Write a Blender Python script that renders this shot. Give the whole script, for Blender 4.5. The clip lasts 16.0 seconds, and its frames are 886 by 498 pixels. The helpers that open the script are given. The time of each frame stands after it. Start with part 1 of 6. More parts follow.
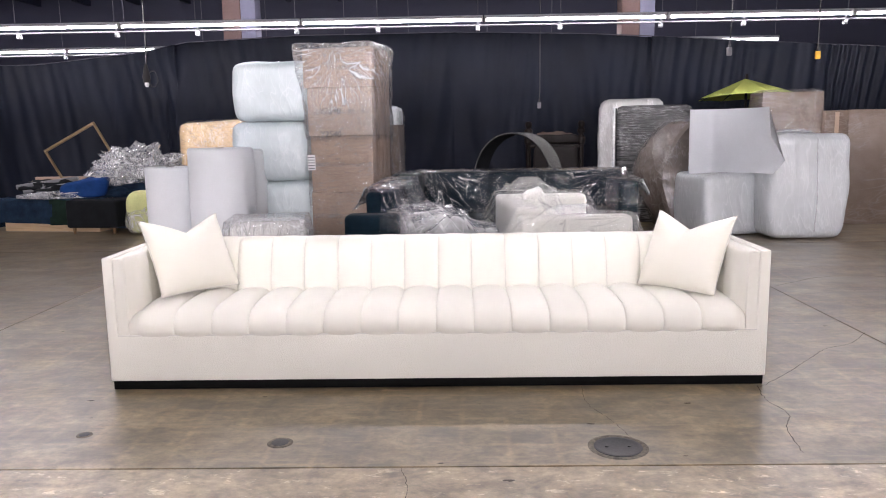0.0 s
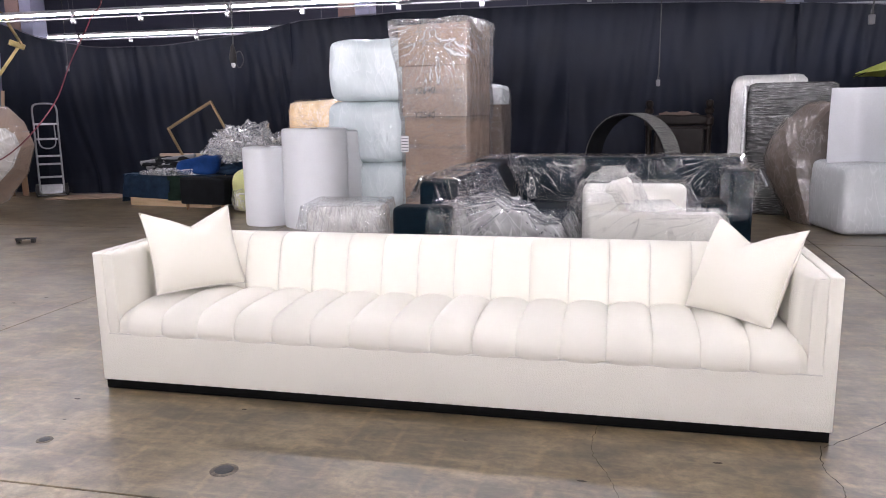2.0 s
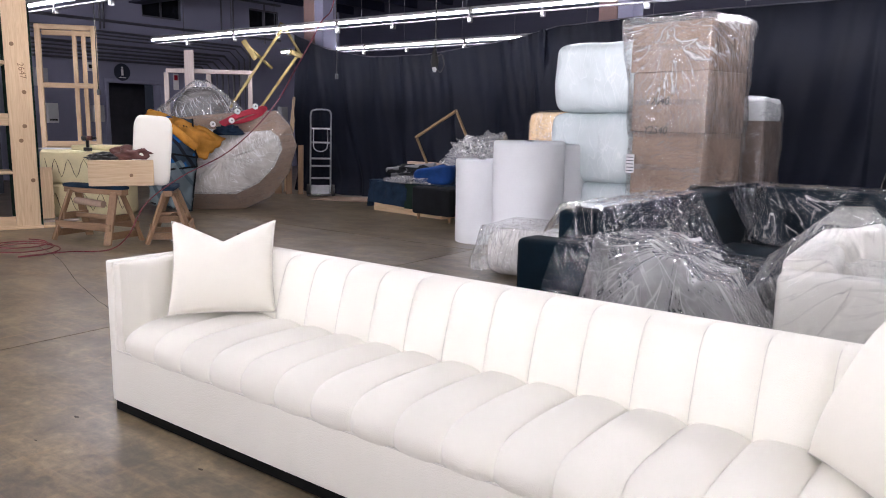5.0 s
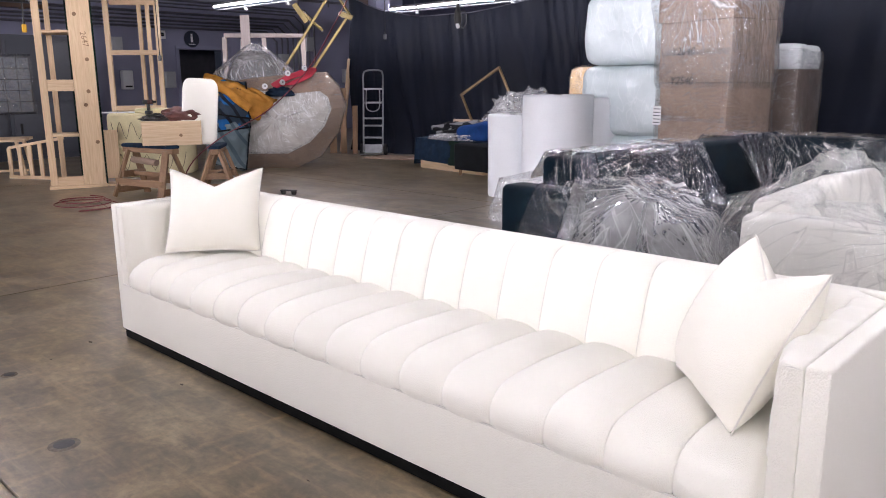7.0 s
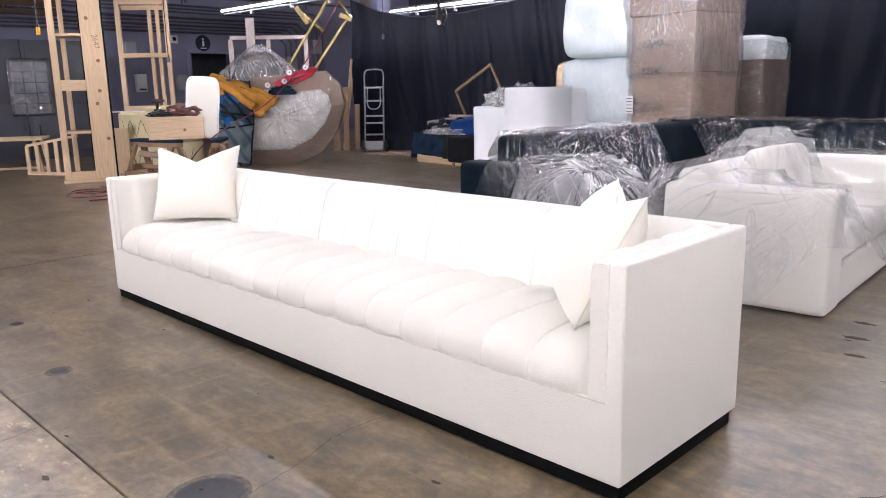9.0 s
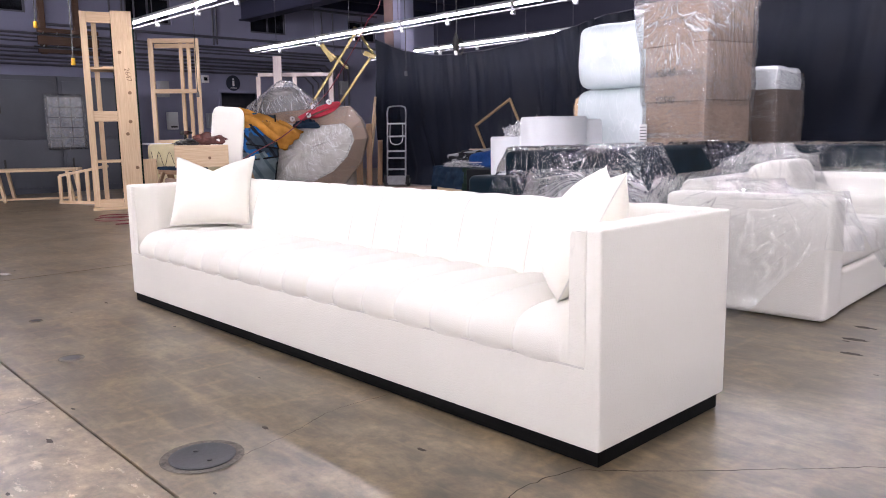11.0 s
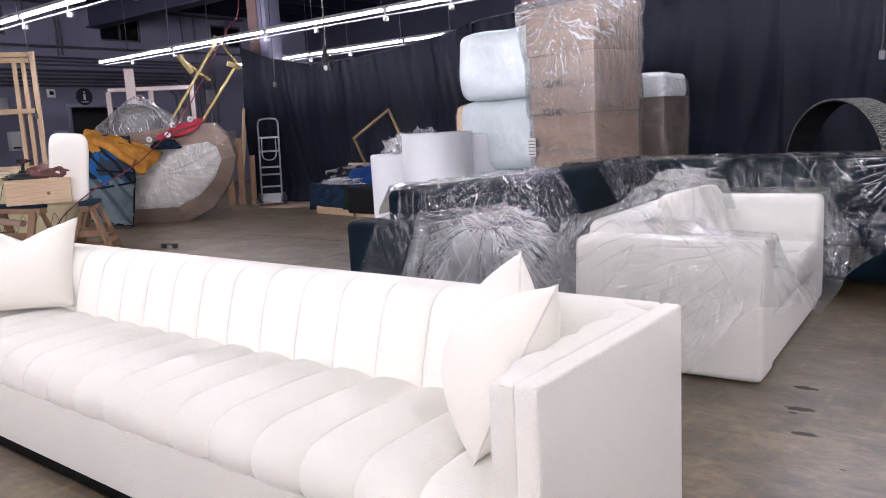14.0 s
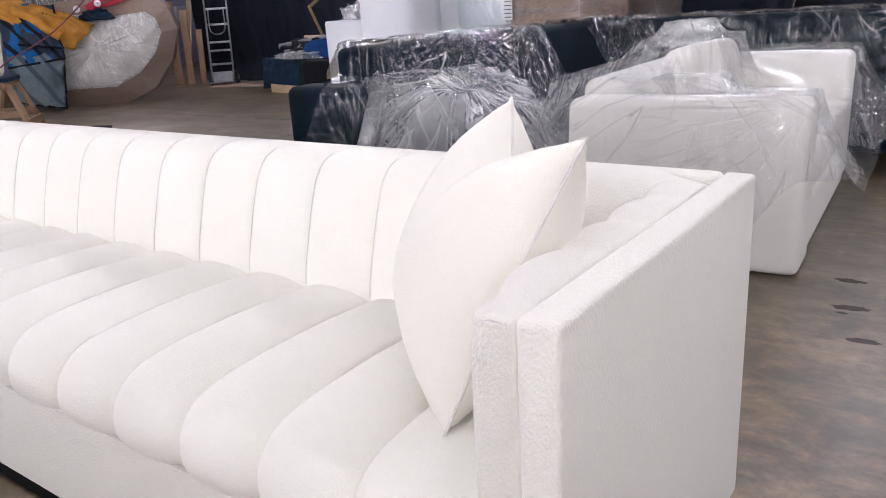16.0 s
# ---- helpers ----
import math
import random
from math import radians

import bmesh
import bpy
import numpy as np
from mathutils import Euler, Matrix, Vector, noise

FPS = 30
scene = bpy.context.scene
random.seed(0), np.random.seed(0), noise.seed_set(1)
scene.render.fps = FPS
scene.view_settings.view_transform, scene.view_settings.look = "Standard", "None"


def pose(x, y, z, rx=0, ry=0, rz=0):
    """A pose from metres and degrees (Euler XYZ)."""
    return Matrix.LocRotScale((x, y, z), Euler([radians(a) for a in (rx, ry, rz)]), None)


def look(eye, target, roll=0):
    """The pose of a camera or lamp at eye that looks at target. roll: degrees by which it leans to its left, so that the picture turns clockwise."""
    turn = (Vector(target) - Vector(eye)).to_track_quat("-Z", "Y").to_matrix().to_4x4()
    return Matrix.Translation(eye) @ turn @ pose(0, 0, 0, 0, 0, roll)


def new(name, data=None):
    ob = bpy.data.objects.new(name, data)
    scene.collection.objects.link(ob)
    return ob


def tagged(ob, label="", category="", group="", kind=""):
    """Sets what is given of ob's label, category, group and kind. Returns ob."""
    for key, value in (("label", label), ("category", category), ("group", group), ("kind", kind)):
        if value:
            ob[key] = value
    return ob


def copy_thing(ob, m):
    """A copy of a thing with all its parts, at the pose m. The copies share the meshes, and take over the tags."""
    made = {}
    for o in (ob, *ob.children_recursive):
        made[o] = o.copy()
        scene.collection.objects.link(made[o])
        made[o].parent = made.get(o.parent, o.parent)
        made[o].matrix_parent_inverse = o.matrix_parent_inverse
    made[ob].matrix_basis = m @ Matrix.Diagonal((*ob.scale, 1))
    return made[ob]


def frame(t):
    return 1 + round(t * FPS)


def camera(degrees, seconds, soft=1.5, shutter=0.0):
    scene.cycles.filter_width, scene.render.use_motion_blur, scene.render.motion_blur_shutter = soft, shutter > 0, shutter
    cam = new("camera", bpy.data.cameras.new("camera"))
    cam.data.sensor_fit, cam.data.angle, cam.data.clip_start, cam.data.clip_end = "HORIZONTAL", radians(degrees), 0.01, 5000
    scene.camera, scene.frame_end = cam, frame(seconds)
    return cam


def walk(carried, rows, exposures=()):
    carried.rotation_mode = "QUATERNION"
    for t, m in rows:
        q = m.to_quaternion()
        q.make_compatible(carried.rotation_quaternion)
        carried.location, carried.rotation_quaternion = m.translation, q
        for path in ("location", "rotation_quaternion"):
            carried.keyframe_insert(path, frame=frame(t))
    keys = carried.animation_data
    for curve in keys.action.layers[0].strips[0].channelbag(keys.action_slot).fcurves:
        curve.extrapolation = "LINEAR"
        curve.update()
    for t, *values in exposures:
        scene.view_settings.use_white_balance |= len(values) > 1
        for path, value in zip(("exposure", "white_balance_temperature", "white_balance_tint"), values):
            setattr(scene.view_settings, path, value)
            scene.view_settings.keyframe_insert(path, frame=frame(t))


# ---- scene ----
cam = camera(60.3, 16.0, 1.0)
PATH = [
    (0, (0.056, 0.167, 1.426), (0.017, 2.142, 1.116), -0.9),
    (0.5, (0.264, 0.232, 1.429), (0.139, 2.198, 1.084), -0.8),
    (1, (0.442, 0.382, 1.446), (0.213, 2.335, 1.08), -0.6),
    (1.5, (0.62, 0.597, 1.487), (0.272, 2.531, 1.112), -0.7),
    (2, (0.8, 0.817, 1.492), (0.357, 2.732, 1.123), -0.8),
    (2.5, (0.987, 1.077, 1.5), (0.444, 2.968, 1.141), -0.8),
    (3, (1.122, 1.429, 1.488), (0.469, 3.287, 1.14), -0.6),
    (3.5, (1.293, 1.742, 1.479), (0.492, 3.545, 1.148), -0.3),
    (4, (1.482, 1.989, 1.484), (0.535, 3.722, 1.167), 0.2),
    (4.5, (1.525, 2.215, 1.462), (0.435, 3.864, 1.156), 0.8),
    (7, (2.214, 2.522, 1.385), (0.872, 3.943, 0.958), -0.4),
    (7.5, (2.441, 2.501, 1.367), (1.099, 3.916, 0.924), -0.8),
    (8, (2.642, 2.462, 1.372), (1.29, 3.865, 0.921), -1.3),
    (8.5, (2.771, 2.406, 1.333), (1.407, 3.802, 0.894), -1.3),
    (11, (3.064, 2.376, 1.045), (1.623, 3.731, 0.747), -0.9),
    (11.5, (3.063, 2.374, 1.045), (1.634, 3.748, 0.777), -1.8),
    (12, (3.058, 2.374, 1.104), (1.662, 3.784, 0.852), -2.4),
    (12.5, (2.971, 2.444, 1.228), (1.627, 3.904, 0.982), -2.8),
    (13, (2.869, 2.55, 1.286), (1.579, 4.056, 1.027), -3.1),
    (13.5, (2.718, 2.765, 1.318), (1.469, 4.303, 1.042), -3.1),
    (14, (2.54, 2.975, 1.295), (1.318, 4.526, 0.979), -3.1),
    (14.5, (2.359, 3.224, 1.281), (1.155, 4.776, 0.905), -3.3),
    (15, (2.257, 3.387, 1.251), (1.07, 4.932, 0.797), -3.7),
    (15.5, (2.159, 3.518, 1.153), (0.999, 5.053, 0.608), -3.8),
    (16, (2.104, 3.58, 1.094), (0.971, 5.111, 0.486), -3.6),
]
EXPOSURES = [(0.0, -0.03, 6650, 12.0), (4.5, -0.06, 6450, 11.8), (7.0, 0.0, 6450, 12.8), (8.5, 0.12, 6450, 13.0), (11.0, 0.22, 6414, 15.0), (12.0, 0.2, 6400, 16.0), (13.0, 0.08, 6375, 15.0), (14.5, -0.05, 6350, 13.6), (16.0, -0.14, 6330, 12.6)]
walk(cam, [(t, look(eye, target, roll)) for t, eye, target, roll in PATH], EXPOSURES)

# ---- world and lamps ----
world = bpy.data.worlds.new("world")
scene.world = world
world.use_nodes = True
world.node_tree.nodes["Background"].inputs[0].default_value = (0.30, 0.34, 0.5, 1)
world.node_tree.nodes["Background"].inputs[1].default_value = 0.05

TUBE_POWER = 106.0     # radiance of the bare fluorescent tubes, in seen and added rows, the only lamps
# Rows at y = 0.45 and below are unseen, added to brighten the sofa's front.
ROWS_Y = [(-24.4, -15.2, 12.8), (-20.85, -15.2, 12.8), (-17.3, -15.2, 12.8), (-13.75, -15.2, 12.8), (-10.2, -15.2, 12.8), (-6.65, -15.2, 12.8), (-3.1, -15.2, 12.8), (0.45, -15.2, 12.8), (4.0, -10.0, 12.9), (7.55, -10.05, 9.9), (11.1, -12.25, 9.9), (14.15, -12.0, 8.0)]
ROW_Z = 2.93

# ---- materials ----


class Nodes:
    """A small wrapper to write node trees briefly."""

    def __init__(self, name):
        self.mat = bpy.data.materials.new(name)
        self.mat.use_nodes = True
        self.tree = self.mat.node_tree
        self.tree.nodes.clear()
        self.out = self.tree.nodes.new("ShaderNodeOutputMaterial")

    def add(self, kind, inputs=None, **props):
        node = self.tree.nodes.new(kind)
        if props.get("operation"):
            node.operation = props["operation"]
        if props.get("blend_type"):
            node.blend_type = props["blend_type"]
        if props.get("feature"):
            node.feature = props["feature"]
        if props.get("data_type"):
            node.data_type = props["data_type"]
        for key, value in (inputs or {}).items():
            if isinstance(value, bpy.types.NodeSocket):
                self.tree.links.new(value, node.inputs[key])
            else:
                node.inputs[key].default_value = value
        return node

    def coords(self, scale=(1, 1, 1), world_space=False, turn=(0, 0, 0)):
        if world_space:
            src = self.add("ShaderNodeNewGeometry").outputs["Position"]
        else:
            src = self.add("ShaderNodeTexCoord").outputs["Object"]
        return self.add("ShaderNodeMapping", {"Vector": src, "Scale": scale, "Rotation": tuple(radians(a) for a in turn)}).outputs[0]

    def noise(self, vec, scale, detail=4.0, rough=0.55, distort=0.0):
        return self.add("ShaderNodeTexNoise", {"Vector": vec, "Scale": scale, "Detail": detail, "Roughness": rough, "Distortion": distort}).outputs["Fac"]

    def ramp(self, fac, stops):
        node = self.add("ShaderNodeValToRGB", {"Fac": fac})
        el = node.color_ramp.elements
        while len(el) < len(stops):
            el.new(0.5)
        for e, (p, c) in zip(el, stops):
            e.position = p
            e.color = c if len(c) == 4 else (*c, 1)
        return node.outputs["Color"]

    def mix(self, fac, a, b, blend="MIX"):
        node = self.add("ShaderNodeMix", data_type="RGBA", blend_type=blend)
        for key, value in ((0, fac), (6, a), (7, b)):
            if isinstance(value, bpy.types.NodeSocket):
                self.tree.links.new(value, node.inputs[key])
            else:
                node.inputs[key].default_value = value if key == 0 or len(value) == 4 else (*value, 1)
        return node.outputs[2]

    def math(self, op, a, b=0.0):
        return self.add("ShaderNodeMath", {0: a, 1: b}, operation=op).outputs[0]

    def bump(self, height, strength, distance, normal=None):
        ins = {"Height": height, "Strength": strength, "Distance": distance}
        if normal is not None:
            ins["Normal"] = normal
        return self.add("ShaderNodeBump", ins).outputs[0]

    def principled(self, **ins):
        names = {"base": "Base Color", "rough": "Roughness", "metal": "Metallic", "normal": "Normal", "coat": "Coat Weight",
                 "coat_rough": "Coat Roughness", "coat_ior": "Coat IOR", "coat_normal": "Coat Normal", "sheen": "Sheen Weight", "spec": "Specular IOR Level",
                 "emit": "Emission Color", "emit_strength": "Emission Strength", "sss": "Subsurface Weight", "sheen_rough": "Sheen Roughness"}
        vals = {}
        for k, v in ins.items():
            if k in ("base", "emit") and not isinstance(v, bpy.types.NodeSocket) and len(v) == 3:
                v = (*v, 1)
            vals[names[k]] = v
        return self.add("ShaderNodeBsdfPrincipled", vals)

    def finish(self, shader):
        self.tree.links.new(shader.outputs[0], self.out.inputs["Surface"])
        return self.mat


def mottled(name, base, vary=0.12, rough=0.6, metal=0.0, scale=6.0, grain=80.0, bump=0.15, depth=0.002, spec=0.5, sheen=0.0, tint=None):
    """A plain material with two scales of variation in colour and relief."""
    n = Nodes(name)
    vec = n.coords()
    big, fine = n.noise(vec, scale, 5), n.noise(vec, grain, 3)
    dark = tuple(max(0.0, c * (1 - 2 * vary)) for c in base)
    light = tint or tuple(min(1.0, c * (1 + vary)) for c in base)
    col = n.ramp(big, [(0.3, dark), (0.7, light)])
    col = n.mix(0.35, col, n.ramp(fine, [(0.3, dark), (0.7, light)]))
    r = n.math("ADD", n.math("MULTIPLY", big, 0.25), rough - 0.12)
    return n.finish(n.principled(base=col, rough=r, metal=metal, spec=spec, sheen=sheen, normal=n.bump(fine, bump, depth)))


def boucle(name, base, shade, nub=300.0, relief=0.5):
    """White woven upholstery with a fine nubbly weave."""
    n = Nodes(name)
    vec = n.coords()
    weave = n.add("ShaderNodeTexVoronoi", {"Vector": n.coords((1, 1, 0.6)), "Scale": nub}).outputs["Distance"]
    fine = n.noise(vec, 420.0, 2)
    soft = n.noise(vec, 5.0, 3)
    col = n.mix(n.math("MULTIPLY", soft, 0.6), base, shade)
    col = n.mix(n.math("MULTIPLY", fine, 0.18), col, shade)
    nor = n.bump(n.math("ADD", weave, n.math("MULTIPLY", fine, 0.8)), relief, 0.0025)
    nor = n.bump(soft, 0.12, 0.02, nor)
    return n.finish(n.principled(base=col, rough=0.92, spec=0.18, sheen=0.30, sheen_rough=0.5, normal=nor))


def creases(n, scale, size, lay, wander=0.045, spread=42):
    """Long tapered creases in leaning directions and small crumples between, as taut film has: (mask of the white
    crease and glint lines, relief).
    """
    warp = n.add("ShaderNodeTexNoise", {"Vector": n.coords(), "Scale": 1.4, "Detail": 1.0}).outputs["Color"]
    off = n.add("ShaderNodeVectorMath", {0: warp, 1: (wander * 4,) * 3}, operation="MULTIPLY").outputs[0]
    base = n.add("ShaderNodeVectorMath", {0: n.coords(), 1: off}, operation="ADD").outputs[0]
    mask, relief = None, None
    for fine, turn, much in ((3.6, lay, 1.0), (6.8, lay + spread, 0.6), (11.0, lay - spread * 0.6, 0.4), (19.0, lay + spread * 0.5, 0.22)):
        turned = n.add("ShaderNodeMapping", {"Vector": base, "Rotation": (radians(turn * 0.4), radians(turn * 0.5), radians(turn)), "Location": (fine, turn, much)}).outputs[0]
        vec = n.add("ShaderNodeMapping", {"Vector": turned, "Scale": scale}).outputs[0]
        wave = n.noise(vec, fine * size, 1, 0.4)
        dist = n.math("ABSOLUTE", n.math("SUBTRACT", wave, 0.5))
        ridge = n.math("SUBTRACT", 1.0, n.math("MULTIPLY", dist, 3.0))
        where = n.ramp(n.noise(turned, 2.6 * size, 2, 0.5), [(0.46, (0.0,) * 3), (0.62, (1,) * 3)])
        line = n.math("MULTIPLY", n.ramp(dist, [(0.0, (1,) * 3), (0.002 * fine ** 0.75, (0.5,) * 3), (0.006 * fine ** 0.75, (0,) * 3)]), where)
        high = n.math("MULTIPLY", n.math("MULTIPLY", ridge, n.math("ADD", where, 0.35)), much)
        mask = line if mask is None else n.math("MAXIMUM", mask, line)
        relief = high if relief is None else n.math("ADD", relief, high)
    crumple_fine = n.add("ShaderNodeTexVoronoi", {"Vector": base, "Scale": 13.0 * size}, feature="F1").outputs["Distance"]
    crumple_broad = n.add("ShaderNodeTexVoronoi", {"Vector": n.add("ShaderNodeMapping", {"Vector": base, "Rotation": (0, 0, radians(lay)), "Scale": tuple(0.4 + 0.4 * c for c in scale)}).outputs[0], "Scale": 7.0 * size}, feature="F1").outputs["Distance"]
    relief = n.math("ADD", relief, n.math("ADD", n.math("MULTIPLY", crumple_fine, 0.35), n.math("MULTIPLY", crumple_broad, 0.75)))
    return mask, relief


def fans(n, foci):
    """Creases that fan out from the points where film is caught: each focus is (point, across, along, reach). Returns (mask, relief)."""
    pos = n.add("ShaderNodeTexCoord").outputs["Object"]
    mask, relief = None, None
    for k, (point, across, along, reach) in enumerate(foci):
        off = n.add("ShaderNodeVectorMath", {0: pos, 1: point}, operation="SUBTRACT").outputs[0]
        u = n.add("ShaderNodeVectorMath", {0: off, 1: across}, operation="DOT_PRODUCT").outputs["Value"]
        v = n.add("ShaderNodeVectorMath", {0: off, 1: along}, operation="DOT_PRODUCT").outputs["Value"]
        r = n.add("ShaderNodeVectorMath", {0: off}, operation="LENGTH").outputs["Value"]
        vec = n.add("ShaderNodeCombineXYZ", {0: n.math("MULTIPLY", n.math("ARCTAN2", u, v), 5.0), 1: n.math("MULTIPLY", r, 1.6), 2: 3.7 * k}).outputs[0]
        dist = n.math("ABSOLUTE", n.math("SUBTRACT", n.noise(vec, 1.0, 2, 0.45), 0.5))
        fade = n.ramp(r, [(0.03, (0.2,) * 3), (0.35 * reach, (1,) * 3), (reach, (0,) * 3)])
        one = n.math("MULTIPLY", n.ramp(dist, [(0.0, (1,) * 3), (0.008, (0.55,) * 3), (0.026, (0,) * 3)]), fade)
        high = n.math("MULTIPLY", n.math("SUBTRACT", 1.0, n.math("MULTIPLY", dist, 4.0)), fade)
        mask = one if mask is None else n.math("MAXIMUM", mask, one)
        relief = high if relief is None else n.math("ADD", relief, high)
    return mask, relief


def film(name, milk, streak, rough=0.1, wrinkle=1.0, scale=(2.2, 0.6, 0.7), tone=(0.93, 0.945, 0.965), size=1.0, lay=20, gloss_much=1.7, gloss_most=0.65, back=0.2, bent=True, foci=(), lines=0.6):
    """Clear polythene film: see-through and glossy, whitened along its creases, with white lines that also stand in for
    glints. milk: cloudiness overall; streak: strength of the white lines.
    """
    n = Nodes(name)
    line, relief = creases(n, scale, size, lay)
    if foci:
        fan, swell = fans(n, foci)
        line = n.math("MAXIMUM", n.math("MULTIPLY", line, lines), fan)
        relief = n.math("ADD", relief, n.math("MULTIPLY", swell, 1.2))
    nor = n.bump(relief, 0.9 * wrinkle, 0.014)
    cloudy = n.math("MULTIPLY", n.noise(n.coords(), 3.0, 3, 0.6), 2.0 * milk)
    clear = n.add("ShaderNodeBsdfTransparent", {"Color": (0.98, 0.985, 0.99, 1)})
    gloss = n.add("ShaderNodeBsdfGlossy", {"Color": (0.97, 0.98, 1.0, 1), "Roughness": rough, "Normal": nor})
    white = n.add("ShaderNodeBsdfDiffuse", {"Color": (*tone, 1)})
    trans = n.add("ShaderNodeBsdfTranslucent", {"Color": (*tone, 1)})
    body = n.add("ShaderNodeMixShader", {0: back, 1: white.outputs[0], 2: trans.outputs[0]})
    # white lines: crease whitening plus painted glints of the tubes
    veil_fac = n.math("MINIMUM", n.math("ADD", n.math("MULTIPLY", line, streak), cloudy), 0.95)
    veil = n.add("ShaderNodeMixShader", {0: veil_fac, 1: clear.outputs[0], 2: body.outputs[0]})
    fres = n.math("MULTIPLY", n.add("ShaderNodeFresnel", {"IOR": 1.5, "Normal": nor} if bent else {"IOR": 1.5}).outputs[0], gloss_much)
    return n.finish(n.add("ShaderNodeMixShader", {0: n.math("MINIMUM", fres, gloss_most), 1: veil.outputs[0], 2: gloss.outputs[0]}))


def wrapped(name, base, second, stretch=(1, 1, 5), shine=0.9, scale=5.0, inner_rough=0.7, crease_glint=0.3, size=1.0, lay=10, spread=25):
    """Board or foam under tight stretch film: the colour below with white crease and glint lines painted in, creased
    gloss on top.
    """
    n = Nodes(name)
    big = n.noise(n.coords(), scale, 5, 0.6)
    col = n.ramp(big, [(0.3, base), (0.7, second)])
    line, relief = creases(n, stretch, size, lay, 0.012, spread)
    nor = n.bump(relief, 0.8, 0.014)
    # highlights painted into the base colour as white lines along the creases
    col = n.mix(n.math("MULTIPLY", line, crease_glint), col, (0.86, 0.87, 0.88))
    return n.finish(n.principled(base=col, rough=inner_rough, spec=0.3, coat=shine, coat_ior=1.75, coat_rough=0.2, coat_normal=nor, normal=n.bump(n.math("ADD", big, n.math("MULTIPLY", relief, 0.8)), 0.35, 0.02)))


def timber(name, pale, dark, along=(1, 1, 0.06), scale=9.0, rough=0.55):
    """Sawn softwood: long grain and a few darker bands."""
    n = Nodes(name)
    grain = n.noise(n.coords(along), scale * 4, 5, 0.6, 1.4)
    broad = n.noise(n.coords(along), scale * 0.6, 3, 0.5, 0.6)
    rnd = n.add("ShaderNodeObjectInfo").outputs["Random"]
    col = n.ramp(grain, [(0.3, dark), (0.62, pale)])
    col = n.mix(n.math("MULTIPLY", broad, 0.5), col, tuple(c * 0.82 for c in pale))
    col = n.mix(n.math("MULTIPLY", rnd, 0.25), col, dark)
    return n.finish(n.principled(base=col, rough=rough, normal=n.bump(grain, 0.15, 0.002)))


def concrete_floor():
    """Old sealed concrete: olive-brown clouds, drag marks, tan squares of old racking, patchy sealer, flaked paint before the front joint."""
    n = Nodes("sealed_concrete")
    vec = n.coords(world_space=True)
    blotch = n.noise(vec, 0.55, 5, 0.55, 0.6)
    cloud = n.noise(n.coords((1, 1.3, 1), world_space=True, turn=(0, 0, 20)), 1.9, 7, 0.62, 0.5)
    drag = n.noise(n.coords((0.8, 1.7, 1), world_space=True, turn=(0, 0, 14)), 2.4, 6, 0.62, 0.5)
    fine = n.noise(vec, 26.0, 6, 0.7)
    col = n.ramp(blotch, [(0.34, (0.088, 0.073, 0.052)), (0.5, (0.118, 0.099, 0.072)), (0.66, (0.150, 0.129, 0.098))])
    col = n.mix(0.72, col, n.ramp(cloud, [(0.36, (0.045, 0.037, 0.027)), (0.5, (0.108, 0.091, 0.067)), (0.64, (0.195, 0.168, 0.130))]))
    col = n.mix(n.ramp(drag, [(0.50, (0, 0, 0)), (0.68, (0.55, 0.55, 0.55))]), col, (0.190, 0.155, 0.110))
    col = n.mix(n.ramp(drag, [(0.30, (0.6, 0.6, 0.6)), (0.47, (0, 0, 0))]), col, (0.058, 0.048, 0.037))
    grid = n.add("ShaderNodeTexBrick", {"Vector": n.coords((1, 1, 1), world_space=True, turn=(0, 0, 1)), "Scale": 2.3, "Mortar Size": 0.055, "Mortar Smooth": 0.9, "Brick Width": 0.5, "Row Height": 0.5, "Bias": 0.0, "Color1": (0, 0, 0, 1), "Color2": (0, 0, 0, 1), "Mortar": (1, 1, 1, 1)}).outputs["Color"]
    grid.node.offset = 0.0
    stainy = n.math("MULTIPLY", grid, n.ramp(n.noise(vec, 1.7, 4, 0.65), [(0.44, (0, 0, 0)), (0.60, (0.5, 0.5, 0.5))]))
    col = n.mix(stainy, col, (0.215, 0.165, 0.108))
    # paler, scuffed bay before the front joint; its colour also carries painted sheen
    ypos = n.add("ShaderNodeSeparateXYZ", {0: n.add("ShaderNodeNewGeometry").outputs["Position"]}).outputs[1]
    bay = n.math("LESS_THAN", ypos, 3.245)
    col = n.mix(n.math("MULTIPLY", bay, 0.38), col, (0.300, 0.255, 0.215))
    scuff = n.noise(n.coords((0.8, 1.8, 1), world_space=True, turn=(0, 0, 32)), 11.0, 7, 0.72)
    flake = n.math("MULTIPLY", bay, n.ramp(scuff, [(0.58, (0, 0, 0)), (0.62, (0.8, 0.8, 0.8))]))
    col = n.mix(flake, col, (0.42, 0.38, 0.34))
    worn = n.noise(n.coords((1, 1.4, 1), world_space=True, turn=(0, 0, 24)), 4.6, 7, 0.68, 0.6)
    col = n.mix(1.0, col, n.ramp(worn, [(0.36, (0.50,) * 3), (0.5, (0.97,) * 3), (0.64, (1.42,) * 3)]), "MULTIPLY")
    streak = n.noise(n.coords((1, 2.0, 1), world_space=True, turn=(0, 0, -16)), 9.0, 6, 0.68, 0.3)
    col = n.mix(1.0, col, n.ramp(streak, [(0.32, (0.74,) * 3), (0.5, (1.0,) * 3), (0.70, (1.18,) * 3)]), "MULTIPLY")
    col = n.mix(1.0, col, n.ramp(fine, [(0.30, (0.66,) * 3), (0.5, (1.0,) * 3), (0.70, (1.26,) * 3)]), "MULTIPLY")
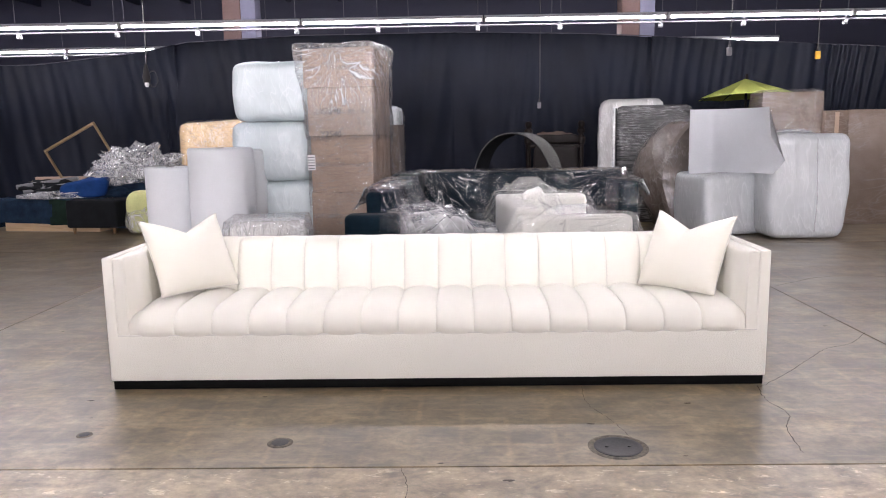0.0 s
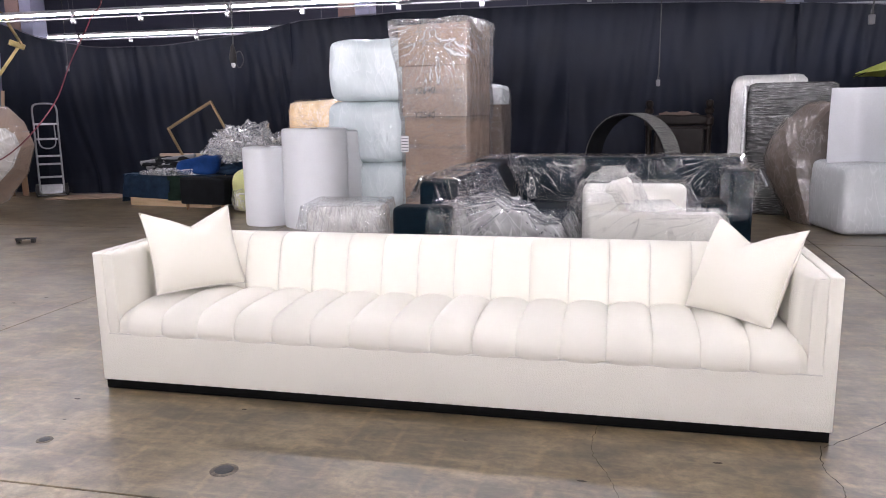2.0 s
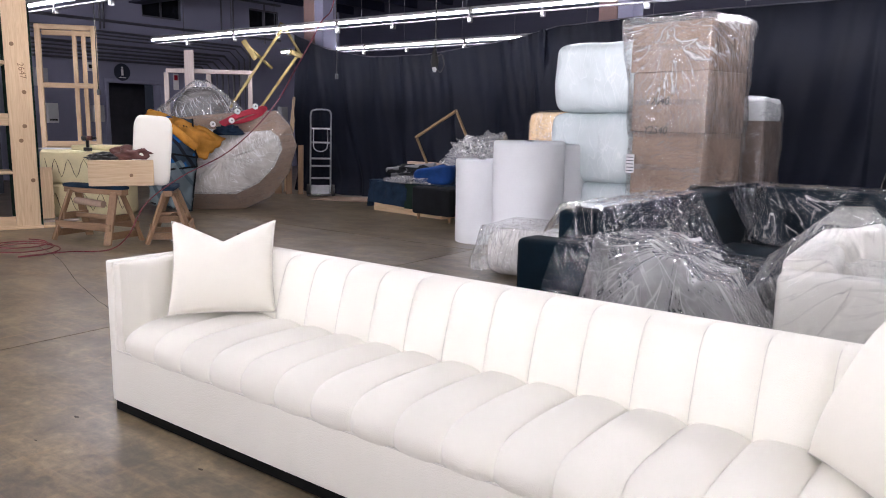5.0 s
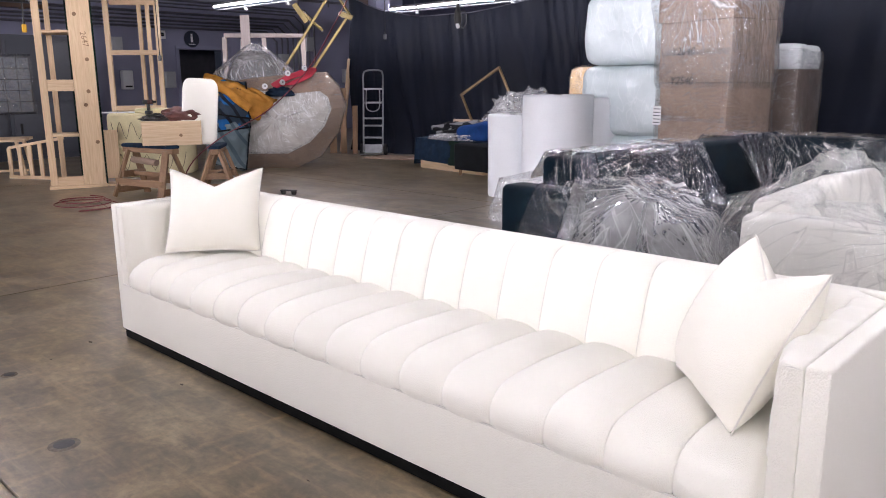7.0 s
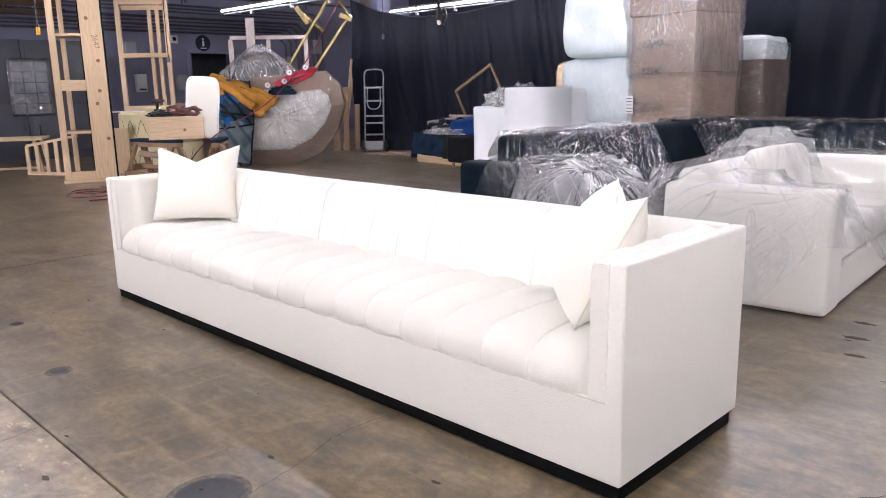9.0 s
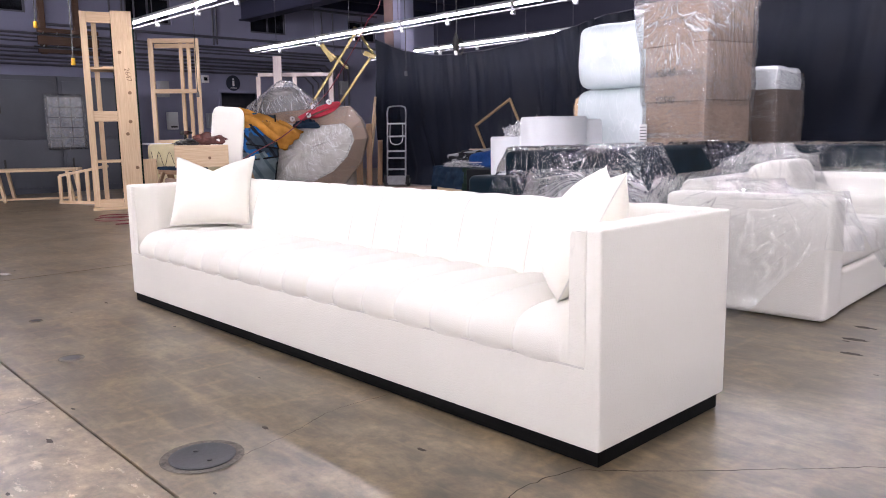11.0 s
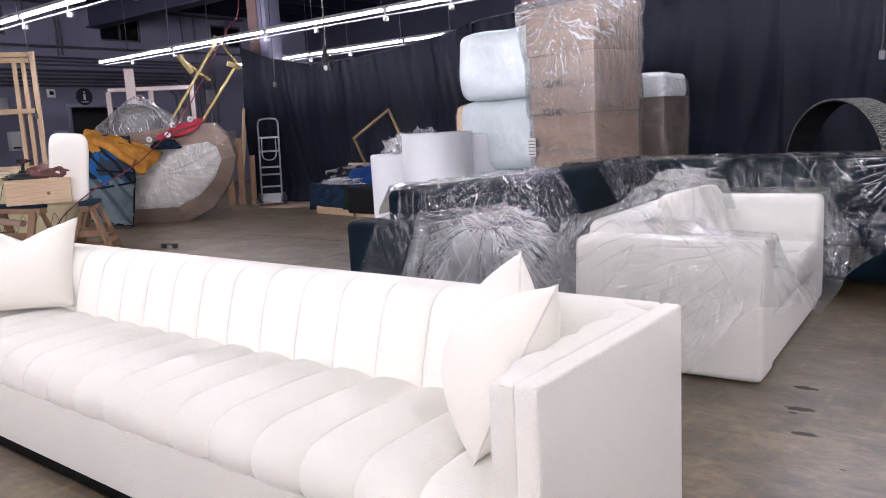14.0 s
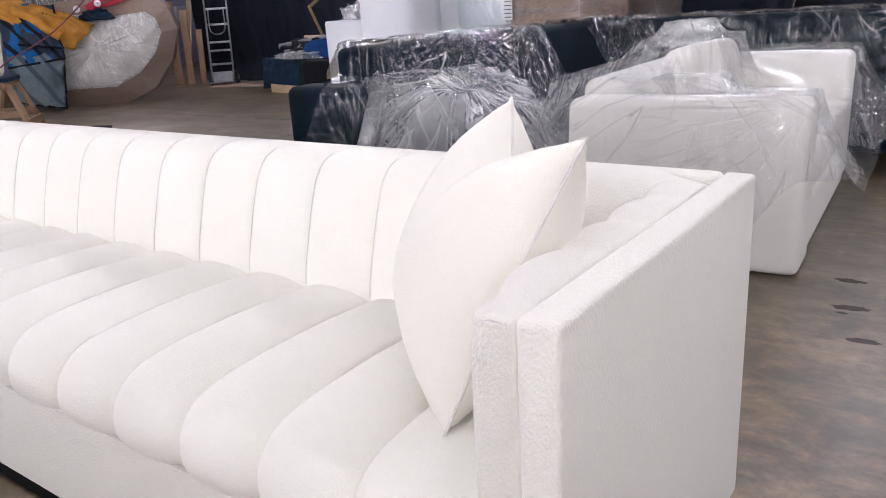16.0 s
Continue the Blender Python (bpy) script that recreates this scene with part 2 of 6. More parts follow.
    scratch = n.noise(n.coords((0.6, 7.0, 1), world_space=True, turn=(0, 0, -28)), 3.0, 4, 0.55)
    col = n.mix(n.ramp(scratch, [(0.58, (0, 0, 0)), (0.74, (0.45, 0.45, 0.45))]), col, (0.25, 0.215, 0.165))
    tan = n.noise(n.coords((0.7, 4.0, 1), world_space=True, turn=(0, 0, 30)), 4.0, 5, 0.6)
    col = n.mix(n.ramp(tan, [(0.58, (0, 0, 0)), (0.72, (0.3, 0.3, 0.3))]), col, (0.24, 0.178, 0.115))
    # light painted into the colour: brighter before the sofa, darker behind it
    painted_falloff = n.math("ADD", ypos, n.math("MULTIPLY", n.math("SUBTRACT", cloud, 0.5), 3.0))
    col = n.mix(1.0, col, n.ramp(n.math("MULTIPLY", painted_falloff, 0.1), [(0.36, (1.12,) * 3), (0.56, (0.80,) * 3)]), "MULTIPLY")
    seal = n.ramp(n.noise(n.coords((1, 1.4, 1), world_space=True, turn=(0, 0, -12)), 1.3, 6, 0.6, 0.4), [(0.36, (0.0,) * 3), (0.62, (1.0,) * 3)])
    rough = n.math("ADD", n.math("MULTIPLY", seal, 0.09), n.math("ADD", n.math("MULTIPLY", worn, 0.08), 0.285))
    nor = n.bump(n.math("ADD", n.math("MULTIPLY", fine, 0.3), cloud), 0.03, 0.01)
    return n.finish(n.principled(base=n.mix(1.0, col, (1.13, 1.0, 0.745), "MULTIPLY"), rough=rough, spec=0.6, coat=0.45, coat_ior=1.6, coat_rough=n.math("ADD", n.math("MULTIPLY", seal, 0.08), 0.36), normal=nor))


def zebra():
    """Black and white wavy animal-stripe fabric."""
    n = Nodes("striped_fabric")
    wave = n.add("ShaderNodeTexWave", {"Vector": n.coords((1, 1, 1)), "Scale": 19.0, "Distortion": 9.0, "Detail": 2.5, "Detail Scale": 1.6}).outputs["Fac"]
    col = n.ramp(wave, [(0.66, (0.008, 0.008, 0.009)), (0.80, (0.20, 0.20, 0.19))])
    return n.finish(n.principled(base=col, rough=0.85, normal=n.bump(wave, 0.1, 0.003)))


def quilted(name, a, b, line):
    """A moving blanket in two colours with quilt lines."""
    n = Nodes(name)
    vec = n.coords()
    patch = n.noise(vec, 2.6, 2, 0.4, 0.3)
    col = n.mix(n.ramp(patch, [(0.47, (0, 0, 0)), (0.5, (1, 1, 1))]), a, b)
    wave = n.add("ShaderNodeTexWave", {"Vector": n.coords((1, 1, 1), turn=(20, 35, 10)), "Scale": 1.5, "Distortion": 5.0, "Detail": 1.0, "Detail Scale": 0.8}).outputs["Fac"]
    col = n.mix(n.ramp(wave, [(0.10, (1, 1, 1)), (0.22, (0, 0, 0))]), col, line)
    fine = n.noise(vec, 160.0, 2)
    return n.finish(n.principled(base=col, rough=0.9, spec=0.2, normal=n.bump(n.math("ADD", wave, n.math("MULTIPLY", fine, 0.2)), 0.35, 0.01)))


def glowing(name, color, strength):
    n = Nodes(name)
    return n.finish(n.add("ShaderNodeEmission", {"Color": (*color, 1), "Strength": strength}))


M = {}
M["white_weave"] = boucle("white_weave", (0.842, 0.824, 0.748), (0.79, 0.77, 0.69), 260.0, 0.6)
M["seat_weave"] = boucle("seat_weave", (0.842, 0.824, 0.748), (0.79, 0.77, 0.69), 300.0, 0.4)
M["pillow_weave"] = boucle("pillow_weave", (0.842, 0.818, 0.732), (0.79, 0.765, 0.675), 300.0, 0.35)
M["cream_weave"] = boucle("cream_weave", (0.82, 0.802, 0.742), (0.77, 0.75, 0.69))
M["piping"] = mottled("piping", (0.70, 0.68, 0.63), 0.06, 0.9, grain=300, bump=0.3)
M["seam_thread"] = mottled("seam_thread", (0.74, 0.715, 0.665), 0.1, 0.9, grain=300, bump=0.3)
M["black_plinth"] = mottled("black_plinth", (0.003, 0.003, 0.003), 0.2, 0.8, spec=0.12)
M["teal_velvet"] = mottled("teal_velvet", (0.002, 0.0085, 0.015), 0.3, 0.8, scale=4, grain=220, sheen=0.03, spec=0.08, tint=(0.0035, 0.014, 0.024))
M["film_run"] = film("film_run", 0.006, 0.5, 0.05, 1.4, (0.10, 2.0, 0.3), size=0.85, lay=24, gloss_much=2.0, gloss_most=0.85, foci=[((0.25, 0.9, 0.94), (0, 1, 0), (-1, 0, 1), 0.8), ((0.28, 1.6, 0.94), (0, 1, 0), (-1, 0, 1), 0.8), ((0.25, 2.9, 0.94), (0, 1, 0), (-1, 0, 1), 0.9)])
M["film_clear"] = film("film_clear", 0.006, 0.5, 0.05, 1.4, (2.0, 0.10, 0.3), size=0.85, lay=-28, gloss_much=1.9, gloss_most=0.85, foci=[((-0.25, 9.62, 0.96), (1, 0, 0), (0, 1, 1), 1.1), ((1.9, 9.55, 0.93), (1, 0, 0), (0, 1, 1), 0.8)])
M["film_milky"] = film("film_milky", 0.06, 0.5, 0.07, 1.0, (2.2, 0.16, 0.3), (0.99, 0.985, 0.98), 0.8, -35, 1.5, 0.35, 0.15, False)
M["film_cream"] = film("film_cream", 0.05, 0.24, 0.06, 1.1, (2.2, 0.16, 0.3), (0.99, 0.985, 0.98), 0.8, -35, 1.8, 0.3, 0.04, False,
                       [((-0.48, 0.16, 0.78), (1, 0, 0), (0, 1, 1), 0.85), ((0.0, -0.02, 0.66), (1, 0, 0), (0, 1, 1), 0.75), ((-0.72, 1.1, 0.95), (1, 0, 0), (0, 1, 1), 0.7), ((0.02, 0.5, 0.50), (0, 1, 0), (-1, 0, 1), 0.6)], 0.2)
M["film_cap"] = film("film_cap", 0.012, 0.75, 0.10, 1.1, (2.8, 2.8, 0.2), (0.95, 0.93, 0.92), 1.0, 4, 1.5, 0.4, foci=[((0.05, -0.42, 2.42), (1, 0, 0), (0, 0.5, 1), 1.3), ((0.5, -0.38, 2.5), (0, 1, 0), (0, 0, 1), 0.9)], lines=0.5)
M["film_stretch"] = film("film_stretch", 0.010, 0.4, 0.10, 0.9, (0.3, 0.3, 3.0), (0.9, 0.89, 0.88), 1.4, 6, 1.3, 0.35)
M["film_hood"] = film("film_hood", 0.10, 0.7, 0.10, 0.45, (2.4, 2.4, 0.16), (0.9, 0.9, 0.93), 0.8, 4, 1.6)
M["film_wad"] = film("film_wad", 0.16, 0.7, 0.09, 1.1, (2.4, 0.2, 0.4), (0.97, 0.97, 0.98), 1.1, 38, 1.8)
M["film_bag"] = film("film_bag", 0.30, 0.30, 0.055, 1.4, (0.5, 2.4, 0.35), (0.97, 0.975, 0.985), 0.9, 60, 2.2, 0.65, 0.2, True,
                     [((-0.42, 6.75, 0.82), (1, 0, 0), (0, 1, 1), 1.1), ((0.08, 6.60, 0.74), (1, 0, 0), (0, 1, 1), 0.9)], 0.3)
M["foam_bundle"] = wrapped("foam_bundle", (0.46, 0.53, 0.55), (0.54, 0.61, 0.63), (2.2, 2.2, 0.6), 0.5, 2.0, crease_glint=0.25, size=0.55, spread=35)
M["foam_plain"] = mottled("foam_plain", (0.72, 0.74, 0.765), 0.03, 0.75, scale=2.5, grain=60, bump=0.1)
M["foam_sheet"] = mottled("foam_sheet", (0.60, 0.62, 0.65), 0.04, 0.7, scale=2.0, grain=50, bump=0.1)
M["foam_grey"] = wrapped("foam_grey", (0.46, 0.485, 0.50), (0.55, 0.575, 0.59), (2.6, 2.6, 0.45), 0.5, 2.0, crease_glint=0.3, size=0.55, spread=18)
M["yellow_foam"] = mottled("yellow_foam", (0.64, 0.565, 0.345), 0.1, 0.85, scale=4, grain=70)
M["lime_foam"] = mottled("lime_foam", (0.60, 0.62, 0.28), 0.12, 0.8, scale=4, grain=60)
M["carton"] = mottled("carton", (0.33, 0.235, 0.175), 0.12, 0.75, scale=3, grain=60, bump=0.1)
M["carton_wrapped"] = wrapped("carton_wrapped", (0.115, 0.080, 0.059), (0.150, 0.106, 0.080), (0.4, 0.4, 1.6), 0.3, crease_glint=0.06, size=0.6, spread=40)
M["carton_dark"] = wrapped("carton_dark", (0.075, 0.058, 0.048), (0.110, 0.085, 0.070), (1.2, 1.2, 0.5), 1.0, 4, crease_glint=0.10, size=1.0)
M["carton_old"] = mottled("carton_old", (0.085, 0.058, 0.045), 0.15, 0.75, scale=3, grain=60, bump=0.1)
M["carton_grey"] = wrapped("carton_grey", (0.050, 0.045, 0.044), (0.08, 0.072, 0.07), (0.6, 0.6, 2), 0.8, 4, crease_glint=0.2)
M["strand_board"] = wrapped("strand_board", (0.58, 0.38, 0.19), (0.74, 0.55, 0.32), (2, 2, 0.6), 0.6, 9, crease_glint=0.6, size=1.2)
M["black_film"] = wrapped("black_film", (0.003, 0.003, 0.004), (0.006, 0.006, 0.007), (0.2, 0.2, 4.0), 0.55, 5, crease_glint=0.32, size=1.3, lay=2, spread=5)
M["grey_film"] = wrapped("grey_film", (0.32, 0.33, 0.33), (0.5, 0.51, 0.51), (0.5, 0.5, 2.5), 0.9, 4, crease_glint=0.5)
M["mattress_film"] = wrapped("mattress_film", (0.44, 0.44, 0.43), (0.60, 0.60, 0.59), (2.4, 2.4, 0.4), 0.9, 4, crease_glint=0.6, spread=12)
M["white_film"] = wrapped("white_film", (0.46, 0.44, 0.41), (0.66, 0.645, 0.615), (2.0, 0.6, 0.35), 1.0, 5, crease_glint=0.95, size=0.9, lay=30, spread=40)
M["pine"] = timber("pine", (0.72, 0.545, 0.355), (0.52, 0.355, 0.205))
M["pine_flat"] = timber("pine_flat", (0.70, 0.53, 0.345), (0.51, 0.345, 0.20), (0.06, 1, 1))
M["pale_board"] = timber("pale_board", (0.50, 0.44, 0.42), (0.38, 0.32, 0.30))
M["old_pine"] = timber("old_pine", (0.29, 0.175, 0.095), (0.17, 0.095, 0.048))
M["old_pine_flat"] = timber("old_pine_flat", (0.29, 0.175, 0.095), (0.17, 0.095, 0.048), (0.06, 1, 1))
M["brown_timber"] = timber("brown_timber", (0.115, 0.060, 0.036), (0.070, 0.034, 0.020), (1, 0.06, 1))
M["dark_wood"] = mottled("dark_wood", (0.010, 0.007, 0.006), 0.3, 0.5, scale=12, grain=90, spec=0.15)
M["gilt"] = mottled("gilt", (0.17, 0.115, 0.055), 0.2, 0.5, 0.3, scale=9)
M["brass"] = mottled("brass", (0.32, 0.25, 0.105), 0.2, 0.45, 0.6, scale=8)
M["steel"] = mottled("steel", (0.26, 0.265, 0.28), 0.15, 0.42, 0.85, scale=12)
M["grey_tube"] = mottled("grey_tube", (0.13, 0.13, 0.14), 0.15, 0.6, scale=8)
M["rubber"] = mottled("rubber", (0.012, 0.012, 0.012), 0.2, 0.7)
M["curtain_cloth"] = mottled("curtain_cloth", (0.0062, 0.0086, 0.0170), 0.18, 0.6, scale=1.2, grain=240, spec=0.145, bump=0.15, tint=(0.0080, 0.0108, 0.0205))
M["dark_cloth"] = mottled("dark_cloth", (0.010, 0.011, 0.013), 0.25, 0.85, scale=6, grain=180, spec=0.1)
M["navy_cloth"] = mottled("navy_cloth", (0.014, 0.028, 0.052), 0.3, 0.88, scale=7, grain=160, bump=0.3, spec=0.1)
M["green_cloth"] = mottled("green_cloth", (0.012, 0.024, 0.018), 0.25, 0.88, scale=7, grain=160, spec=0.1)
M["royal_cloth"] = mottled("royal_cloth", (0.010, 0.038, 0.145), 0.2, 0.8, scale=7, grain=160, spec=0.1)
M["blue_quilt"] = quilted("blue_quilt", (0.010, 0.085, 0.25), (0.025, 0.040, 0.060), (0.01, 0.012, 0.018))
M["grey_quilt"] = quilted("grey_quilt", (0.115, 0.150, 0.165), (0.09, 0.12, 0.135), (0.05, 0.075, 0.09))
M["mustard_cloth"] = mottled("mustard_cloth", (0.50, 0.235, 0.045), 0.2, 0.85, scale=6, grain=150, bump=0.3, spec=0.1)
M["red_hose"] = mottled("red_hose", (0.13, 0.008, 0.022), 0.15, 0.45, scale=10)
M["red_cloth"] = mottled("red_cloth", (0.45, 0.02, 0.05), 0.2, 0.6, scale=8)
M["leather"] = mottled("leather", (0.10, 0.028, 0.022), 0.25, 0.45, scale=12, grain=120)
M["dark_leather"] = mottled("dark_leather", (0.010, 0.008, 0.0075), 0.25, 0.55, scale=9, grain=150, spec=0.15)
M["wall_paint"] = mottled("wall_paint", (0.235, 0.24, 0.345), 0.06, 0.75, scale=0.9, grain=30, bump=0.1)
M["roof_paint"] = mottled("roof_paint", (0.018, 0.020, 0.043), 0.2, 0.85, scale=1.2, grain=30, spec=0.15)
M["beam_paint"] = mottled("beam_paint", (0.050, 0.052, 0.090), 0.1, 0.8, scale=1.2, grain=30, spec=0.2)
M["post_paint"] = mottled("post_paint", (0.20, 0.13, 0.12), 0.15, 0.7, scale=1.5, grain=40)
M["panel_grey"] = mottled("panel_grey", (0.060, 0.066, 0.084), 0.12, 0.5, scale=1.5, grain=60)
M["dark_opening"] = mottled("dark_opening", (0.06, 0.058, 0.07), 0.2, 0.6)
M["dark_glass"] = mottled("dark_glass", (0.012, 0.013, 0.018), 0.2, 0.18, scale=2)
M["rail_grey"] = mottled("rail_grey", (0.022, 0.022, 0.026), 0.1, 0.5, scale=4)
M["wireway_grey"] = mottled("wireway_grey", (0.055, 0.055, 0.062), 0.1, 0.5, scale=4)
M["box_grey"] = mottled("box_grey", (0.13, 0.13, 0.14), 0.1, 0.5, scale=4)
M["bounce_white"] = mottled("bounce_white", (0.78, 0.78, 0.79), 0.03, 0.7, scale=0.9, grain=30, bump=0.1)
M["unlit_navy"] = mottled("unlit_navy", (0.030, 0.032, 0.058), 0.12, 0.75, scale=0.9, grain=30, bump=0.1)
M["conduit"] = mottled("conduit", (0.10, 0.10, 0.125), 0.15, 0.5, 0.3, scale=5)
M["white_enamel"] = mottled("white_enamel", (0.72, 0.73, 0.75), 0.04, 0.4, scale=4)
M["grey_enamel"] = mottled("grey_enamel", (0.42, 0.43, 0.46), 0.08, 0.4, 0.2, scale=4)
M["black_plastic"] = mottled("black_plastic", (0.012, 0.012, 0.013), 0.2, 0.4)
M["yellow_plastic"] = mottled("yellow_plastic", (0.75, 0.42, 0.02), 0.1, 0.4)
M["lime_canvas"] = mottled("lime_canvas", (0.46, 0.51, 0.12), 0.1, 0.8, scale=4, grain=140)
M["sign_navy"] = mottled("sign_navy", (0.012, 0.016, 0.035), 0.1, 0.4)
M["sign_white"] = mottled("sign_white", (0.7, 0.7, 0.72), 0.03, 0.5)
M["paper"] = mottled("paper", (0.24, 0.255, 0.30), 0.1, 0.35, scale=7)
M["label_paper"] = mottled("label_paper", (0.72, 0.72, 0.72), 0.03, 0.6)
M["ink"] = mottled("ink", (0.025, 0.022, 0.022), 0.1, 0.7)
M["iron"] = mottled("iron", (0.045, 0.046, 0.050), 0.25, 0.55, 0.3, scale=20, grain=90, bump=0.4)
M["crack_dirt"] = mottled("crack_dirt", (0.030, 0.025, 0.020), 0.3, 0.9, scale=20)
M["spall_dirt"] = mottled("spall_dirt", (0.062, 0.052, 0.042), 0.35, 0.7, scale=25, grain=120, bump=0.4)
M["chipped"] = mottled("chipped", (0.17, 0.145, 0.118), 0.45, 0.85, scale=18, grain=90, bump=0.6)
M["slab_edge"] = mottled("slab_edge", (0.05, 0.042, 0.035), 0.2, 0.9)
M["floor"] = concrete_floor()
M["zebra"] = zebra()
M["tube_glow"] = glowing("tube_glow", (1.0, 0.955, 1.02), TUBE_POWER)

# ---- building blocks ----


def finish_mesh(name, bm, material, smooth=True, angle=40):
    me = bpy.data.meshes.new(name)
    bmesh.ops.recalc_face_normals(bm, faces=bm.faces)
    if smooth:
        lim = radians(angle)
        for f in bm.faces:
            f.smooth = True
        for e in bm.edges:
            if len(e.link_faces) == 2 and e.calc_face_angle(0) > lim:
                e.smooth = False
    bm.to_mesh(me)
    bm.free()
    me.materials.append(M[material])
    return me


def part(name, bm, material, parent, label="", smooth=True, angle=40):
    """One mesh object under a thing or under a part."""
    ob = new(name, finish_mesh(name, bm, material, smooth, angle))
    ob.parent = parent
    return tagged(ob, label)


def thing(name, m, label, category, group="", kind=""):
    """An Empty at the base of a thing, to hold its parts."""
    ob = new(name)
    ob.empty_display_size = 0.1
    ob.matrix_basis = m
    return tagged(ob, label, category, group, kind)


def single(name, bm, material, m, label, category, group="", kind="", smooth=True, angle=40):
    """A thing of one mesh."""
    ob = new(name, finish_mesh(name, bm, material, smooth, angle))
    ob.matrix_basis = m
    return tagged(ob, label, category, group, kind)


def box(x0, x1, y0, y1, z0, z1, bevel=0.0, segments=2, bm=None, turn=None):
    """A box between two corners, bevelled; turn: a matrix put on it."""
    bm = bm or bmesh.new()
    tmp = bmesh.new()
    bmesh.ops.create_cube(tmp, size=1)
    for v in tmp.verts:
        v.co = Vector(((x0 + x1) / 2 + v.co.x * (x1 - x0), (y0 + y1) / 2 + v.co.y * (y1 - y0), (z0 + z1) / 2 + v.co.z * (z1 - z0)))
    if bevel:
        bmesh.ops.bevel(tmp, geom=list(tmp.edges), offset=bevel, segments=segments, profile=0.5, affect="EDGES")
    if turn is not None:
        tmp.transform(turn)
    me = bpy.data.meshes.new("tmp")
    tmp.to_mesh(me)
    tmp.free()
    bm.from_mesh(me)
    bpy.data.meshes.remove(me)
    return bm


def stick(a, b, w, h, bevel=0.004, bm=None, up=(0, 0, 1)):
    """A board from a to b, w wide and h high."""
    a, b = Vector(a), Vector(b)
    d = b - a
    z = d.normalized()
    side = z.cross(Vector(up))
    if side.length < 1e-4:
        side = Vector((1, 0, 0))
    side.normalize()
    other = side.cross(z)
    m = Matrix((side, other, z)).transposed().to_4x4()
    m.translation = (a + b) / 2
    return box(-w / 2, w / 2, -h / 2, h / 2, -d.length / 2, d.length / 2, bevel, 1, bm, m)


def loft(loops, bm=None, cap=True, closed=True):
    """A skin over loops of equal length."""
    bm = bm or bmesh.new()
    rings = [[bm.verts.new(p) for p in loop] for loop in loops]
    n = len(rings[0])
    for a, b in zip(rings, rings[1:]):
        for i in range(n if closed else n - 1):
            j = (i + 1) % n
            bm.faces.new((a[i], a[j], b[j], b[i]))
    if cap and closed:
        bm.faces.new(rings[0])
        bm.faces.new(rings[-1])
    return bm


def lathe(profile, n=40, bm=None, cap=True):
    """A turned body round z from (radius, height) pairs."""
    return loft([[(r * math.cos(2 * math.pi * i / n), r * math.sin(2 * math.pi * i / n), z) for i in range(n)] for r, z in profile], bm, cap)


def smooth_path(pts, steps=8):
    """A Catmull-Rom curve through points."""
    pts = [Vector(p) for p in pts]
    ext = [2 * pts[0] - pts[1]] + pts + [2 * pts[-1] - pts[-2]]
    out = []
    for i in range(1, len(ext) - 2):
        p0, p1, p2, p3 = ext[i - 1:i + 3]
        for k in range(steps):
            t = k / steps
            out.append(0.5 * ((2 * p1) + (p2 - p0) * t + (2 * p0 - 5 * p1 + 4 * p2 - p3) * t * t + (3 * p1 - p0 - 3 * p2 + p3) * t ** 3))
    out.append(pts[-1])
    return out


def pipe(pts, r, n=8, bm=None, steps=0):
    """A round pipe along points."""
    pts = smooth_path(pts, steps) if steps else [Vector(p) for p in pts]
    loops, side = [], None
    for i, p in enumerate(pts):
        d = (pts[min(i + 1, len(pts) - 1)] - pts[max(i - 1, 0)]).normalized()
        if side is None:
            side = d.cross(Vector((0.3, 0.2, 1))).normalized()
        side = (side - d * side.dot(d)).normalized()
        up = d.cross(side)
        loops.append([p + r * (math.cos(2 * math.pi * k / n) * side + math.sin(2 * math.pi * k / n) * up) for k in range(n)])
    return loft(loops, bm)


def soft_block(w, d, h, n=7.0, cuts=10, amp=0.0, freq=3.0, seed=0, shape=None):
    """A rounded, slightly uneven block that stands on z = 0. shape: bends (x, y, z)."""
    bm = bmesh.new()
    bmesh.ops.create_cube(bm, size=2)
    bmesh.ops.subdivide_edges(bm, edges=list(bm.edges), cuts=cuts, use_grid_fill=True)
    for v in bm.verts:
        p = v.co
        f = (abs(p.x) ** n + abs(p.y) ** n + abs(p.z) ** n) ** (-1 / n)
        q = Vector((p.x * f * w / 2, p.y * f * d / 2, (p.z * f + 1) * h / 2))
        if amp:
            s = Vector((q.x + seed * 3.1, q.y - seed * 1.7, q.z + seed)) * freq
            q += amp * noise.noise_vector(s) * min(1.0, q.z * 8 + 0.02)
        if shape:
            q = Vector(shape(q.x, q.y, q.z))
        v.co = q
    return bm


def crumple(r, squash, amp, freq, seed, levels=4):
    """A crumpled lump, flat underneath."""
    bm = bmesh.new()
    bmesh.ops.create_icosphere(bm, subdivisions=levels, radius=1)
    for v in bm.verts:
        p = v.co.copy()
        k = 1 + amp * (noise.noise(p * freq + Vector((seed, seed * 2, 0))) + 0.8 * (0.5 - abs(noise.noise(p * freq * 2.3 + Vector((0, seed, 5))))))
        q = Vector((p.x * squash[0], p.y * squash[1], p.z * squash[2])) * r * k
        q.z = max(q.z, -r * squash[2] * 0.55) + r * squash[2] * 0.55
        v.co = q
    return bm


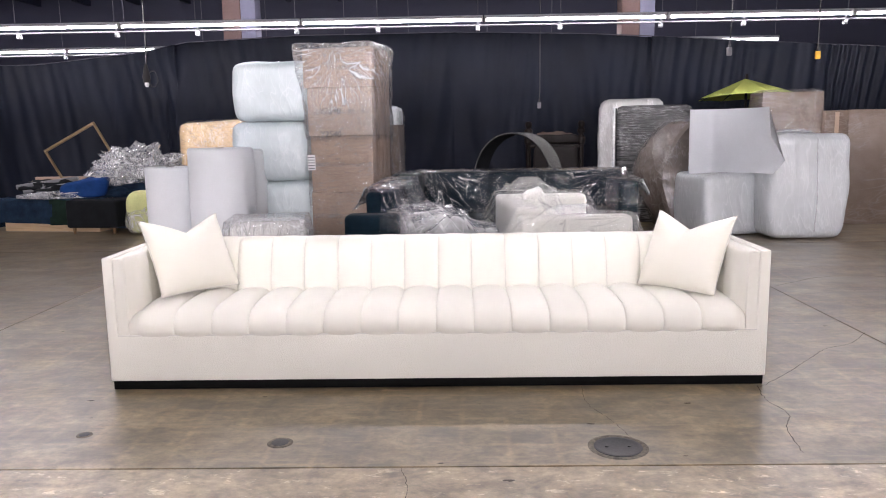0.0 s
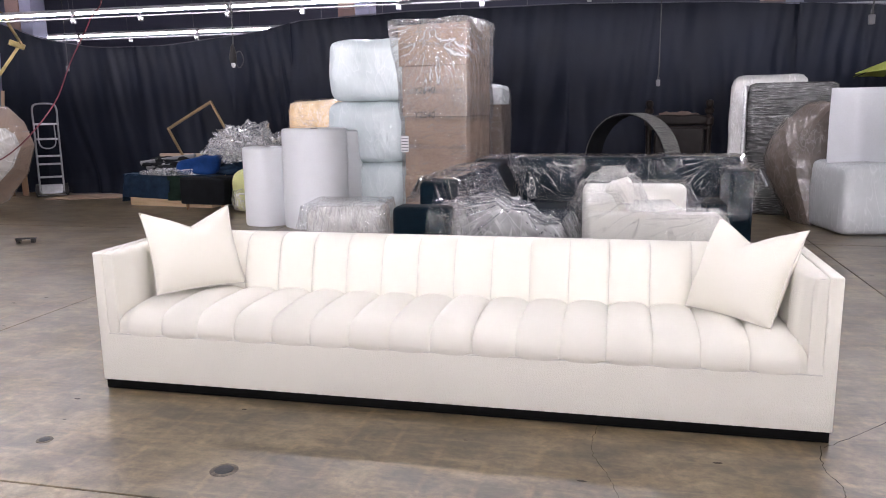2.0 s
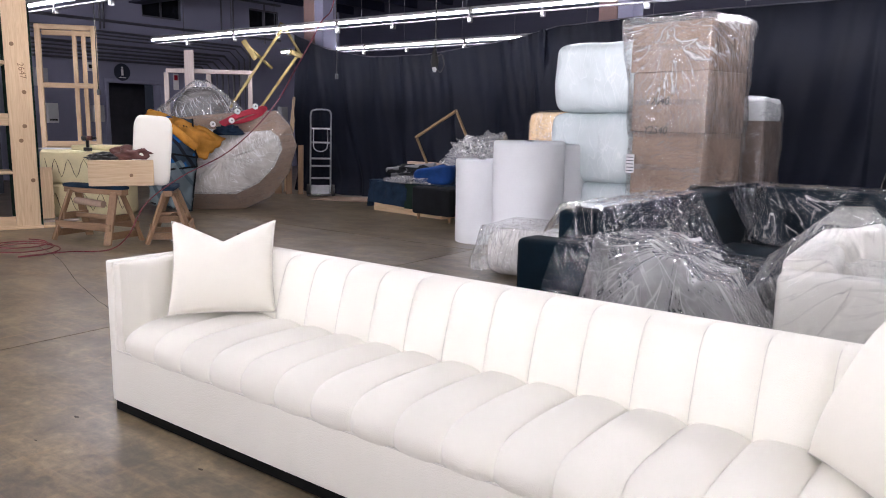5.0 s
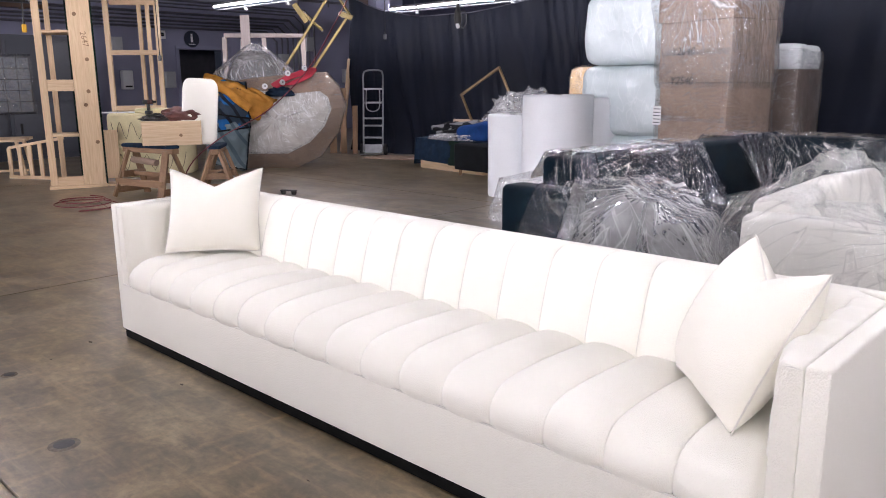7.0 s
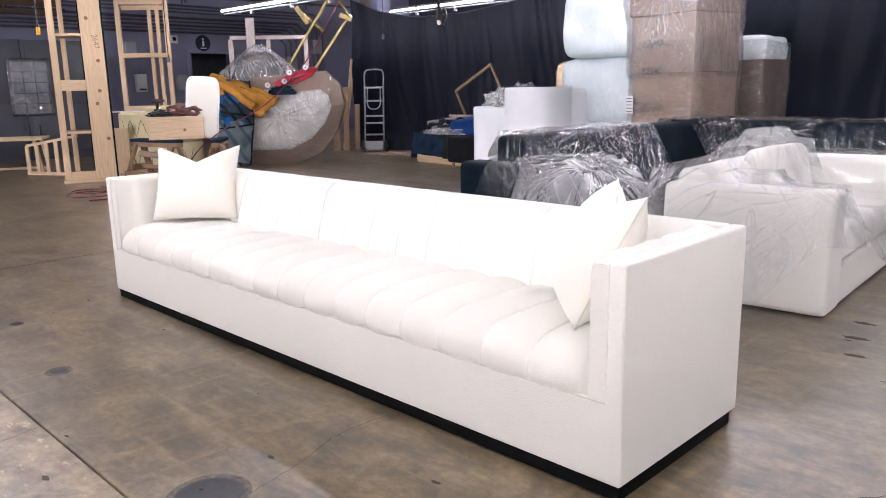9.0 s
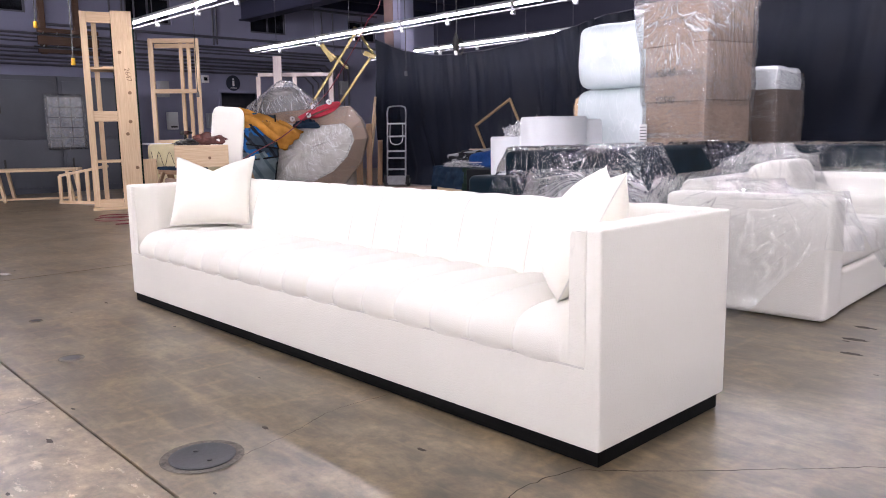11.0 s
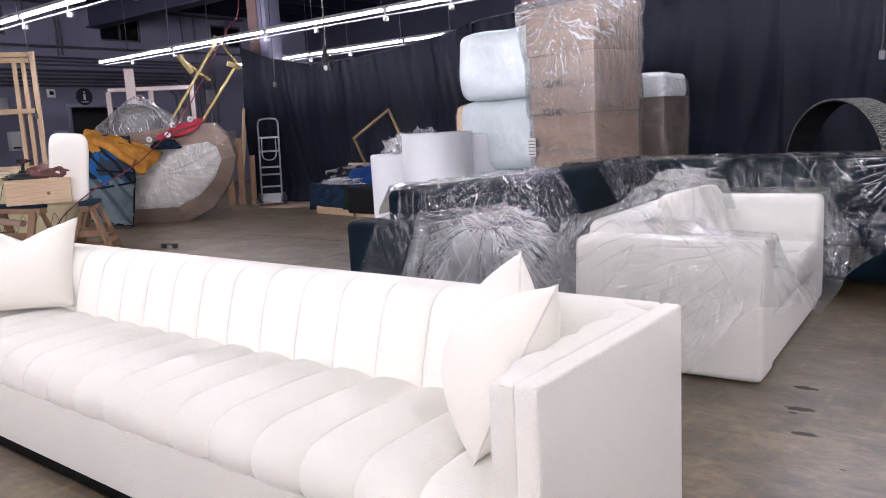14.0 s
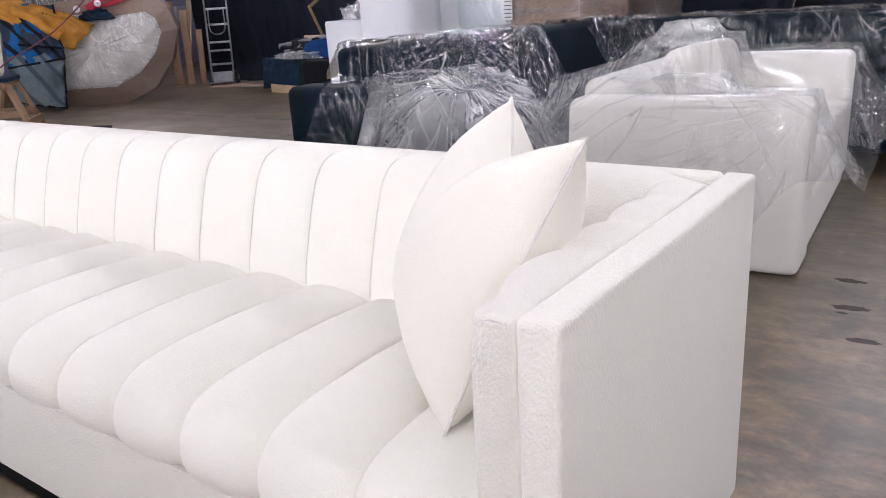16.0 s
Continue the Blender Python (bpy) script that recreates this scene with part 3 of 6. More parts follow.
def cloth(p00, p10, p01, p11, nu=34, nv=26, bulge=0.1, folds=0.03, freq=4.0, seed=0, thick=0.012, ragged=0.0, along=(1, 1)):
    """A limp sheet between four corners: bulges outward and folds; closed, with thickness."""
    p00, p10, p01, p11 = (Vector(p) for p in (p00, p10, p01, p11))
    nor = (p10 - p00).cross(p01 - p00).normalized()
    bm = bmesh.new()
    grid = []
    for j in range(nv + 1):
        row = []
        for i in range(nu + 1):
            u, v = i / nu, j / nv
            if ragged:
                u2 = u + ragged * (noise.noise(Vector((v * 5, seed, 1.0))) if i in (0, nu) else 0) * 0.5
                v2 = v + ragged * (noise.noise(Vector((u * 5, seed, 7.0))) if j in (0, nv) else 0)
            else:
                u2, v2 = u, v
            p = p00.lerp(p10, u2).lerp(p01.lerp(p11, u2), v2)
            q = Vector((u * along[0], v * along[1], seed * 1.3)) * freq
            off = bulge * 4 * u * (1 - u) * (0.4 + 0.6 * 4 * v * (1 - v)) + folds * (noise.noise(q) + 0.7 * (0.4 - abs(noise.noise(q * 2.1))))
            row.append(p + nor * off)
        grid.append(row)
    top = [[bm.verts.new(p) for p in row] for row in grid]
    bot = [[bm.verts.new(p - nor * thick) for p in row] for row in grid]
    for j in range(nv):
        for i in range(nu):
            bm.faces.new((top[j][i], top[j][i + 1], top[j + 1][i + 1], top[j + 1][i]))
            bm.faces.new((bot[j][i], bot[j + 1][i], bot[j + 1][i + 1], bot[j][i + 1]))
    rim = [(0, i) for i in range(nu)] + [(j, nu) for j in range(nv)] + [(nv, nu - i) for i in range(nu)] + [(nv - j, 0) for j in range(nv)]
    for a, b in zip(rim, rim[1:] + rim[:1]):
        bm.faces.new((top[a[0]][a[1]], bot[a[0]][a[1]], bot[b[0]][b[1]], top[b[0]][b[1]]))
    return bm


def drape(blocks, x0, x1, y0, y1, step=0.03, slope=2.4, floor=0.02, hem=0.25, gap=0.018, folds=0.02, freq=5.0, seed=0, smooth=10, stretch=(1, 1), cut=None):
    """A film thrown over blocks (x0, x1, y0, y1, top): a taut skin that hangs from their edges in folds.
    hem: the height at which it ends; cut(x, y): where there is no film."""
    xs, ys = np.arange(x0, x1 + step, step), np.arange(y0, y1 + step, step)
    gx, gy = np.meshgrid(xs, ys)
    hard = np.full(gx.shape, -1.0)
    high = np.full(gx.shape, -1.0)
    for bx0, bx1, by0, by1, bz in blocks:
        dx, dy = np.maximum(np.maximum(bx0 - gx, gx - bx1), 0), np.maximum(np.maximum(by0 - gy, gy - by1), 0)
        dist = np.hypot(dx, dy)
        high = np.maximum(high, bz - slope * dist)
        hard = np.maximum(hard, np.where(dist < step * 1.2, bz, -1.0))
    wide = high.copy()
    for _ in range(smooth):
        padded = np.pad(wide, 1, mode="edge")
        wide = (padded[:-2, 1:-1] + padded[2:, 1:-1] + padded[1:-1, :-2] + padded[1:-1, 2:] + 4 * wide) / 8
        wide = np.maximum(wide, hard)
    height = np.maximum(wide, hard) + gap
    bm = bmesh.new()
    verts = {}
    for j in range(len(ys)):
        for i in range(len(xs)):
            x, y = float(xs[i]), float(ys[j])
            q = Vector((x * stretch[0], y * stretch[1], seed)) * freq
            f1 = noise.noise(q)
            q2 = q * 0.9 + 0.35 * noise.noise_vector(q * 0.4)
            ridge = max(0.0, 1 - 2.6 * abs(noise.noise(q2 + Vector((3, 1, 0))))) ** 1.4
            held = 0.3 if hard[j, i] > 0 else 1.0
            z = float(height[j, i]) + folds * held * (0.3 + 0.6 * f1 + 0.8 * ridge)
            free = max(0.0, float(hard.max()) - float(height[j, i]))
            w = folds * min(1.0, free * 4)
            if z < floor or z < (hem(x, y) if callable(hem) else hem) + 0.1 * noise.noise(Vector((x * 3.3, y * 3.3, seed + 9))) or (cut and cut(x, y)):
                continue
            verts[j, i] = bm.verts.new((x + w * f1, y + w * noise.noise(q * 1.7 + Vector((11, 4, 2))), z))
    for (j, i), v in verts.items():
        quad = [(j, i), (j, i + 1), (j + 1, i + 1), (j + 1, i)]
        if all(k in verts for k in quad):
            bm.faces.new([verts[k] for k in quad])
    bmesh.ops.delete(bm, geom=[v for v in bm.verts if not v.link_faces], context="VERTS")
    # ease the stepped hem into a flowing edge
    for _ in range(10):
        moved = {}
        for v in bm.verts:
            near = [e.other_vert(v).co for e in v.link_edges if e.is_boundary]
            if len(near) == 2:
                moved[v] = v.co * 0.4 + (near[0] + near[1]) * 0.3
        for v, co in moved.items():
            v.co = co
    return bm


def lettering(text, size, m, material, parent, name="marking", shear=0.0):
    """Characters in the built-in font, as a thin mesh."""
    cu = bpy.data.curves.new("lettering", "FONT")
    cu.body, cu.size, cu.extrude, cu.align_x, cu.align_y, cu.shear = text, size, 0.001, "CENTER", "CENTER", shear
    tmp = bpy.data.objects.new("lettering", cu)
    me = bpy.data.meshes.new_from_object(tmp)
    bpy.data.objects.remove(tmp)
    bpy.data.curves.remove(cu)
    me.materials.clear()
    me.materials.append(M[material])
    ob = new(name, me)
    ob.parent = parent
    ob.matrix_basis = m
    return ob


# ---- structure ----
# YF lies far out of view to hold the added lamp rows.
XL, XR, YF, YB, TOP = -16.5, 13.4, -26.0, 20.5, 5.0


def wall(name, x0, x1, y0, y1, z0, z1, label, paint="wall_paint"):
    return single(name, box(x0, x1, y0, y1, z0, z1), paint, Matrix(), label, "wall", kind="structure")


# The wall's dark colour stands in for the unlit depth behind the curtain.
wall("wall_north", XL - 0.3, XR + 0.3, YB, YB + 0.3, 0, TOP, "back wall coloured dark navy for the unlit hall behind", "unlit_navy")
# Unseen closing walls, made white to throw fill light back on the sofas.
wall("wall_east", XR, XR + 0.3, YF, YB, 0, TOP, "unseen white side wall, added to bounce light", "bounce_white")
wall("wall_south", XL - 0.3, XR + 0.3, YF - 0.3, YF, 0, TOP, "unseen white front wall, added to bounce light", "bounce_white")

# West wall with a doorway and two windows cut through it.
DOOR = (12.55, 13.95, 0.0, 2.26)
WINS = [(10.1, 11.28, 3.93, 4.6), (13.55, 14.7, 3.93, 4.55), (6.7, 7.85, 3.93, 4.6), (16.9, 18.0, 3.93, 4.55)]
west = bmesh.new()
cuts_y = sorted({YF, YB, *[v for o in [DOOR] + WINS for v in o[:2]]})
cuts_z = sorted({0.0, TOP, *[v for o in [DOOR] + WINS for v in o[2:]]})
for ya, yb in zip(cuts_y, cuts_y[1:]):
    for za, zb in zip(cuts_z, cuts_z[1:]):
        my, mz = (ya + yb) / 2, (za + zb) / 2
        if not any(o[0] < my < o[1] and o[2] < mz < o[3] for o in [DOOR] + WINS):
            box(XL - 0.3, XL, ya, yb, za, zb, bm=west)
bmesh.ops.remove_doubles(west, verts=west.verts, dist=0.0005)
single("wall_west", west, "wall_paint", Matrix(), "pale lavender-grey painted wall with conduits and dark windows", "wall", kind="structure", smooth=False)


def make_window(i, y0, y1, z0, z1):
    w = thing("window_%d" % i, pose(XL, (y0 + y1) / 2, z0), "dark steel-framed window high in the wall", "window", kind="structure")
    h, half = z1 - z0, (y1 - y0) / 2
    fr = bmesh.new()
    for a, b in ((-half, -half + 0.05), (half - 0.05, half), (-0.025, 0.025)):
        box(-0.12, -0.05, a, b, 0, h, 0.004, 1, fr)
    for a, b in ((0, 0.05), (h - 0.05, h)):
        box(-0.115, -0.055, -half, half, a, b, 0.004, 1, fr)
    part("window_frame", fr, "conduit", w)
    for a, b in ((-half + 0.05, -0.025), (0.025, half - 0.05)):
        part("pane", box(-0.09, -0.08, a, b, 0.05, h - 0.05), "dark_glass", w)


for k, o in enumerate(WINS):
    make_window(k + 1, *o)
door = thing("door_1", pose(XL, 13.25, 0), "open doorway to a dark room, pale wooden casing", "doorway", kind="structure")
for a, b in ((-0.80, -0.70), (0.70, 0.80)):
    part("casing", box(-0.02, 0.03, a, b, 0, 2.26, 0.006), "wall_paint", door)
part("casing_head", box(-0.02, 0.03, -0.80, 0.80, 2.26, 2.36, 0.006), "wall_paint", door)
# Sheet with the darkness of the unlit room put into its colour.
part("dark_room", box(-1.6, -1.5, -1.2, 1.2, 0, 2.6), "dark_opening", door)

# Floor: concrete bays with sawn joints.
floor = thing("floor", Matrix(), "old sealed brown-grey concrete warehouse floor with joints and stains", "floor", kind="structure")
part("joint_bed", box(XL, XR, YF, YB, -0.2, -0.03), "slab_edge", floor)
JX, JY = [XL, -9.5, -3.35, 2.83, 9.0, XR], [YF, -21.3, -15.2, -9.05, -2.9, 3.245, 9.4, 15.5, YB]
for xa, xb in zip(JX, JX[1:]):
    for ya, yb in zip(JY, JY[1:]):
        g = 0.0035
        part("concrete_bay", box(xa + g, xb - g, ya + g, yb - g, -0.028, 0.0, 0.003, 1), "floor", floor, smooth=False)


def crack(pts, width, seed):
    """A hairline crack, filled with dirt."""
    line = smooth_path(pts, 10)
    bm = bmesh.new()
    left, right = [], []
    for i, p in enumerate(line):
        d = (line[min(i + 1, len(line) - 1)] - line[max(i - 1, 0)]).normalized()
        s = Vector((-d.y, d.x, 0))
        j = s * 0.012 * noise.noise(Vector((i * 0.7, seed, 0)))
        w = width * (0.45 + 0.8 * abs(noise.noise(Vector((i * 0.9, seed, 3)))))
        left.append(bm.verts.new((*(p + j + s * w)[:2], 0.0012)))
        right.append(bm.verts.new((*(p + j - s * w)[:2], 0.0012)))
    for i in range(len(line) - 1):
        bm.faces.new((left[i], left[i + 1], right[i + 1], right[i]))
    return part("crack", bm, "crack_dirt", floor, "dark hairline crack")


crack([(1.71, 4.22, 0), (1.93, 4.43, 0), (2.20, 4.72, 0), (2.40, 4.93, 0), (2.62, 5.05, 0), (2.84, 5.3, 0)], 0.0028, 1)
crack([(1.70, 4.24, 0), (1.66, 4.02, 0), (1.69, 3.82, 0), (1.60, 3.62, 0), (1.56, 3.36, 0)], 0.0028, 6)
crack([(0.85, 3.53, 0), (0.80, 3.75, 0), (0.72, 4.0, 0), (0.74, 4.3, 0)], 0.0016, 2)
crack([(-0.20, 3.24, 0), (-0.16, 3.05, 0), (-0.17, 2.8, 0), (-0.12, 2.6, 0)], 0.0018, 3)
crack([(-7.5, 6.4, 0), (-6.2, 6.1, 0), (-4.8, 5.6, 0), (-3.4, 5.2, 0)], 0.004, 4)
crack([(2.9, 6.9, 0), (3.6, 7.3, 0), (4.6, 7.2, 0), (5.6, 7.6, 0)], 0.005, 5)



def spall(x, y, r, seed, material="spall_dirt", label="dark chipped spot"):
    """A shallow ragged chip in the concrete skin."""
    bm = bmesh.new()
    ring = []
    for k in range(18):
        a = 2 * math.pi * k / 18
        rr = r * (0.65 + 0.7 * abs(noise.noise(Vector((math.cos(a) * 1.6, math.sin(a) * 1.6, seed)))))
        ring.append(bm.verts.new((x + 1.7 * rr * math.cos(a), y + 0.7 * rr * math.sin(a), 0.001)))
    bm.faces.new(ring)
    return part("spall", bm, material, floor, label)


for k, (sx, sy, sr) in enumerate(((1.73, 6.67, 0.05), (1.78, 6.39, 0.055), (1.86, 6.12, 0.045), (1.76, 6.33, 0.02), (0.25, 3.11, 0.022))):
    spall(sx, sy, sr * 0.75, 2.3 * k)
rng = random.Random(4)
for k in range(46):
    sx, sy = rng.uniform(-4.2, 3.6), rng.uniform(2.5, 4.15) if k % 2 else rng.uniform(5.2, 8.6)
    spall(sx, sy, rng.uniform(0.006, 0.016), 31 + 1.7 * k)
single("paper_scrap", cloth((-0.05, -0.03, 0.004), (0.05, -0.03, 0.004), (-0.05, 0.03, 0.006), (0.05, 0.035, 0.004), 6, 5, 0.008, 0.006, 4, 3, 0.002), "label_paper", pose(-3.63, 3.91, 0, 0, 0, 25), "small torn white paper scrap on the floor", "paper scrap", angle=100)

manhole = thing("floor_cleanout", pose(0.765, 3.43, 0), "round grey iron cleanout cover set in chipped concrete", "drain cover")
part("collar", lathe([(0.13, 0.0), (0.135, 0.003), (0.118, 0.0045), (0.112, 0.002)], 40), "chipped", manhole)
part("cover", lathe([(0.0, 0.0), (0.105, 0.0), (0.108, 0.005), (0.096, 0.0065), (0.09, 0.0045), (0.0, 0.0045)], 40, cap=False), "iron", manhole)
for dx, dy in ((0.05, 0.0), (-0.05, 0.0)):
    part("bolt", lathe([(0.008, 0.0), (0.008, 0.0085), (0.0, 0.009)], 10), "iron", manhole).location = (dx, dy, 0)
for cx, cy, r in ((-0.78, 3.51, 0.04), (-1.75, 3.62, 0.025)):
    spot = thing("floor_drain", pose(cx, cy, 0), "small round metal plug in the concrete floor", "drain cover")
    part("collar", lathe([(r * 1.5, 0.0), (r * 1.4, 0.003), (r * 1.05, 0.003)], 24), "chipped", spot)
    part("plug", lathe([(r, 0.0), (r, 0.004), (r * 0.5, 0.006), (0, 0.006)], 24), "iron", spot)

# Roof deck, joists, beams and posts.
roof = bmesh.new()
box(XL - 0.3, XR + 0.3, YF - 0.3, YB + 0.3, TOP, TOP + 0.1, bm=roof)
for k in range(24):
    x = XL + 0.6 + k * 1.3
    box(x - 0.04, x + 0.04, YF, YB, TOP - 0.28, TOP - 0.002, bm=roof)
single("ceiling", roof, "roof_paint", Matrix(), "dark unlit roof deck with exposed joists", "ceiling", kind="structure", smooth=False)
for k, by in enumerate((6.2, 13.4, -1.0, -8.2, -15.4, -22.6)):
    bm = box(XL, XR, by - 0.12, by + 0.12, TOP - 0.75, TOP - 0.3, 0.01)
    box(XL, XR, by - 0.2, by + 0.2, TOP - 0.79, TOP - 0.752, 0.004, 1, bm)
    single("roof_beam", bm, "beam_paint", Matrix(), "grey painted steel roof beam", "beam", "roof beams", "structure")
for px, py in ((-10.05, 13.5), (-3.55, 13.5), (3.1, 13.5)):
    post = thing("post", pose(px, py, 0), "square red-brown and grey painted steel building post", "post", "building posts", "structure")
    part("shaft", box(-0.28, 0.02, -0.2, 0.2, 0, TOP - 0.79, 0.012), "post_paint", post)
    part("cladding", box(0.022, 0.27, -0.19, 0.19, 0, TOP - 0.8, 0.012), "wall_paint", post, "grey painted face")

# Conduits on the west wall and drops from the roof.
def conduit(pts, r, steps=0):
    return single("conduit", pipe(pts, r, 8, None, steps), "conduit", Matrix(), "dark painted electrical conduit on the wall", "conduit", "conduits")


for k, (z, r) in enumerate(((2.78, 0.03), (2.86, 0.022), (2.94, 0.03), (3.03, 0.02), (3.12, 0.035), (3.26, 0.022), (3.34, 0.022), (3.42, 0.03))):
    conduit([(XL + 0.06 + 0.012 * k, 2.0, z + 0.01 * k), (XL + 0.06 + 0.012 * k, 15.2 + 0.18 * k, z), (XL + 0.06 + 0.012 * k, 15.5 + 0.18 * k, z - 0.25), (XL + 0.06 + 0.012 * k, 15.5 + 0.18 * k, 0.4)], r)
for k, y in enumerate((9.7, 10.0, 10.3, 12.4, 12.5, 15.9, 16.3, 17.4)):
    conduit([(XL + 0.05, y, 3.44 + 0.02 * k), (XL + 0.05, y, TOP - 0.32)], 0.024)
conduit([(XL + 0.05, 8.0, 3.7), (XL + 0.05, 18.0, 3.72)], 0.035)
conduit([(XL + 0.05, 5.0, 4.75), (XL + 0.05, 18.0, 4.72)], 0.035)


# ---- strip lights ----
def strip_light(length):
    f = thing("strip_light", Matrix(), "long hanging white fluorescent strip light, switched on, of seen and added rows", "strip light", "rows of strip lights")
    prof = [(-0.038, 0.0), (-0.038, 0.008), (-0.026, 0.044), (0.026, 0.044), (0.038, 0.008), (0.038, 0.0)]
    part("housing", loft([[(x, y, z) for y, z in prof] for x in (0.01, length - 0.01)]), "grey_enamel", f, smooth=False)
    tube = loft([[(x, 0.016 * math.cos(2 * math.pi * k / 12) * s, -0.019 + 0.016 * math.sin(2 * math.pi * k / 12) * s) for k in range(12)] for x, s in ((0.04, 0.7), (0.05, 1), (length - 0.05, 1), (length - 0.04, 0.7))])
    part("tube", tube, "tube_glow", f, "glowing fluorescent tube")
    for x in (0.025, length - 0.025):
        part("socket", box(x - 0.014, x + 0.014, -0.025, 0.025, -0.045, 0.0, 0.004, 1), "white_enamel", f)
    for x in (length * 0.42, length * 0.97):
        part("drop_box", box(x - 0.030, x + 0.030, 0.050, 0.108, -0.150, -0.090, 0.008), "grey_enamel", f, "small white outlet box")
        part("strap", box(x - 0.01, x + 0.01, 0.056, 0.061, -0.07, 0.010), "rail_grey", f)
        part("hanger", pipe([(x, 0.0, 0.04), (x, 0.0, TOP + 0.003 - ROW_Z)], 0.006, 6), "conduit", f)
    part("wireway", box(0, length, 0.062, 0.098, -0.088, -0.066, 0.004, 1), "wireway_grey", f, "grey steel wireway")
    return f


SEG = 2.54
first = None
for row_y, row_x0, row_x1 in ROWS_Y:
    count = int((row_x1 - row_x0) / SEG)
    for k in range(count):
        at = pose(row_x0 + k * SEG, row_y, ROW_Z)
        if first is None:
            first = strip_light(SEG)
            first.matrix_basis = at
        else:
            copy_thing(first, at)


# ---- curtain ----
def curtain_top(x):
    pts = [(-10.3, 3.10), (-9.9, 2.95), (-9.4, 2.78), (-8.3, 2.58), (-6.9, 2.58), (-5.1, 2.76), (-4.4, 2.90), (-2.5, 2.98), (0, 2.99), (2.2, 2.93), (3.4, 2.86), (5.5, 2.73), (7.1, 2.64), (12, 2.6)]
    return float(np.interp(x, [p[0] for p in pts], [p[1] for p in pts]))


def curtain_bm(x0, x1, seed):
    bm = bmesh.new()
    nu, nv = int((x1 - x0) / 0.024), 26
    front, rear = [], []
    for j in range(nv + 1):
        v = j / nv
        ra, rb = [], []
        for i in range(nu + 1):
            x = x0 + (x1 - x0) * i / nu
            top = curtain_top(x)
            z = 0.012 + (top - 0.012) * v
            lean = x + 0.5 * (v - 0.5) * noise.noise(Vector((x * 0.35, 0, seed)))
            tight = 0.45 + 0.55 * abs(noise.noise(Vector((x * 0.6, seed, 2.0))))
            if x < -3.0:
                tight = 1.3 * tight + 0.35
            if x > 3.2:
                tight = 1.9 * tight + 0.6
            fan = x - 0.55 * (1 - v) * (1 if x < -2 else -0.6)
            gather = noise.noise(Vector((fan * 0.9, 0, seed)))
            pleat = math.sin(fan * 30 + 9.0 * gather) * 0.013 * tight * (0.35 + 0.8 * v) * (0.3 + 1.4 * max(0.0, noise.noise(Vector((fan * 0.55, v * 0.8, seed + 20))) + 0.25))
            pleat += (0.02 if x < 3.2 else 0.008) * math.sin(lean * 9 + 5.0 * noise.noise(Vector((x * 0.8, v * 0.5, seed)))) * (0.3 + 0.7 * v)
            slant = lean + 0.55 * (1 - v) * (1 if noise.noise(Vector((x * 0.21, 9, seed))) > 0 else -1)
            swag = 0.26 * noise.noise(Vector((slant * 0.8, v * 1.2, seed + 4))) + 0.13 * noise.noise(Vector((slant * 2.4, v * 1.1, seed + 8))) + 0.05 * noise.noise(Vector((slant * 6.0, v * 1.4, seed + 12)))
            foot = -0.18 * max(0, 0.12 - v) / 0.12 * (0.6 + noise.noise(Vector((x * 1.5, 3, seed))))
            y = 13.02 + 0.0 * x - pleat + swag * (1 - 0.75 * v) + foot
            ra.append(bm.verts.new((x, y, z)))
            rb.append(bm.verts.new((x, y + 0.006, z)))
        front.append(ra)
        rear.append(rb)
    for j in range(nv):
        for i in range(nu):
            bm.faces.new((front[j][i], front[j][i + 1], front[j + 1][i + 1], front[j + 1][i]))
            bm.faces.new((rear[j][i], rear[j + 1][i], rear[j + 1][i + 1], rear[j][i + 1]))
    for i in range(nu):
        bm.faces.new((front[nv][i], front[nv][i + 1], rear[nv][i + 1], rear[nv][i]))
        bm.faces.new((front[0][i], rear[0][i], rear[0][i + 1], front[0][i + 1]))
    for j in range(nv):
        bm.faces.new((front[j][0], front[j + 1][0], rear[j + 1][0], rear[j][0]))
        bm.faces.new((front[j][nu], rear[j][nu], rear[j + 1][nu], front[j + 1][nu]))
    return bm


for k, (xa, xb) in enumerate(((-10.3, -4.55), (-4.6, 3.3), (3.25, 11.5))):
    drop = single("curtain", curtain_bm(xa, xb, 3 + k), "curtain_cloth", Matrix(), "black cloth partition curtain hung from a wire", "curtain", "partition curtains", angle=80)
    drop.location.y = 0.05 if k == 1 else 0.0
wire = pipe([(x, 13.04, curtain_top(x) + 0.006) for x in np.linspace(-10.35, 11.6, 60)], 0.008, 6)
single("curtain_wire", wire, "conduit", Matrix(), "thin steel wire that carries the curtains", "wire")


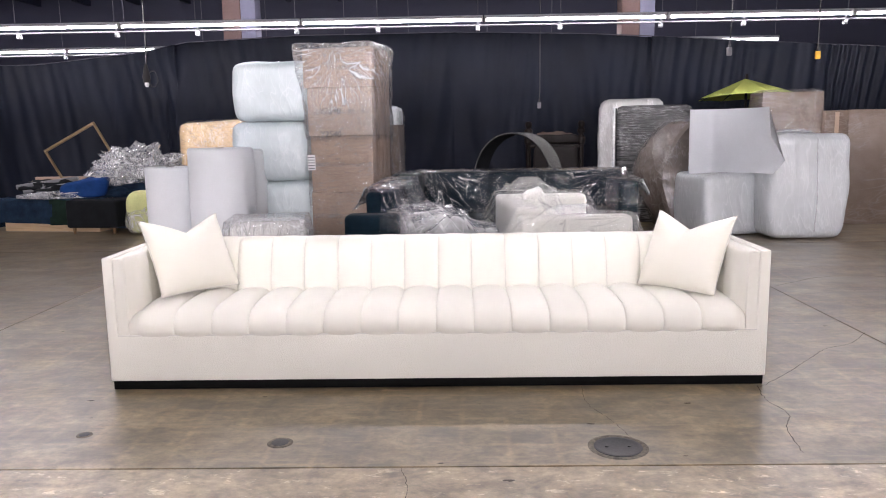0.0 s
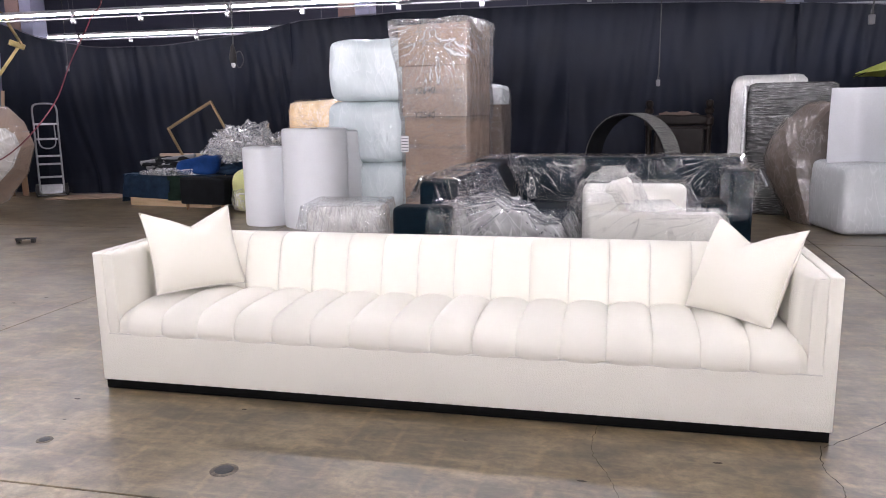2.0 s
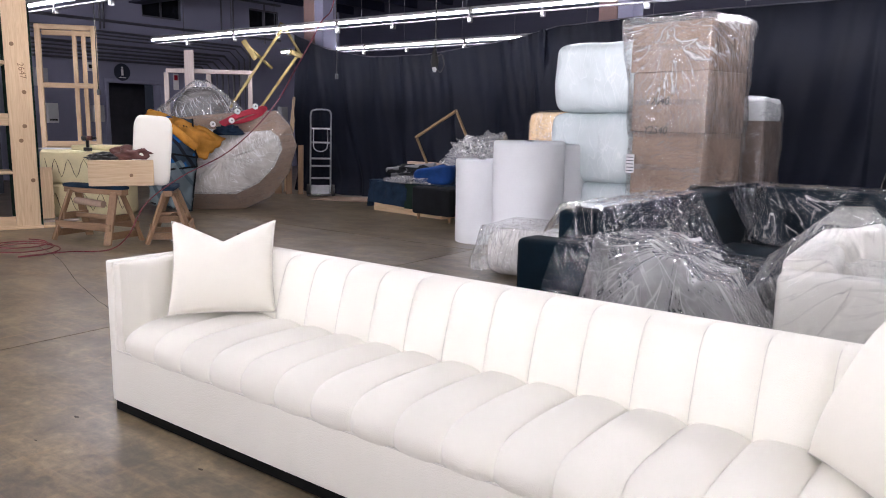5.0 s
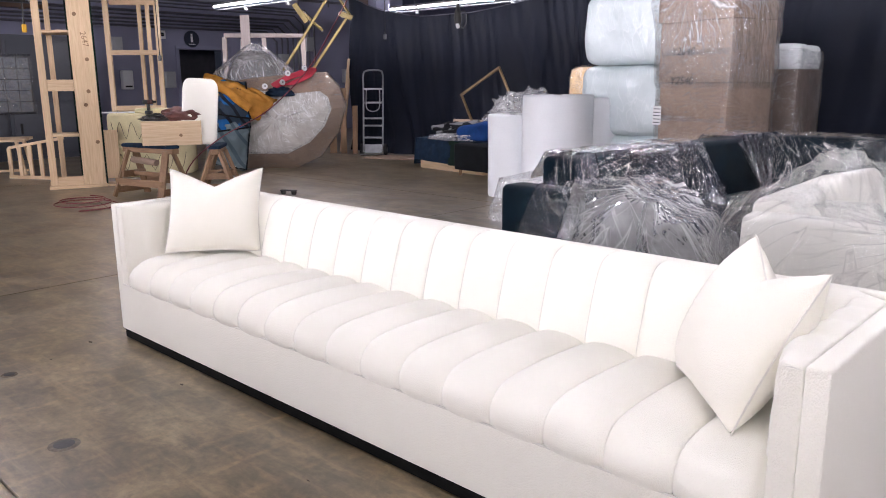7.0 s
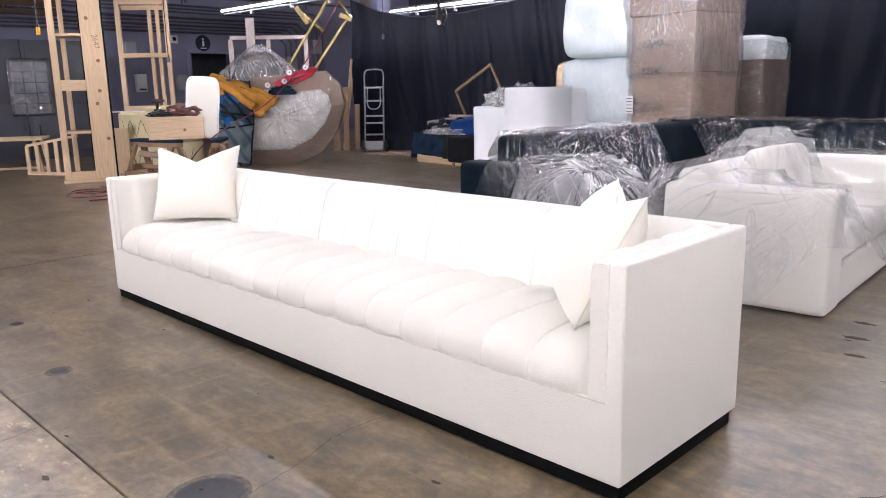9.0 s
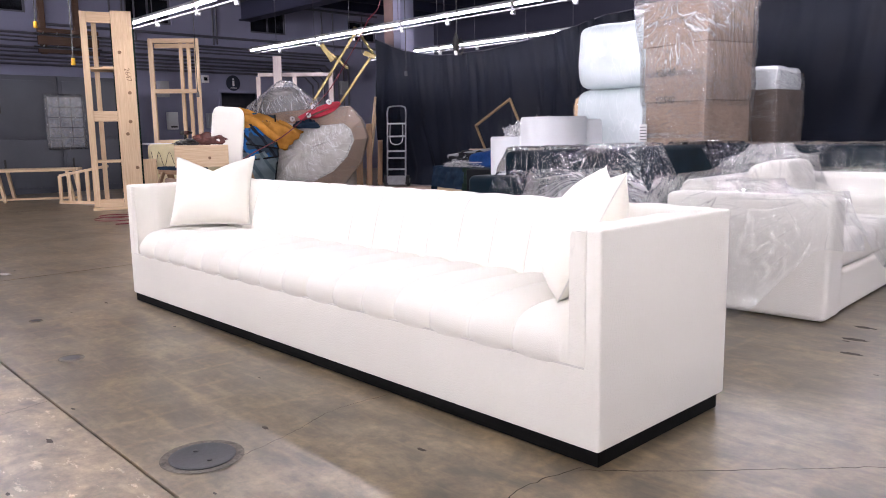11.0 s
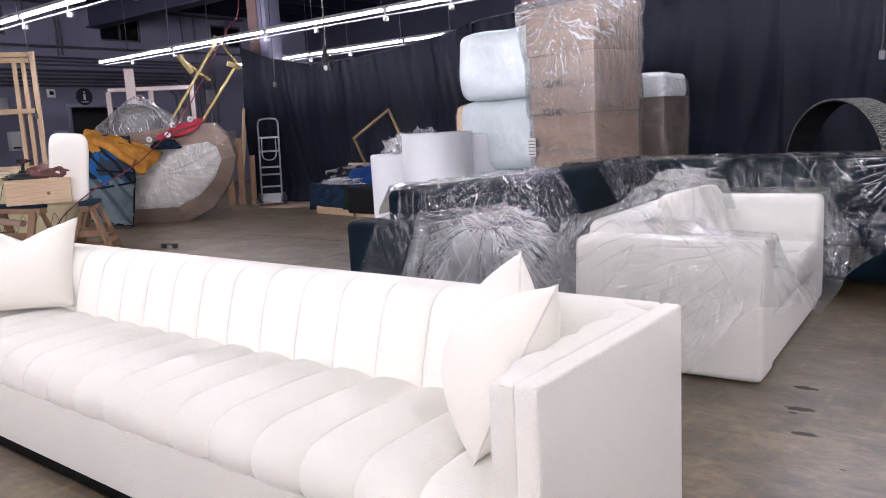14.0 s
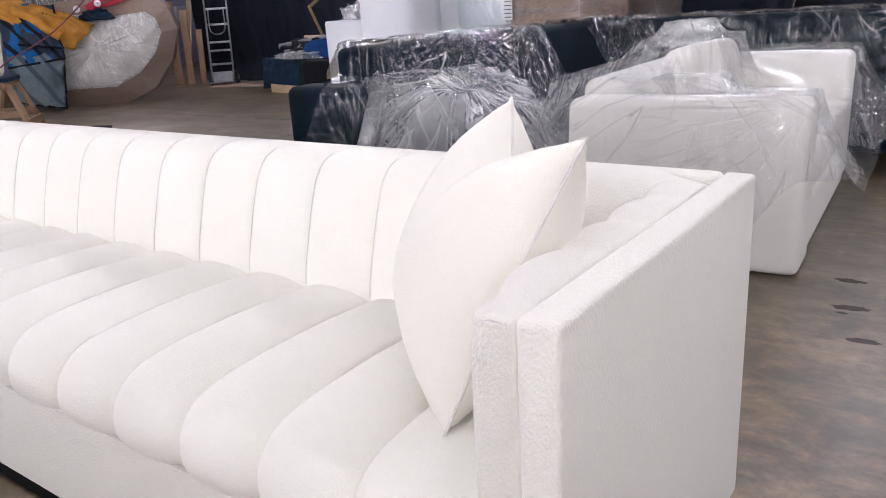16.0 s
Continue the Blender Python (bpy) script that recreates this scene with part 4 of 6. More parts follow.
# ---- the white channel-tufted sofa ----
def channel_skin(profile, bounds, count, bulge, power=3.0, ends=(7, 7), u_axis="x", notch=0.2):
    """Upholstery channels along a profile of (a, z) pairs, side by side between two bounds. The bulge follows the profile's normal."""
    pts = smooth_path([(a, 0, z) for a, z in profile], 5)
    nor = []
    for i in range(len(pts)):
        d = (pts[min(i + 1, len(pts) - 1)] - pts[max(i - 1, 0)]).normalized()
        nor.append(Vector((-d.z, 0, d.x)))
    inner = [0.0, 0.02, 0.05, 0.10, 0.18, 0.30, 0.42, 0.5, 0.58, 0.70, 0.82, 0.90, 0.95, 0.98]
    stations = [(c + f, f) for c in range(count) for f in inner] + [(count, 0.0)]
    loops = []
    for c, s in stations:
        u = bounds[0] + (bounds[1] - bounds[0]) * c / count
        arch = (1 - abs(2 * s - 1) ** power) if s else 0.0
        loop = []
        for i, p in enumerate(pts):
            v = i / (len(pts) - 1)
            fade = min(1.0, v * ends[0], (1 - v) * ends[1]) ** 0.7
            q = p + nor[i] * bulge * (arch * fade - notch * (0 if arch else fade))
            loop.append((u, q.x, q.z) if u_axis == "x" else (q.x, u, q.z))
        loops.append(loop)
    if u_axis == "x":
        flat = [[(u + d, p[1] - drop * 0.3, p[2] - drop) for p in loops[k]] for k, u, d, drop in ((0, bounds[0], -0.10, 0.02), (-1, bounds[1], 0.10, 0.02))]
        loops = [flat[0]] + loops + [flat[1]]
    return loft(loops, None, cap=False, closed=False)


HALF = 1.8275
sofa = thing("sofa", pose(-0.0775, 4.26, 0), "very long white woven channel-tufted sofa on a black plinth", "sofa")
part("plinth", box(-HALF + 0.009, HALF - 0.009, 0.012, 0.78, 0.0, 0.054, 0.004), "black_plinth", sofa, "recessed black wooden plinth")
# base and both outer arms cut from one outline
outline = [(-HALF, 0.052), (HALF, 0.052), (HALF, 0.755), (HALF - 0.058, 0.755), (HALF - 0.058, 0.316), (-HALF + 0.058, 0.316), (-HALF + 0.058, 0.755), (-HALF, 0.755)]
shell = loft([[(x, y, z) for x, z in outline] for y in (0.0, 0.815)])
bmesh.ops.recalc_face_normals(shell, faces=shell.faces)
bmesh.ops.bevel(shell, geom=list(shell.edges), offset=0.010, segments=3, profile=0.5, affect="EDGES")
part("body", shell, "white_weave", sofa, angle=60)
part("back_panel", box(-HALF + 0.057, HALF - 0.057, 0.757, 0.814, 0.30, 0.757, 0.014, 3), "white_weave", sofa)
X0, X1 = -1.66, 1.678
seat_profile = [(0.018, 0.30), (0.006, 0.335), (0.012, 0.385), (0.055, 0.430), (0.14, 0.448), (0.30, 0.453), (0.45, 0.449), (0.56, 0.438), (0.60, 0.41)]
part("seat", channel_skin([(a, z) for a, z in seat_profile], (X0, X1), 16, 0.030, 3.2), "seat_weave", sofa, "tufted seat with sixteen channels", angle=180)
back_profile = [(0.55, 0.40), (0.552, 0.47), (0.575, 0.56), (0.603, 0.65), (0.632, 0.715), (0.672, 0.748), (0.73, 0.757), (0.785, 0.752)]
part("back", channel_skin(back_profile, (X0, X1), 16, 0.021, 3.4, (7, 3.2), "x", 0.25), "seat_weave", sofa, "tufted back with sixteen channels", angle=180)


def seam_lines(profile, count, bulge, first, last, name):
    """Sewn seams in the bottom of the grooves between channels."""
    pts = smooth_path([(a, 0, z) for a, z in profile], 5)
    keep = pts[int(len(pts) * first):int(len(pts) * last)]
    for c in range(1, count):
        u = X0 + (X1 - X0) * c / count
        line = [(u, p.x - bulge * 0.10, p.z + bulge * 0.10) for p in keep]
        part(name, pipe(line, 0.0013, 5), "seam_thread", sofa)


seam_lines(back_profile, 16, 0.021, 0.12, 0.80, "back_seam")


def arm_pad(side):
    loops = []
    ys = [0.004, 0.005, 0.0065, 0.009, 0.014] + [0.02 + 0.676 * k / 62 for k in range(63)]
    for y in ys:
        end = min(1.0, (y - 0.004) / 0.010)
        inset = 0.010 * (1 - math.sqrt(max(0.0, 1 - (1 - end) ** 2)))
        s = max(0.0, (y - 0.10) / 0.165) % 1.0
        arch = 0.0 if y < 0.10 else (1 - abs(2 * s - 1) ** 2.6)
        lead = min(1.0, max(0.0, (y - 0.02) / 0.1))
        out = 0.064 + 0.028 * lead + 0.016 * arch * lead
        top = 0.752 + 0.003 * arch
        soft = 0.3 + 0.7 * lead
        prof = []
        for z, w in ((0.30, 0.0), (0.30, out), (0.36, out + 0.006 * lead), (0.46, out + 0.008 * lead), (0.56, out + 0.006 * lead), (0.64, out), (0.71, out - 0.003 * soft), (0.735, out - 0.009 * soft), (top - 0.004, out - 0.020 * soft), (top, out - 0.040 * soft), (top - 0.001, 0.010), (top - 0.006, 0.002)):
            w2 = max(inset, min(w, out + 0.02 - inset)) if w else inset
            prof.append((side * (HALF - 0.0575 - w2), y, z - (inset if z > 0.5 else 0)))
        loops.append(prof)
    return loft(loops)


for side in (-1, 1):
    part("arm_pad", arm_pad(side), "white_weave", sofa, "padded inner arm", angle=70)
    e = HALF - 0.006
    part("piping", pipe([(side * e, 0.005, 0.07), (side * e, 0.005, 0.60), (side * e, 0.006, 0.742)], 0.0022, 6), "seam_thread", sofa, "thin sewn seam")
    part("piping", pipe([(side * e, 0.010, 0.7485), (side * e, 0.4, 0.7495), (side * e, 0.805, 0.7485)], 0.0018, 6), "piping", sofa, "thin sewn seam")
    part("piping", pipe([(side * (HALF - 0.008), 0.004, 0.744), (side * (HALF - 0.03), 0.0035, 0.7465), (side * (HALF - 0.052), 0.004, 0.744)], 0.0018, 6, None, 4), "seam_thread", sofa, "thin sewn seam")
    part("piping", pipe([(side * (HALF - 0.064), 0.006, 0.741), (side * (HALF - 0.09), 0.0055, 0.7435), (side * (HALF - 0.112), 0.006, 0.738)], 0.0018, 6, None, 4), "seam_thread", sofa, "thin sewn seam")
part("piping", pipe([(-HALF + 0.06, 0.001, 0.315), (0, 0.001, 0.315), (HALF - 0.06, 0.001, 0.315)], 0.0035, 6), "piping", sofa, "thin sewn seam")


def pillow_bm(seed):
    """A plump square cushion with drawn-out corners and a dent chopped in its top edge."""
    n = 30
    bm = bmesh.new()
    sides = []
    for sgn in (1, -1):
        rows = []
        for j in range(n + 1):
            row = []
            for i in range(n + 1):
                u, w = -1 + 2 * i / n, -1 + 2 * j / n
                x = 0.256 * u * (1 - 0.07 * (1 - w * w))
                z = 0.245 * w * (1 - 0.05 * (1 - u * u))
                if w > -0.2:
                    k = ((w + 0.2) / 1.2) ** 1.5
                    z -= 0.105 * k * max(0.0, 1 - abs(u) * 1.02) ** 1.15
                t = 0.128 * ((1 - abs(u) ** 2.8) * (1 - abs(w) ** 2.8)) ** 0.6
                dent = math.exp(-(u * 3.2) ** 2) * max(0.0, w) ** 1.2
                t *= 1 - 0.35 * dent
                t += 0.006 * noise.noise(Vector((x * 7, z * 7, seed + sgn))) * (1 - u * u) * (1 - w * w)
                row.append((x, -sgn * t, z))
            rows.append(row)
        sides.append(rows)
    front = [[bm.verts.new(p) for p in row] for row in sides[0]]
    rear = [[front[j][i] if i in (0, n) or j in (0, n) else bm.verts.new(sides[1][j][i]) for i in range(n + 1)] for j in range(n + 1)]
    for j in range(n):
        for i in range(n):
            bm.faces.new((front[j][i], front[j][i + 1], front[j + 1][i + 1], front[j + 1][i]))
            bm.faces.new((rear[j][i], rear[j + 1][i], rear[j + 1][i + 1], rear[j][i + 1]))
    return bm


def pillow_edge():
    """The outline of the cushion, where its two faces are sewn together."""
    n, out = 24, []
    walk_round = [(-1 + 2 * i / n, -1) for i in range(n)] + [(1, -1 + 2 * i / n) for i in range(n)] + [(1 - 2 * i / n, 1) for i in range(n)] + [(-1, 1 - 2 * i / n) for i in range(n)]
    for u, w in walk_round + walk_round[:1]:
        x, z = 0.256 * u * (1 - 0.07 * (1 - w * w)), 0.245 * w * (1 - 0.05 * (1 - u * u))
        if w > -0.2:
            z -= 0.105 * ((w + 0.2) / 1.2) ** 1.5 * max(0.0, 1 - abs(u) * 1.02) ** 1.15
        out.append((x, 0.0, z))
    return out


for k, m in enumerate((pose(-1.560, 4.685, 0.708, -29, 0, 48), pose(1.402, 4.645, 0.692, -27, 0, -48))):
    pillow = thing("throw_pillow", m, "plump cream-white square pillow with a chopped top edge, on the sofa", "pillow", "pillows on the sofa")
    part("cover", pillow_bm(k), "pillow_weave", pillow, angle=100)
    part("seam", pipe(pillow_edge(), 0.0028, 6), "seam_thread", pillow, "sewn edge seam")

# ---- wrapped sofas behind ----


def frame_at(x, y, rz):
    return pose(x, y, 0, 0, 0, rz)


# Teal L-shaped sectional: one run along x, one that leaves its corner towards the white sofa.
teal = thing("sectional_sofa", pose(0, 0, 0), "dark teal velvet corner sofa half covered with clear plastic", "sofa")
RUN = frame_at(-0.72, 6.42, -1.8)


def tealbox(name, x0, x1, y0, y1, z0, z1, m=None, bevel=0.045, label=""):
    ob = part(name, box(x0, x1, y0, y1, z0, z1, bevel, 4), "teal_velvet", teal, label)
    if m is not None:
        ob.matrix_basis = m
    return ob


tealbox("base", 0.03, 1.0, 0.14, 3.18, 0.05, 0.30, RUN)
for k in range(3):
    tealbox("seat_cushion", 0.27, 1.02, 0.24 + k * 0.78, 0.24 + k * 0.78 + 0.77, 0.30, 0.47, RUN, 0.05)
tealbox("backrest", 0.0, 0.26, 0.13, 3.42, 0.05, 0.915, RUN)
tealbox("end_arm", -0.15, 0.30, -0.10, 0.125, 0.03, 0.745, RUN)
tealbox("base", -0.40, 2.02, 8.94, 9.80, 0.05, 0.30)
for k in range(3):
    tealbox("seat_cushion", -0.10 + k * 0.67, 0.56 + k * 0.67, 8.90, 9.60, 0.30, 0.47, None, 0.05)
tealbox("backrest", -0.64, 2.10, 9.61, 9.88, 0.05, 0.897)
tealbox("end_arm", 1.88, 2.11, 8.80, 9.60, 0.05, 0.82)
for x, y in ((-0.5, 9.75), (1.98, 9.75), (1.98, 8.95), (-0.65, 6.55), (0.1, 6.75)):
    part("foot", lathe([(0.025, 0), (0.035, 0.055)], 12), "dark_wood", teal).location = (x, y, 0)

bare = lambda x, y: 1.78 < y < 2.30 + 0.15 * x or (x < 0.12 and y < 0.13)
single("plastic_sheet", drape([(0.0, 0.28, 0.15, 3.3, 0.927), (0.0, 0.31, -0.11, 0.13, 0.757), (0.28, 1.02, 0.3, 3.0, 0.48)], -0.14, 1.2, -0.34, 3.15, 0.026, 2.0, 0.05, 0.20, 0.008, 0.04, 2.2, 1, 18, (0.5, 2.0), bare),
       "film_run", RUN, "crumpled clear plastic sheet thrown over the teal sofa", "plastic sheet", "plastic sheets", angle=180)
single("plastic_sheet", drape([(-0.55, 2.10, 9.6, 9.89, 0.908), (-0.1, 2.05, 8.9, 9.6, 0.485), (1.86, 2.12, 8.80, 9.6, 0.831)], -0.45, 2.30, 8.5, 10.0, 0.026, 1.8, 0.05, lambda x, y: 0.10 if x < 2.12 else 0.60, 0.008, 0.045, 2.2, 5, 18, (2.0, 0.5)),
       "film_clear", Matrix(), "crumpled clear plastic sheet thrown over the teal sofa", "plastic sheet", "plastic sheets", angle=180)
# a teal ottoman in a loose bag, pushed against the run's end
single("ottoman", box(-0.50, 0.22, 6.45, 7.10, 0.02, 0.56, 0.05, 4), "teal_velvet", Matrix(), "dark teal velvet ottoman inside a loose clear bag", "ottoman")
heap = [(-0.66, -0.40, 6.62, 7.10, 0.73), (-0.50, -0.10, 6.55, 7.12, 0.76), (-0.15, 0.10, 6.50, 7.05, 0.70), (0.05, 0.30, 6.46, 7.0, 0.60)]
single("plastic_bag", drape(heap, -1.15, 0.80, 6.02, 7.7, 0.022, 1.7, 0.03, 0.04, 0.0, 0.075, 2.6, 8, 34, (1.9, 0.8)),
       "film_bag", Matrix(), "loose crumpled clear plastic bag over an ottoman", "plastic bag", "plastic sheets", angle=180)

# Cream loveseat under milky film, its side turned to the white sofa.
CREAM = frame_at(1.56, 6.60, 3.5)
cream = thing("loveseat", CREAM, "cream woven loveseat covered with milky plastic film", "sofa")


def creambox(name, x0, x1, y0, y1, z0, z1, bevel=0.05, label=""):
    return part(name, box(x0, x1, y0, y1, z0, z1, bevel, 4), "cream_weave", cream, label)


creambox("base", -0.96, -0.015, 0.25, 1.72, 0.004, 0.25, 0.03)
near_arm = box(-0.97, 0.0, 0.0, 0.27, 0.004, 0.675, 0.035, 4)
for v in near_arm.verts:
    if v.co.y < 0.14:
        v.co.y += 0.06 * (v.co.z / 0.675) ** 1.5
part("arm", near_arm, "cream_weave", cream)
creambox("arm", -0.97, -0.02, 1.70, 1.98, 0.004, 0.72, 0.045)
creambox("backrest", -0.99, -0.74, 0.26, 1.71, 0.012, 0.74, 0.06)
creambox("seat_cushion", -0.74, -0.01, 0.275, 0.985, 0.255, 0.44, 0.05)
creambox("seat_cushion", -0.74, -0.01, 0.99, 1.695, 0.255, 0.44, 0.05)
# one near-black slab fills the gap below the skirt
part("skirt_gap", box(-0.88, -0.12, 0.12, 1.85, 0.0, 0.02), "black_plinth", cream, "near-black slab in the gap under the base")
cushion = soft_block(0.60, 0.20, 0.40, 6.0, 12, 0.015, 4, 3)
single("loose_cushion", cushion, "cream_weave", CREAM @ pose(-0.60, 1.15, 0.435, -14, 0, 80), "cream loose back cushion under plastic film", "cushion")


def cream_hem(x, y):
    """Lower edge of the film: slants up along the near arm, hangs in a rounded flap before the seat."""
    if x > 0.0:
        return 0.40 if y < 0.3 else 0.15
    if y < 0.0:
        return 0.04 + 0.36 * max(0.0, (x + 0.32) / 0.32)
    return 0.10


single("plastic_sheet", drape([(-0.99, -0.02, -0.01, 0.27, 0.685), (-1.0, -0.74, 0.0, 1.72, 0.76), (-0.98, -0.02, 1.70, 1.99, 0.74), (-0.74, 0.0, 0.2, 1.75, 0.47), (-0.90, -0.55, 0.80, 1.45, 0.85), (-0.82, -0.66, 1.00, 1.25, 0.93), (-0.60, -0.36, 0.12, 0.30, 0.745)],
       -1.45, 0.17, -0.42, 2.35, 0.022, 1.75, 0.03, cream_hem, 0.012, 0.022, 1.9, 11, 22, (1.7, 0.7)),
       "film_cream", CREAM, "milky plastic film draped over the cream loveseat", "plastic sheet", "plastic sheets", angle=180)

# Small bagged ottoman.
pouf = single("ottoman", soft_block(0.86, 0.80, 0.45, 5, 10, 0.02, 3, 2), "white_film", pose(-2.08, 8.72, 0, 0, 0, 8), "off-white ottoman shrink-wrapped in clear film", "ottoman")
single("plastic_bag", drape([(-0.42, 0.42, -0.39, 0.39, 0.465)], -0.62, 0.62, -0.6, 0.6, 0.03, 2.8, 0.02, 0.03, 0.008, 0.02, 7, 14, 4), "film_milky", pose(-2.08, 8.72, 0, 0, 0, 8),
       "clear plastic bag over the off-white ottoman", "plastic bag", "plastic sheets", angle=180)


# ---- rolls, bundles and cartons ----
def roll_of_foam(r, h, amp, seed):
    bm = bmesh.new()
    n, loops = 56, []
    for z, k in ((0.0, 0.97), (0.02, 1.0), (0.25, 1.0), (0.5, 0.997), (0.75, 1.0), (0.97, 1.0), (0.992, 0.985), (1.0, 0.95), (1.0, 0.6), (0.997, 0.25)):
        loop = []
        for i in range(n):
            a = 2 * math.pi * i / n
            rr = r * k * (1 + amp * noise.noise(Vector((math.cos(a) * 1.5, math.sin(a) * 1.5, z * 1.5 + seed))))
            loop.append((rr * math.cos(a), rr * math.sin(a), z * h))
        loops.append(loop)
    return loft(loops, bm)


def foam_roll(name, x, y, r, h, material, label, seed=0, amp=0.02):
    ob = thing(name, pose(x, y, 0, 0, 0, seed * 40), label, "foam roll", "foam rolls")
    part("wound_sheet", roll_of_foam(r, h, amp, seed), material, ob, angle=60)
    part("core", lathe([(0.05, h - 0.01), (0.05, h + 0.004), (0.035, h + 0.004), (0.035, h - 0.01)], 18), "black_plastic", ob, "dark hollow core")
    turn = []
    for z in (0.004, h - 0.012):
        turn.append([(r * 1.005 * math.cos(a), r * 1.005 * math.sin(a), z) for a in np.linspace(-0.25, 0.35, 8)] + [((r + 0.012) * math.cos(a), (r + 0.012) * math.sin(a), z) for a in np.linspace(0.35, -0.25, 8)])
    part("loose_end", loft(turn), material, ob)
    return ob


foam_roll("foam_roll", -3.66, 10.02, 0.31, 1.0, "foam_plain", "short white foam roll standing on the concrete floor", 1)
foam_roll("foam_roll", -2.98, 9.98, 0.41, 1.235, "foam_plain", "tall white foam roll standing on end", 2)
foam_roll("foam_roll", -2.86, 10.42, 0.36, 1.20, "foam_plain", "white foam roll behind the taller one", 3, 0.05)


def bundle(x, y, z, w, d, h, seed, label, material="foam_bundle", n=8.0, amp=0.03):
    ob = thing("foam_bundle", pose(x, y, z, 0, 0, seed * 3 - 4), label, "foam bundle", "bagged foam bundles")
    part("wrapped_foam", soft_block(w, d, h, n, 14, amp, 2.6, seed), material, ob, angle=100)
    part("tied_bag_end", crumple(0.05, (1.6, 1.2, 0.6), 0.5, 3, seed, 2), "film_wad", ob, "gathered plastic").location = (0.05, 0, h - 0.02)
    return ob


bundle(-2.38, 10.84, 0.0, 1.06, 0.95, 0.77, 1, "pale foam bundle in a plastic bag, lowest of a stack")
bundle(-2.43, 10.84, 0.765, 1.10, 0.98, 0.80, 2, "pale blue-white foam bundle in the middle of a stack")
bundle(-2.40, 10.80, 1.56, 1.05, 0.95, 0.79, 3, "pale foam bundle on top of a stack, wrapped in film")

osb = thing("wrapped_crate", pose(-3.55, 12.35, 0, 0, 0, 4), "crate of orange strand board wrapped in clear film", "crate")
part("board_box", soft_block(1.42, 0.55, 1.62, 16, 10, 0.012, 3, 4, lambda x, y, z: (x, y, z * (1 + 0.035 * x))), "strand_board", osb, angle=100)
part("plastic_wrap", soft_block(1.45, 0.58, 1.64, 14, 10, 0.02, 4, 6, lambda x, y, z: (x, y, z * (1 + 0.035 * x))), "film_stretch", osb, "clear stretch film", angle=120)


def tall_shape(x, y, z):
    k = float(np.interp(z, [0, 0.35, 1.0, 1.9, 2.3, 2.5], [0.94, 0.915, 0.905, 0.95, 1.035, 1.06]))
    ridge = 0.010 * math.sin(z * 21 + 3 * noise.noise(Vector((x * 2, y * 2, z * 1.5)))) + 0.012 * noise.noise(Vector((x * 9, y * 9, z * 5)))
    return (0.50 - (0.50 - x) * k + ridge * (0.4 if x > 0 else -1), y * (0.97 + 0.03 * z / 2.5) + ridge, z)


tall = thing("wrapped_carton_stack", pose(-1.41, 10.55, 0, 0, 0, -13.5), "tall stack of brown cartons bound in clear stretch film", "carton stack")
for k, (z0, z1, xa, xb) in enumerate(((0.0, 0.62, -0.40, 0.485), (0.625, 1.36, -0.385, 0.475), (1.365, 1.98, -0.41, 0.485), (1.985, 2.48, -0.455, 0.485))):
    ob = part("carton", box(xa, xb, -0.36, 0.36, z0, z1, 0.008, 2), "carton", tall, "brown corrugated carton")
    part("tape", box(xa + 0.02, xb - 0.02, -0.362, -0.3605, (z0 + z1) / 2 - 0.03, (z0 + z1) / 2 + 0.03), "film_stretch", ob, "strip of clear tape")
for z in (0.10, 0.30, 1.00, 1.18):
    part("carton_flap", box(0.10, 0.42, -0.368, -0.362, z, z + 0.15, 0.002, 1), "carton", tall)
part("plastic_wrap", soft_block(1.045, 0.80, 2.53, 34, 22, 0.025, 3.2, 5, tall_shape), "film_stretch", tall, "creased clear stretch film", angle=120)
part("plastic_cap", soft_block(1.065, 0.82, 1.25, 26, 16, 0.03, 3.6, 9, lambda x, y, z: tall_shape(x, y, z + 1.30)), "film_cap", tall, "gathered film over the top cartons", angle=120)
for z, txt in ((1.68, "Y2640"), (1.38, "Y2540")):
    lettering(txt, 0.115, pose(-0.10, -0.366, z, 90, 0, 0), "ink", tall, "marking", 0.2)
tag = part("label", box(-0.41, -0.30, -0.425, -0.421, 0.92, 1.12), "label_paper", tall, "white printed label")
for k in range(5):
    part("printed_line", box(-0.40, -0.31, -0.4265, -0.4255, 0.94 + k * 0.036, 0.949 + k * 0.036), "panel_grey", tag)

low = thing("wrapped_carton", pose(-1.12, 11.62, 0, 0, 0, -3), "brown carton under film with bagged foam on top", "carton")
part("carton", box(-0.36, 0.36, -0.33, 0.33, 0.0, 1.50, 0.012, 2), "carton_old", low)
part("bagged_foam", soft_block(0.70, 0.62, 0.28, 14, 12, 0.03, 4, 8), "foam_grey", low, "bagged grey foam").location = (0, 0, 1.48)
part("plastic_wrap", soft_block(0.76, 0.70, 1.72, 26, 14, 0.02, 4, 3), "film_stretch", low, "clear stretch film", angle=120)

# ---- hoop, dark armchair ----
hoop = bmesh.new()
R, D, n = 0.68, 0.34, 64
prof = [(R, 0.0), (R, D), (R - 0.008, D), (R - 0.008, 0.0)]
loops = []
for i in range(n):
    a = 2 * math.pi * i / n
    loops.append([(r * math.cos(a), d, R + r * math.sin(a)) for r, d in prof])
loops.append(loops[0])
loft(loops, hoop, cap=False)
bmesh.ops.remove_doubles(hoop, verts=hoop.verts, dist=0.0005)
ring = thing("upholstered_hoop", pose(0.86, 11.55, 0, 0, 0, -38), "large round drum frame covered in black and white striped fabric", "drum frame")
part("striped_band", hoop, "zebra", ring, "zebra-striped fabric band", angle=60)
liner = bmesh.new()
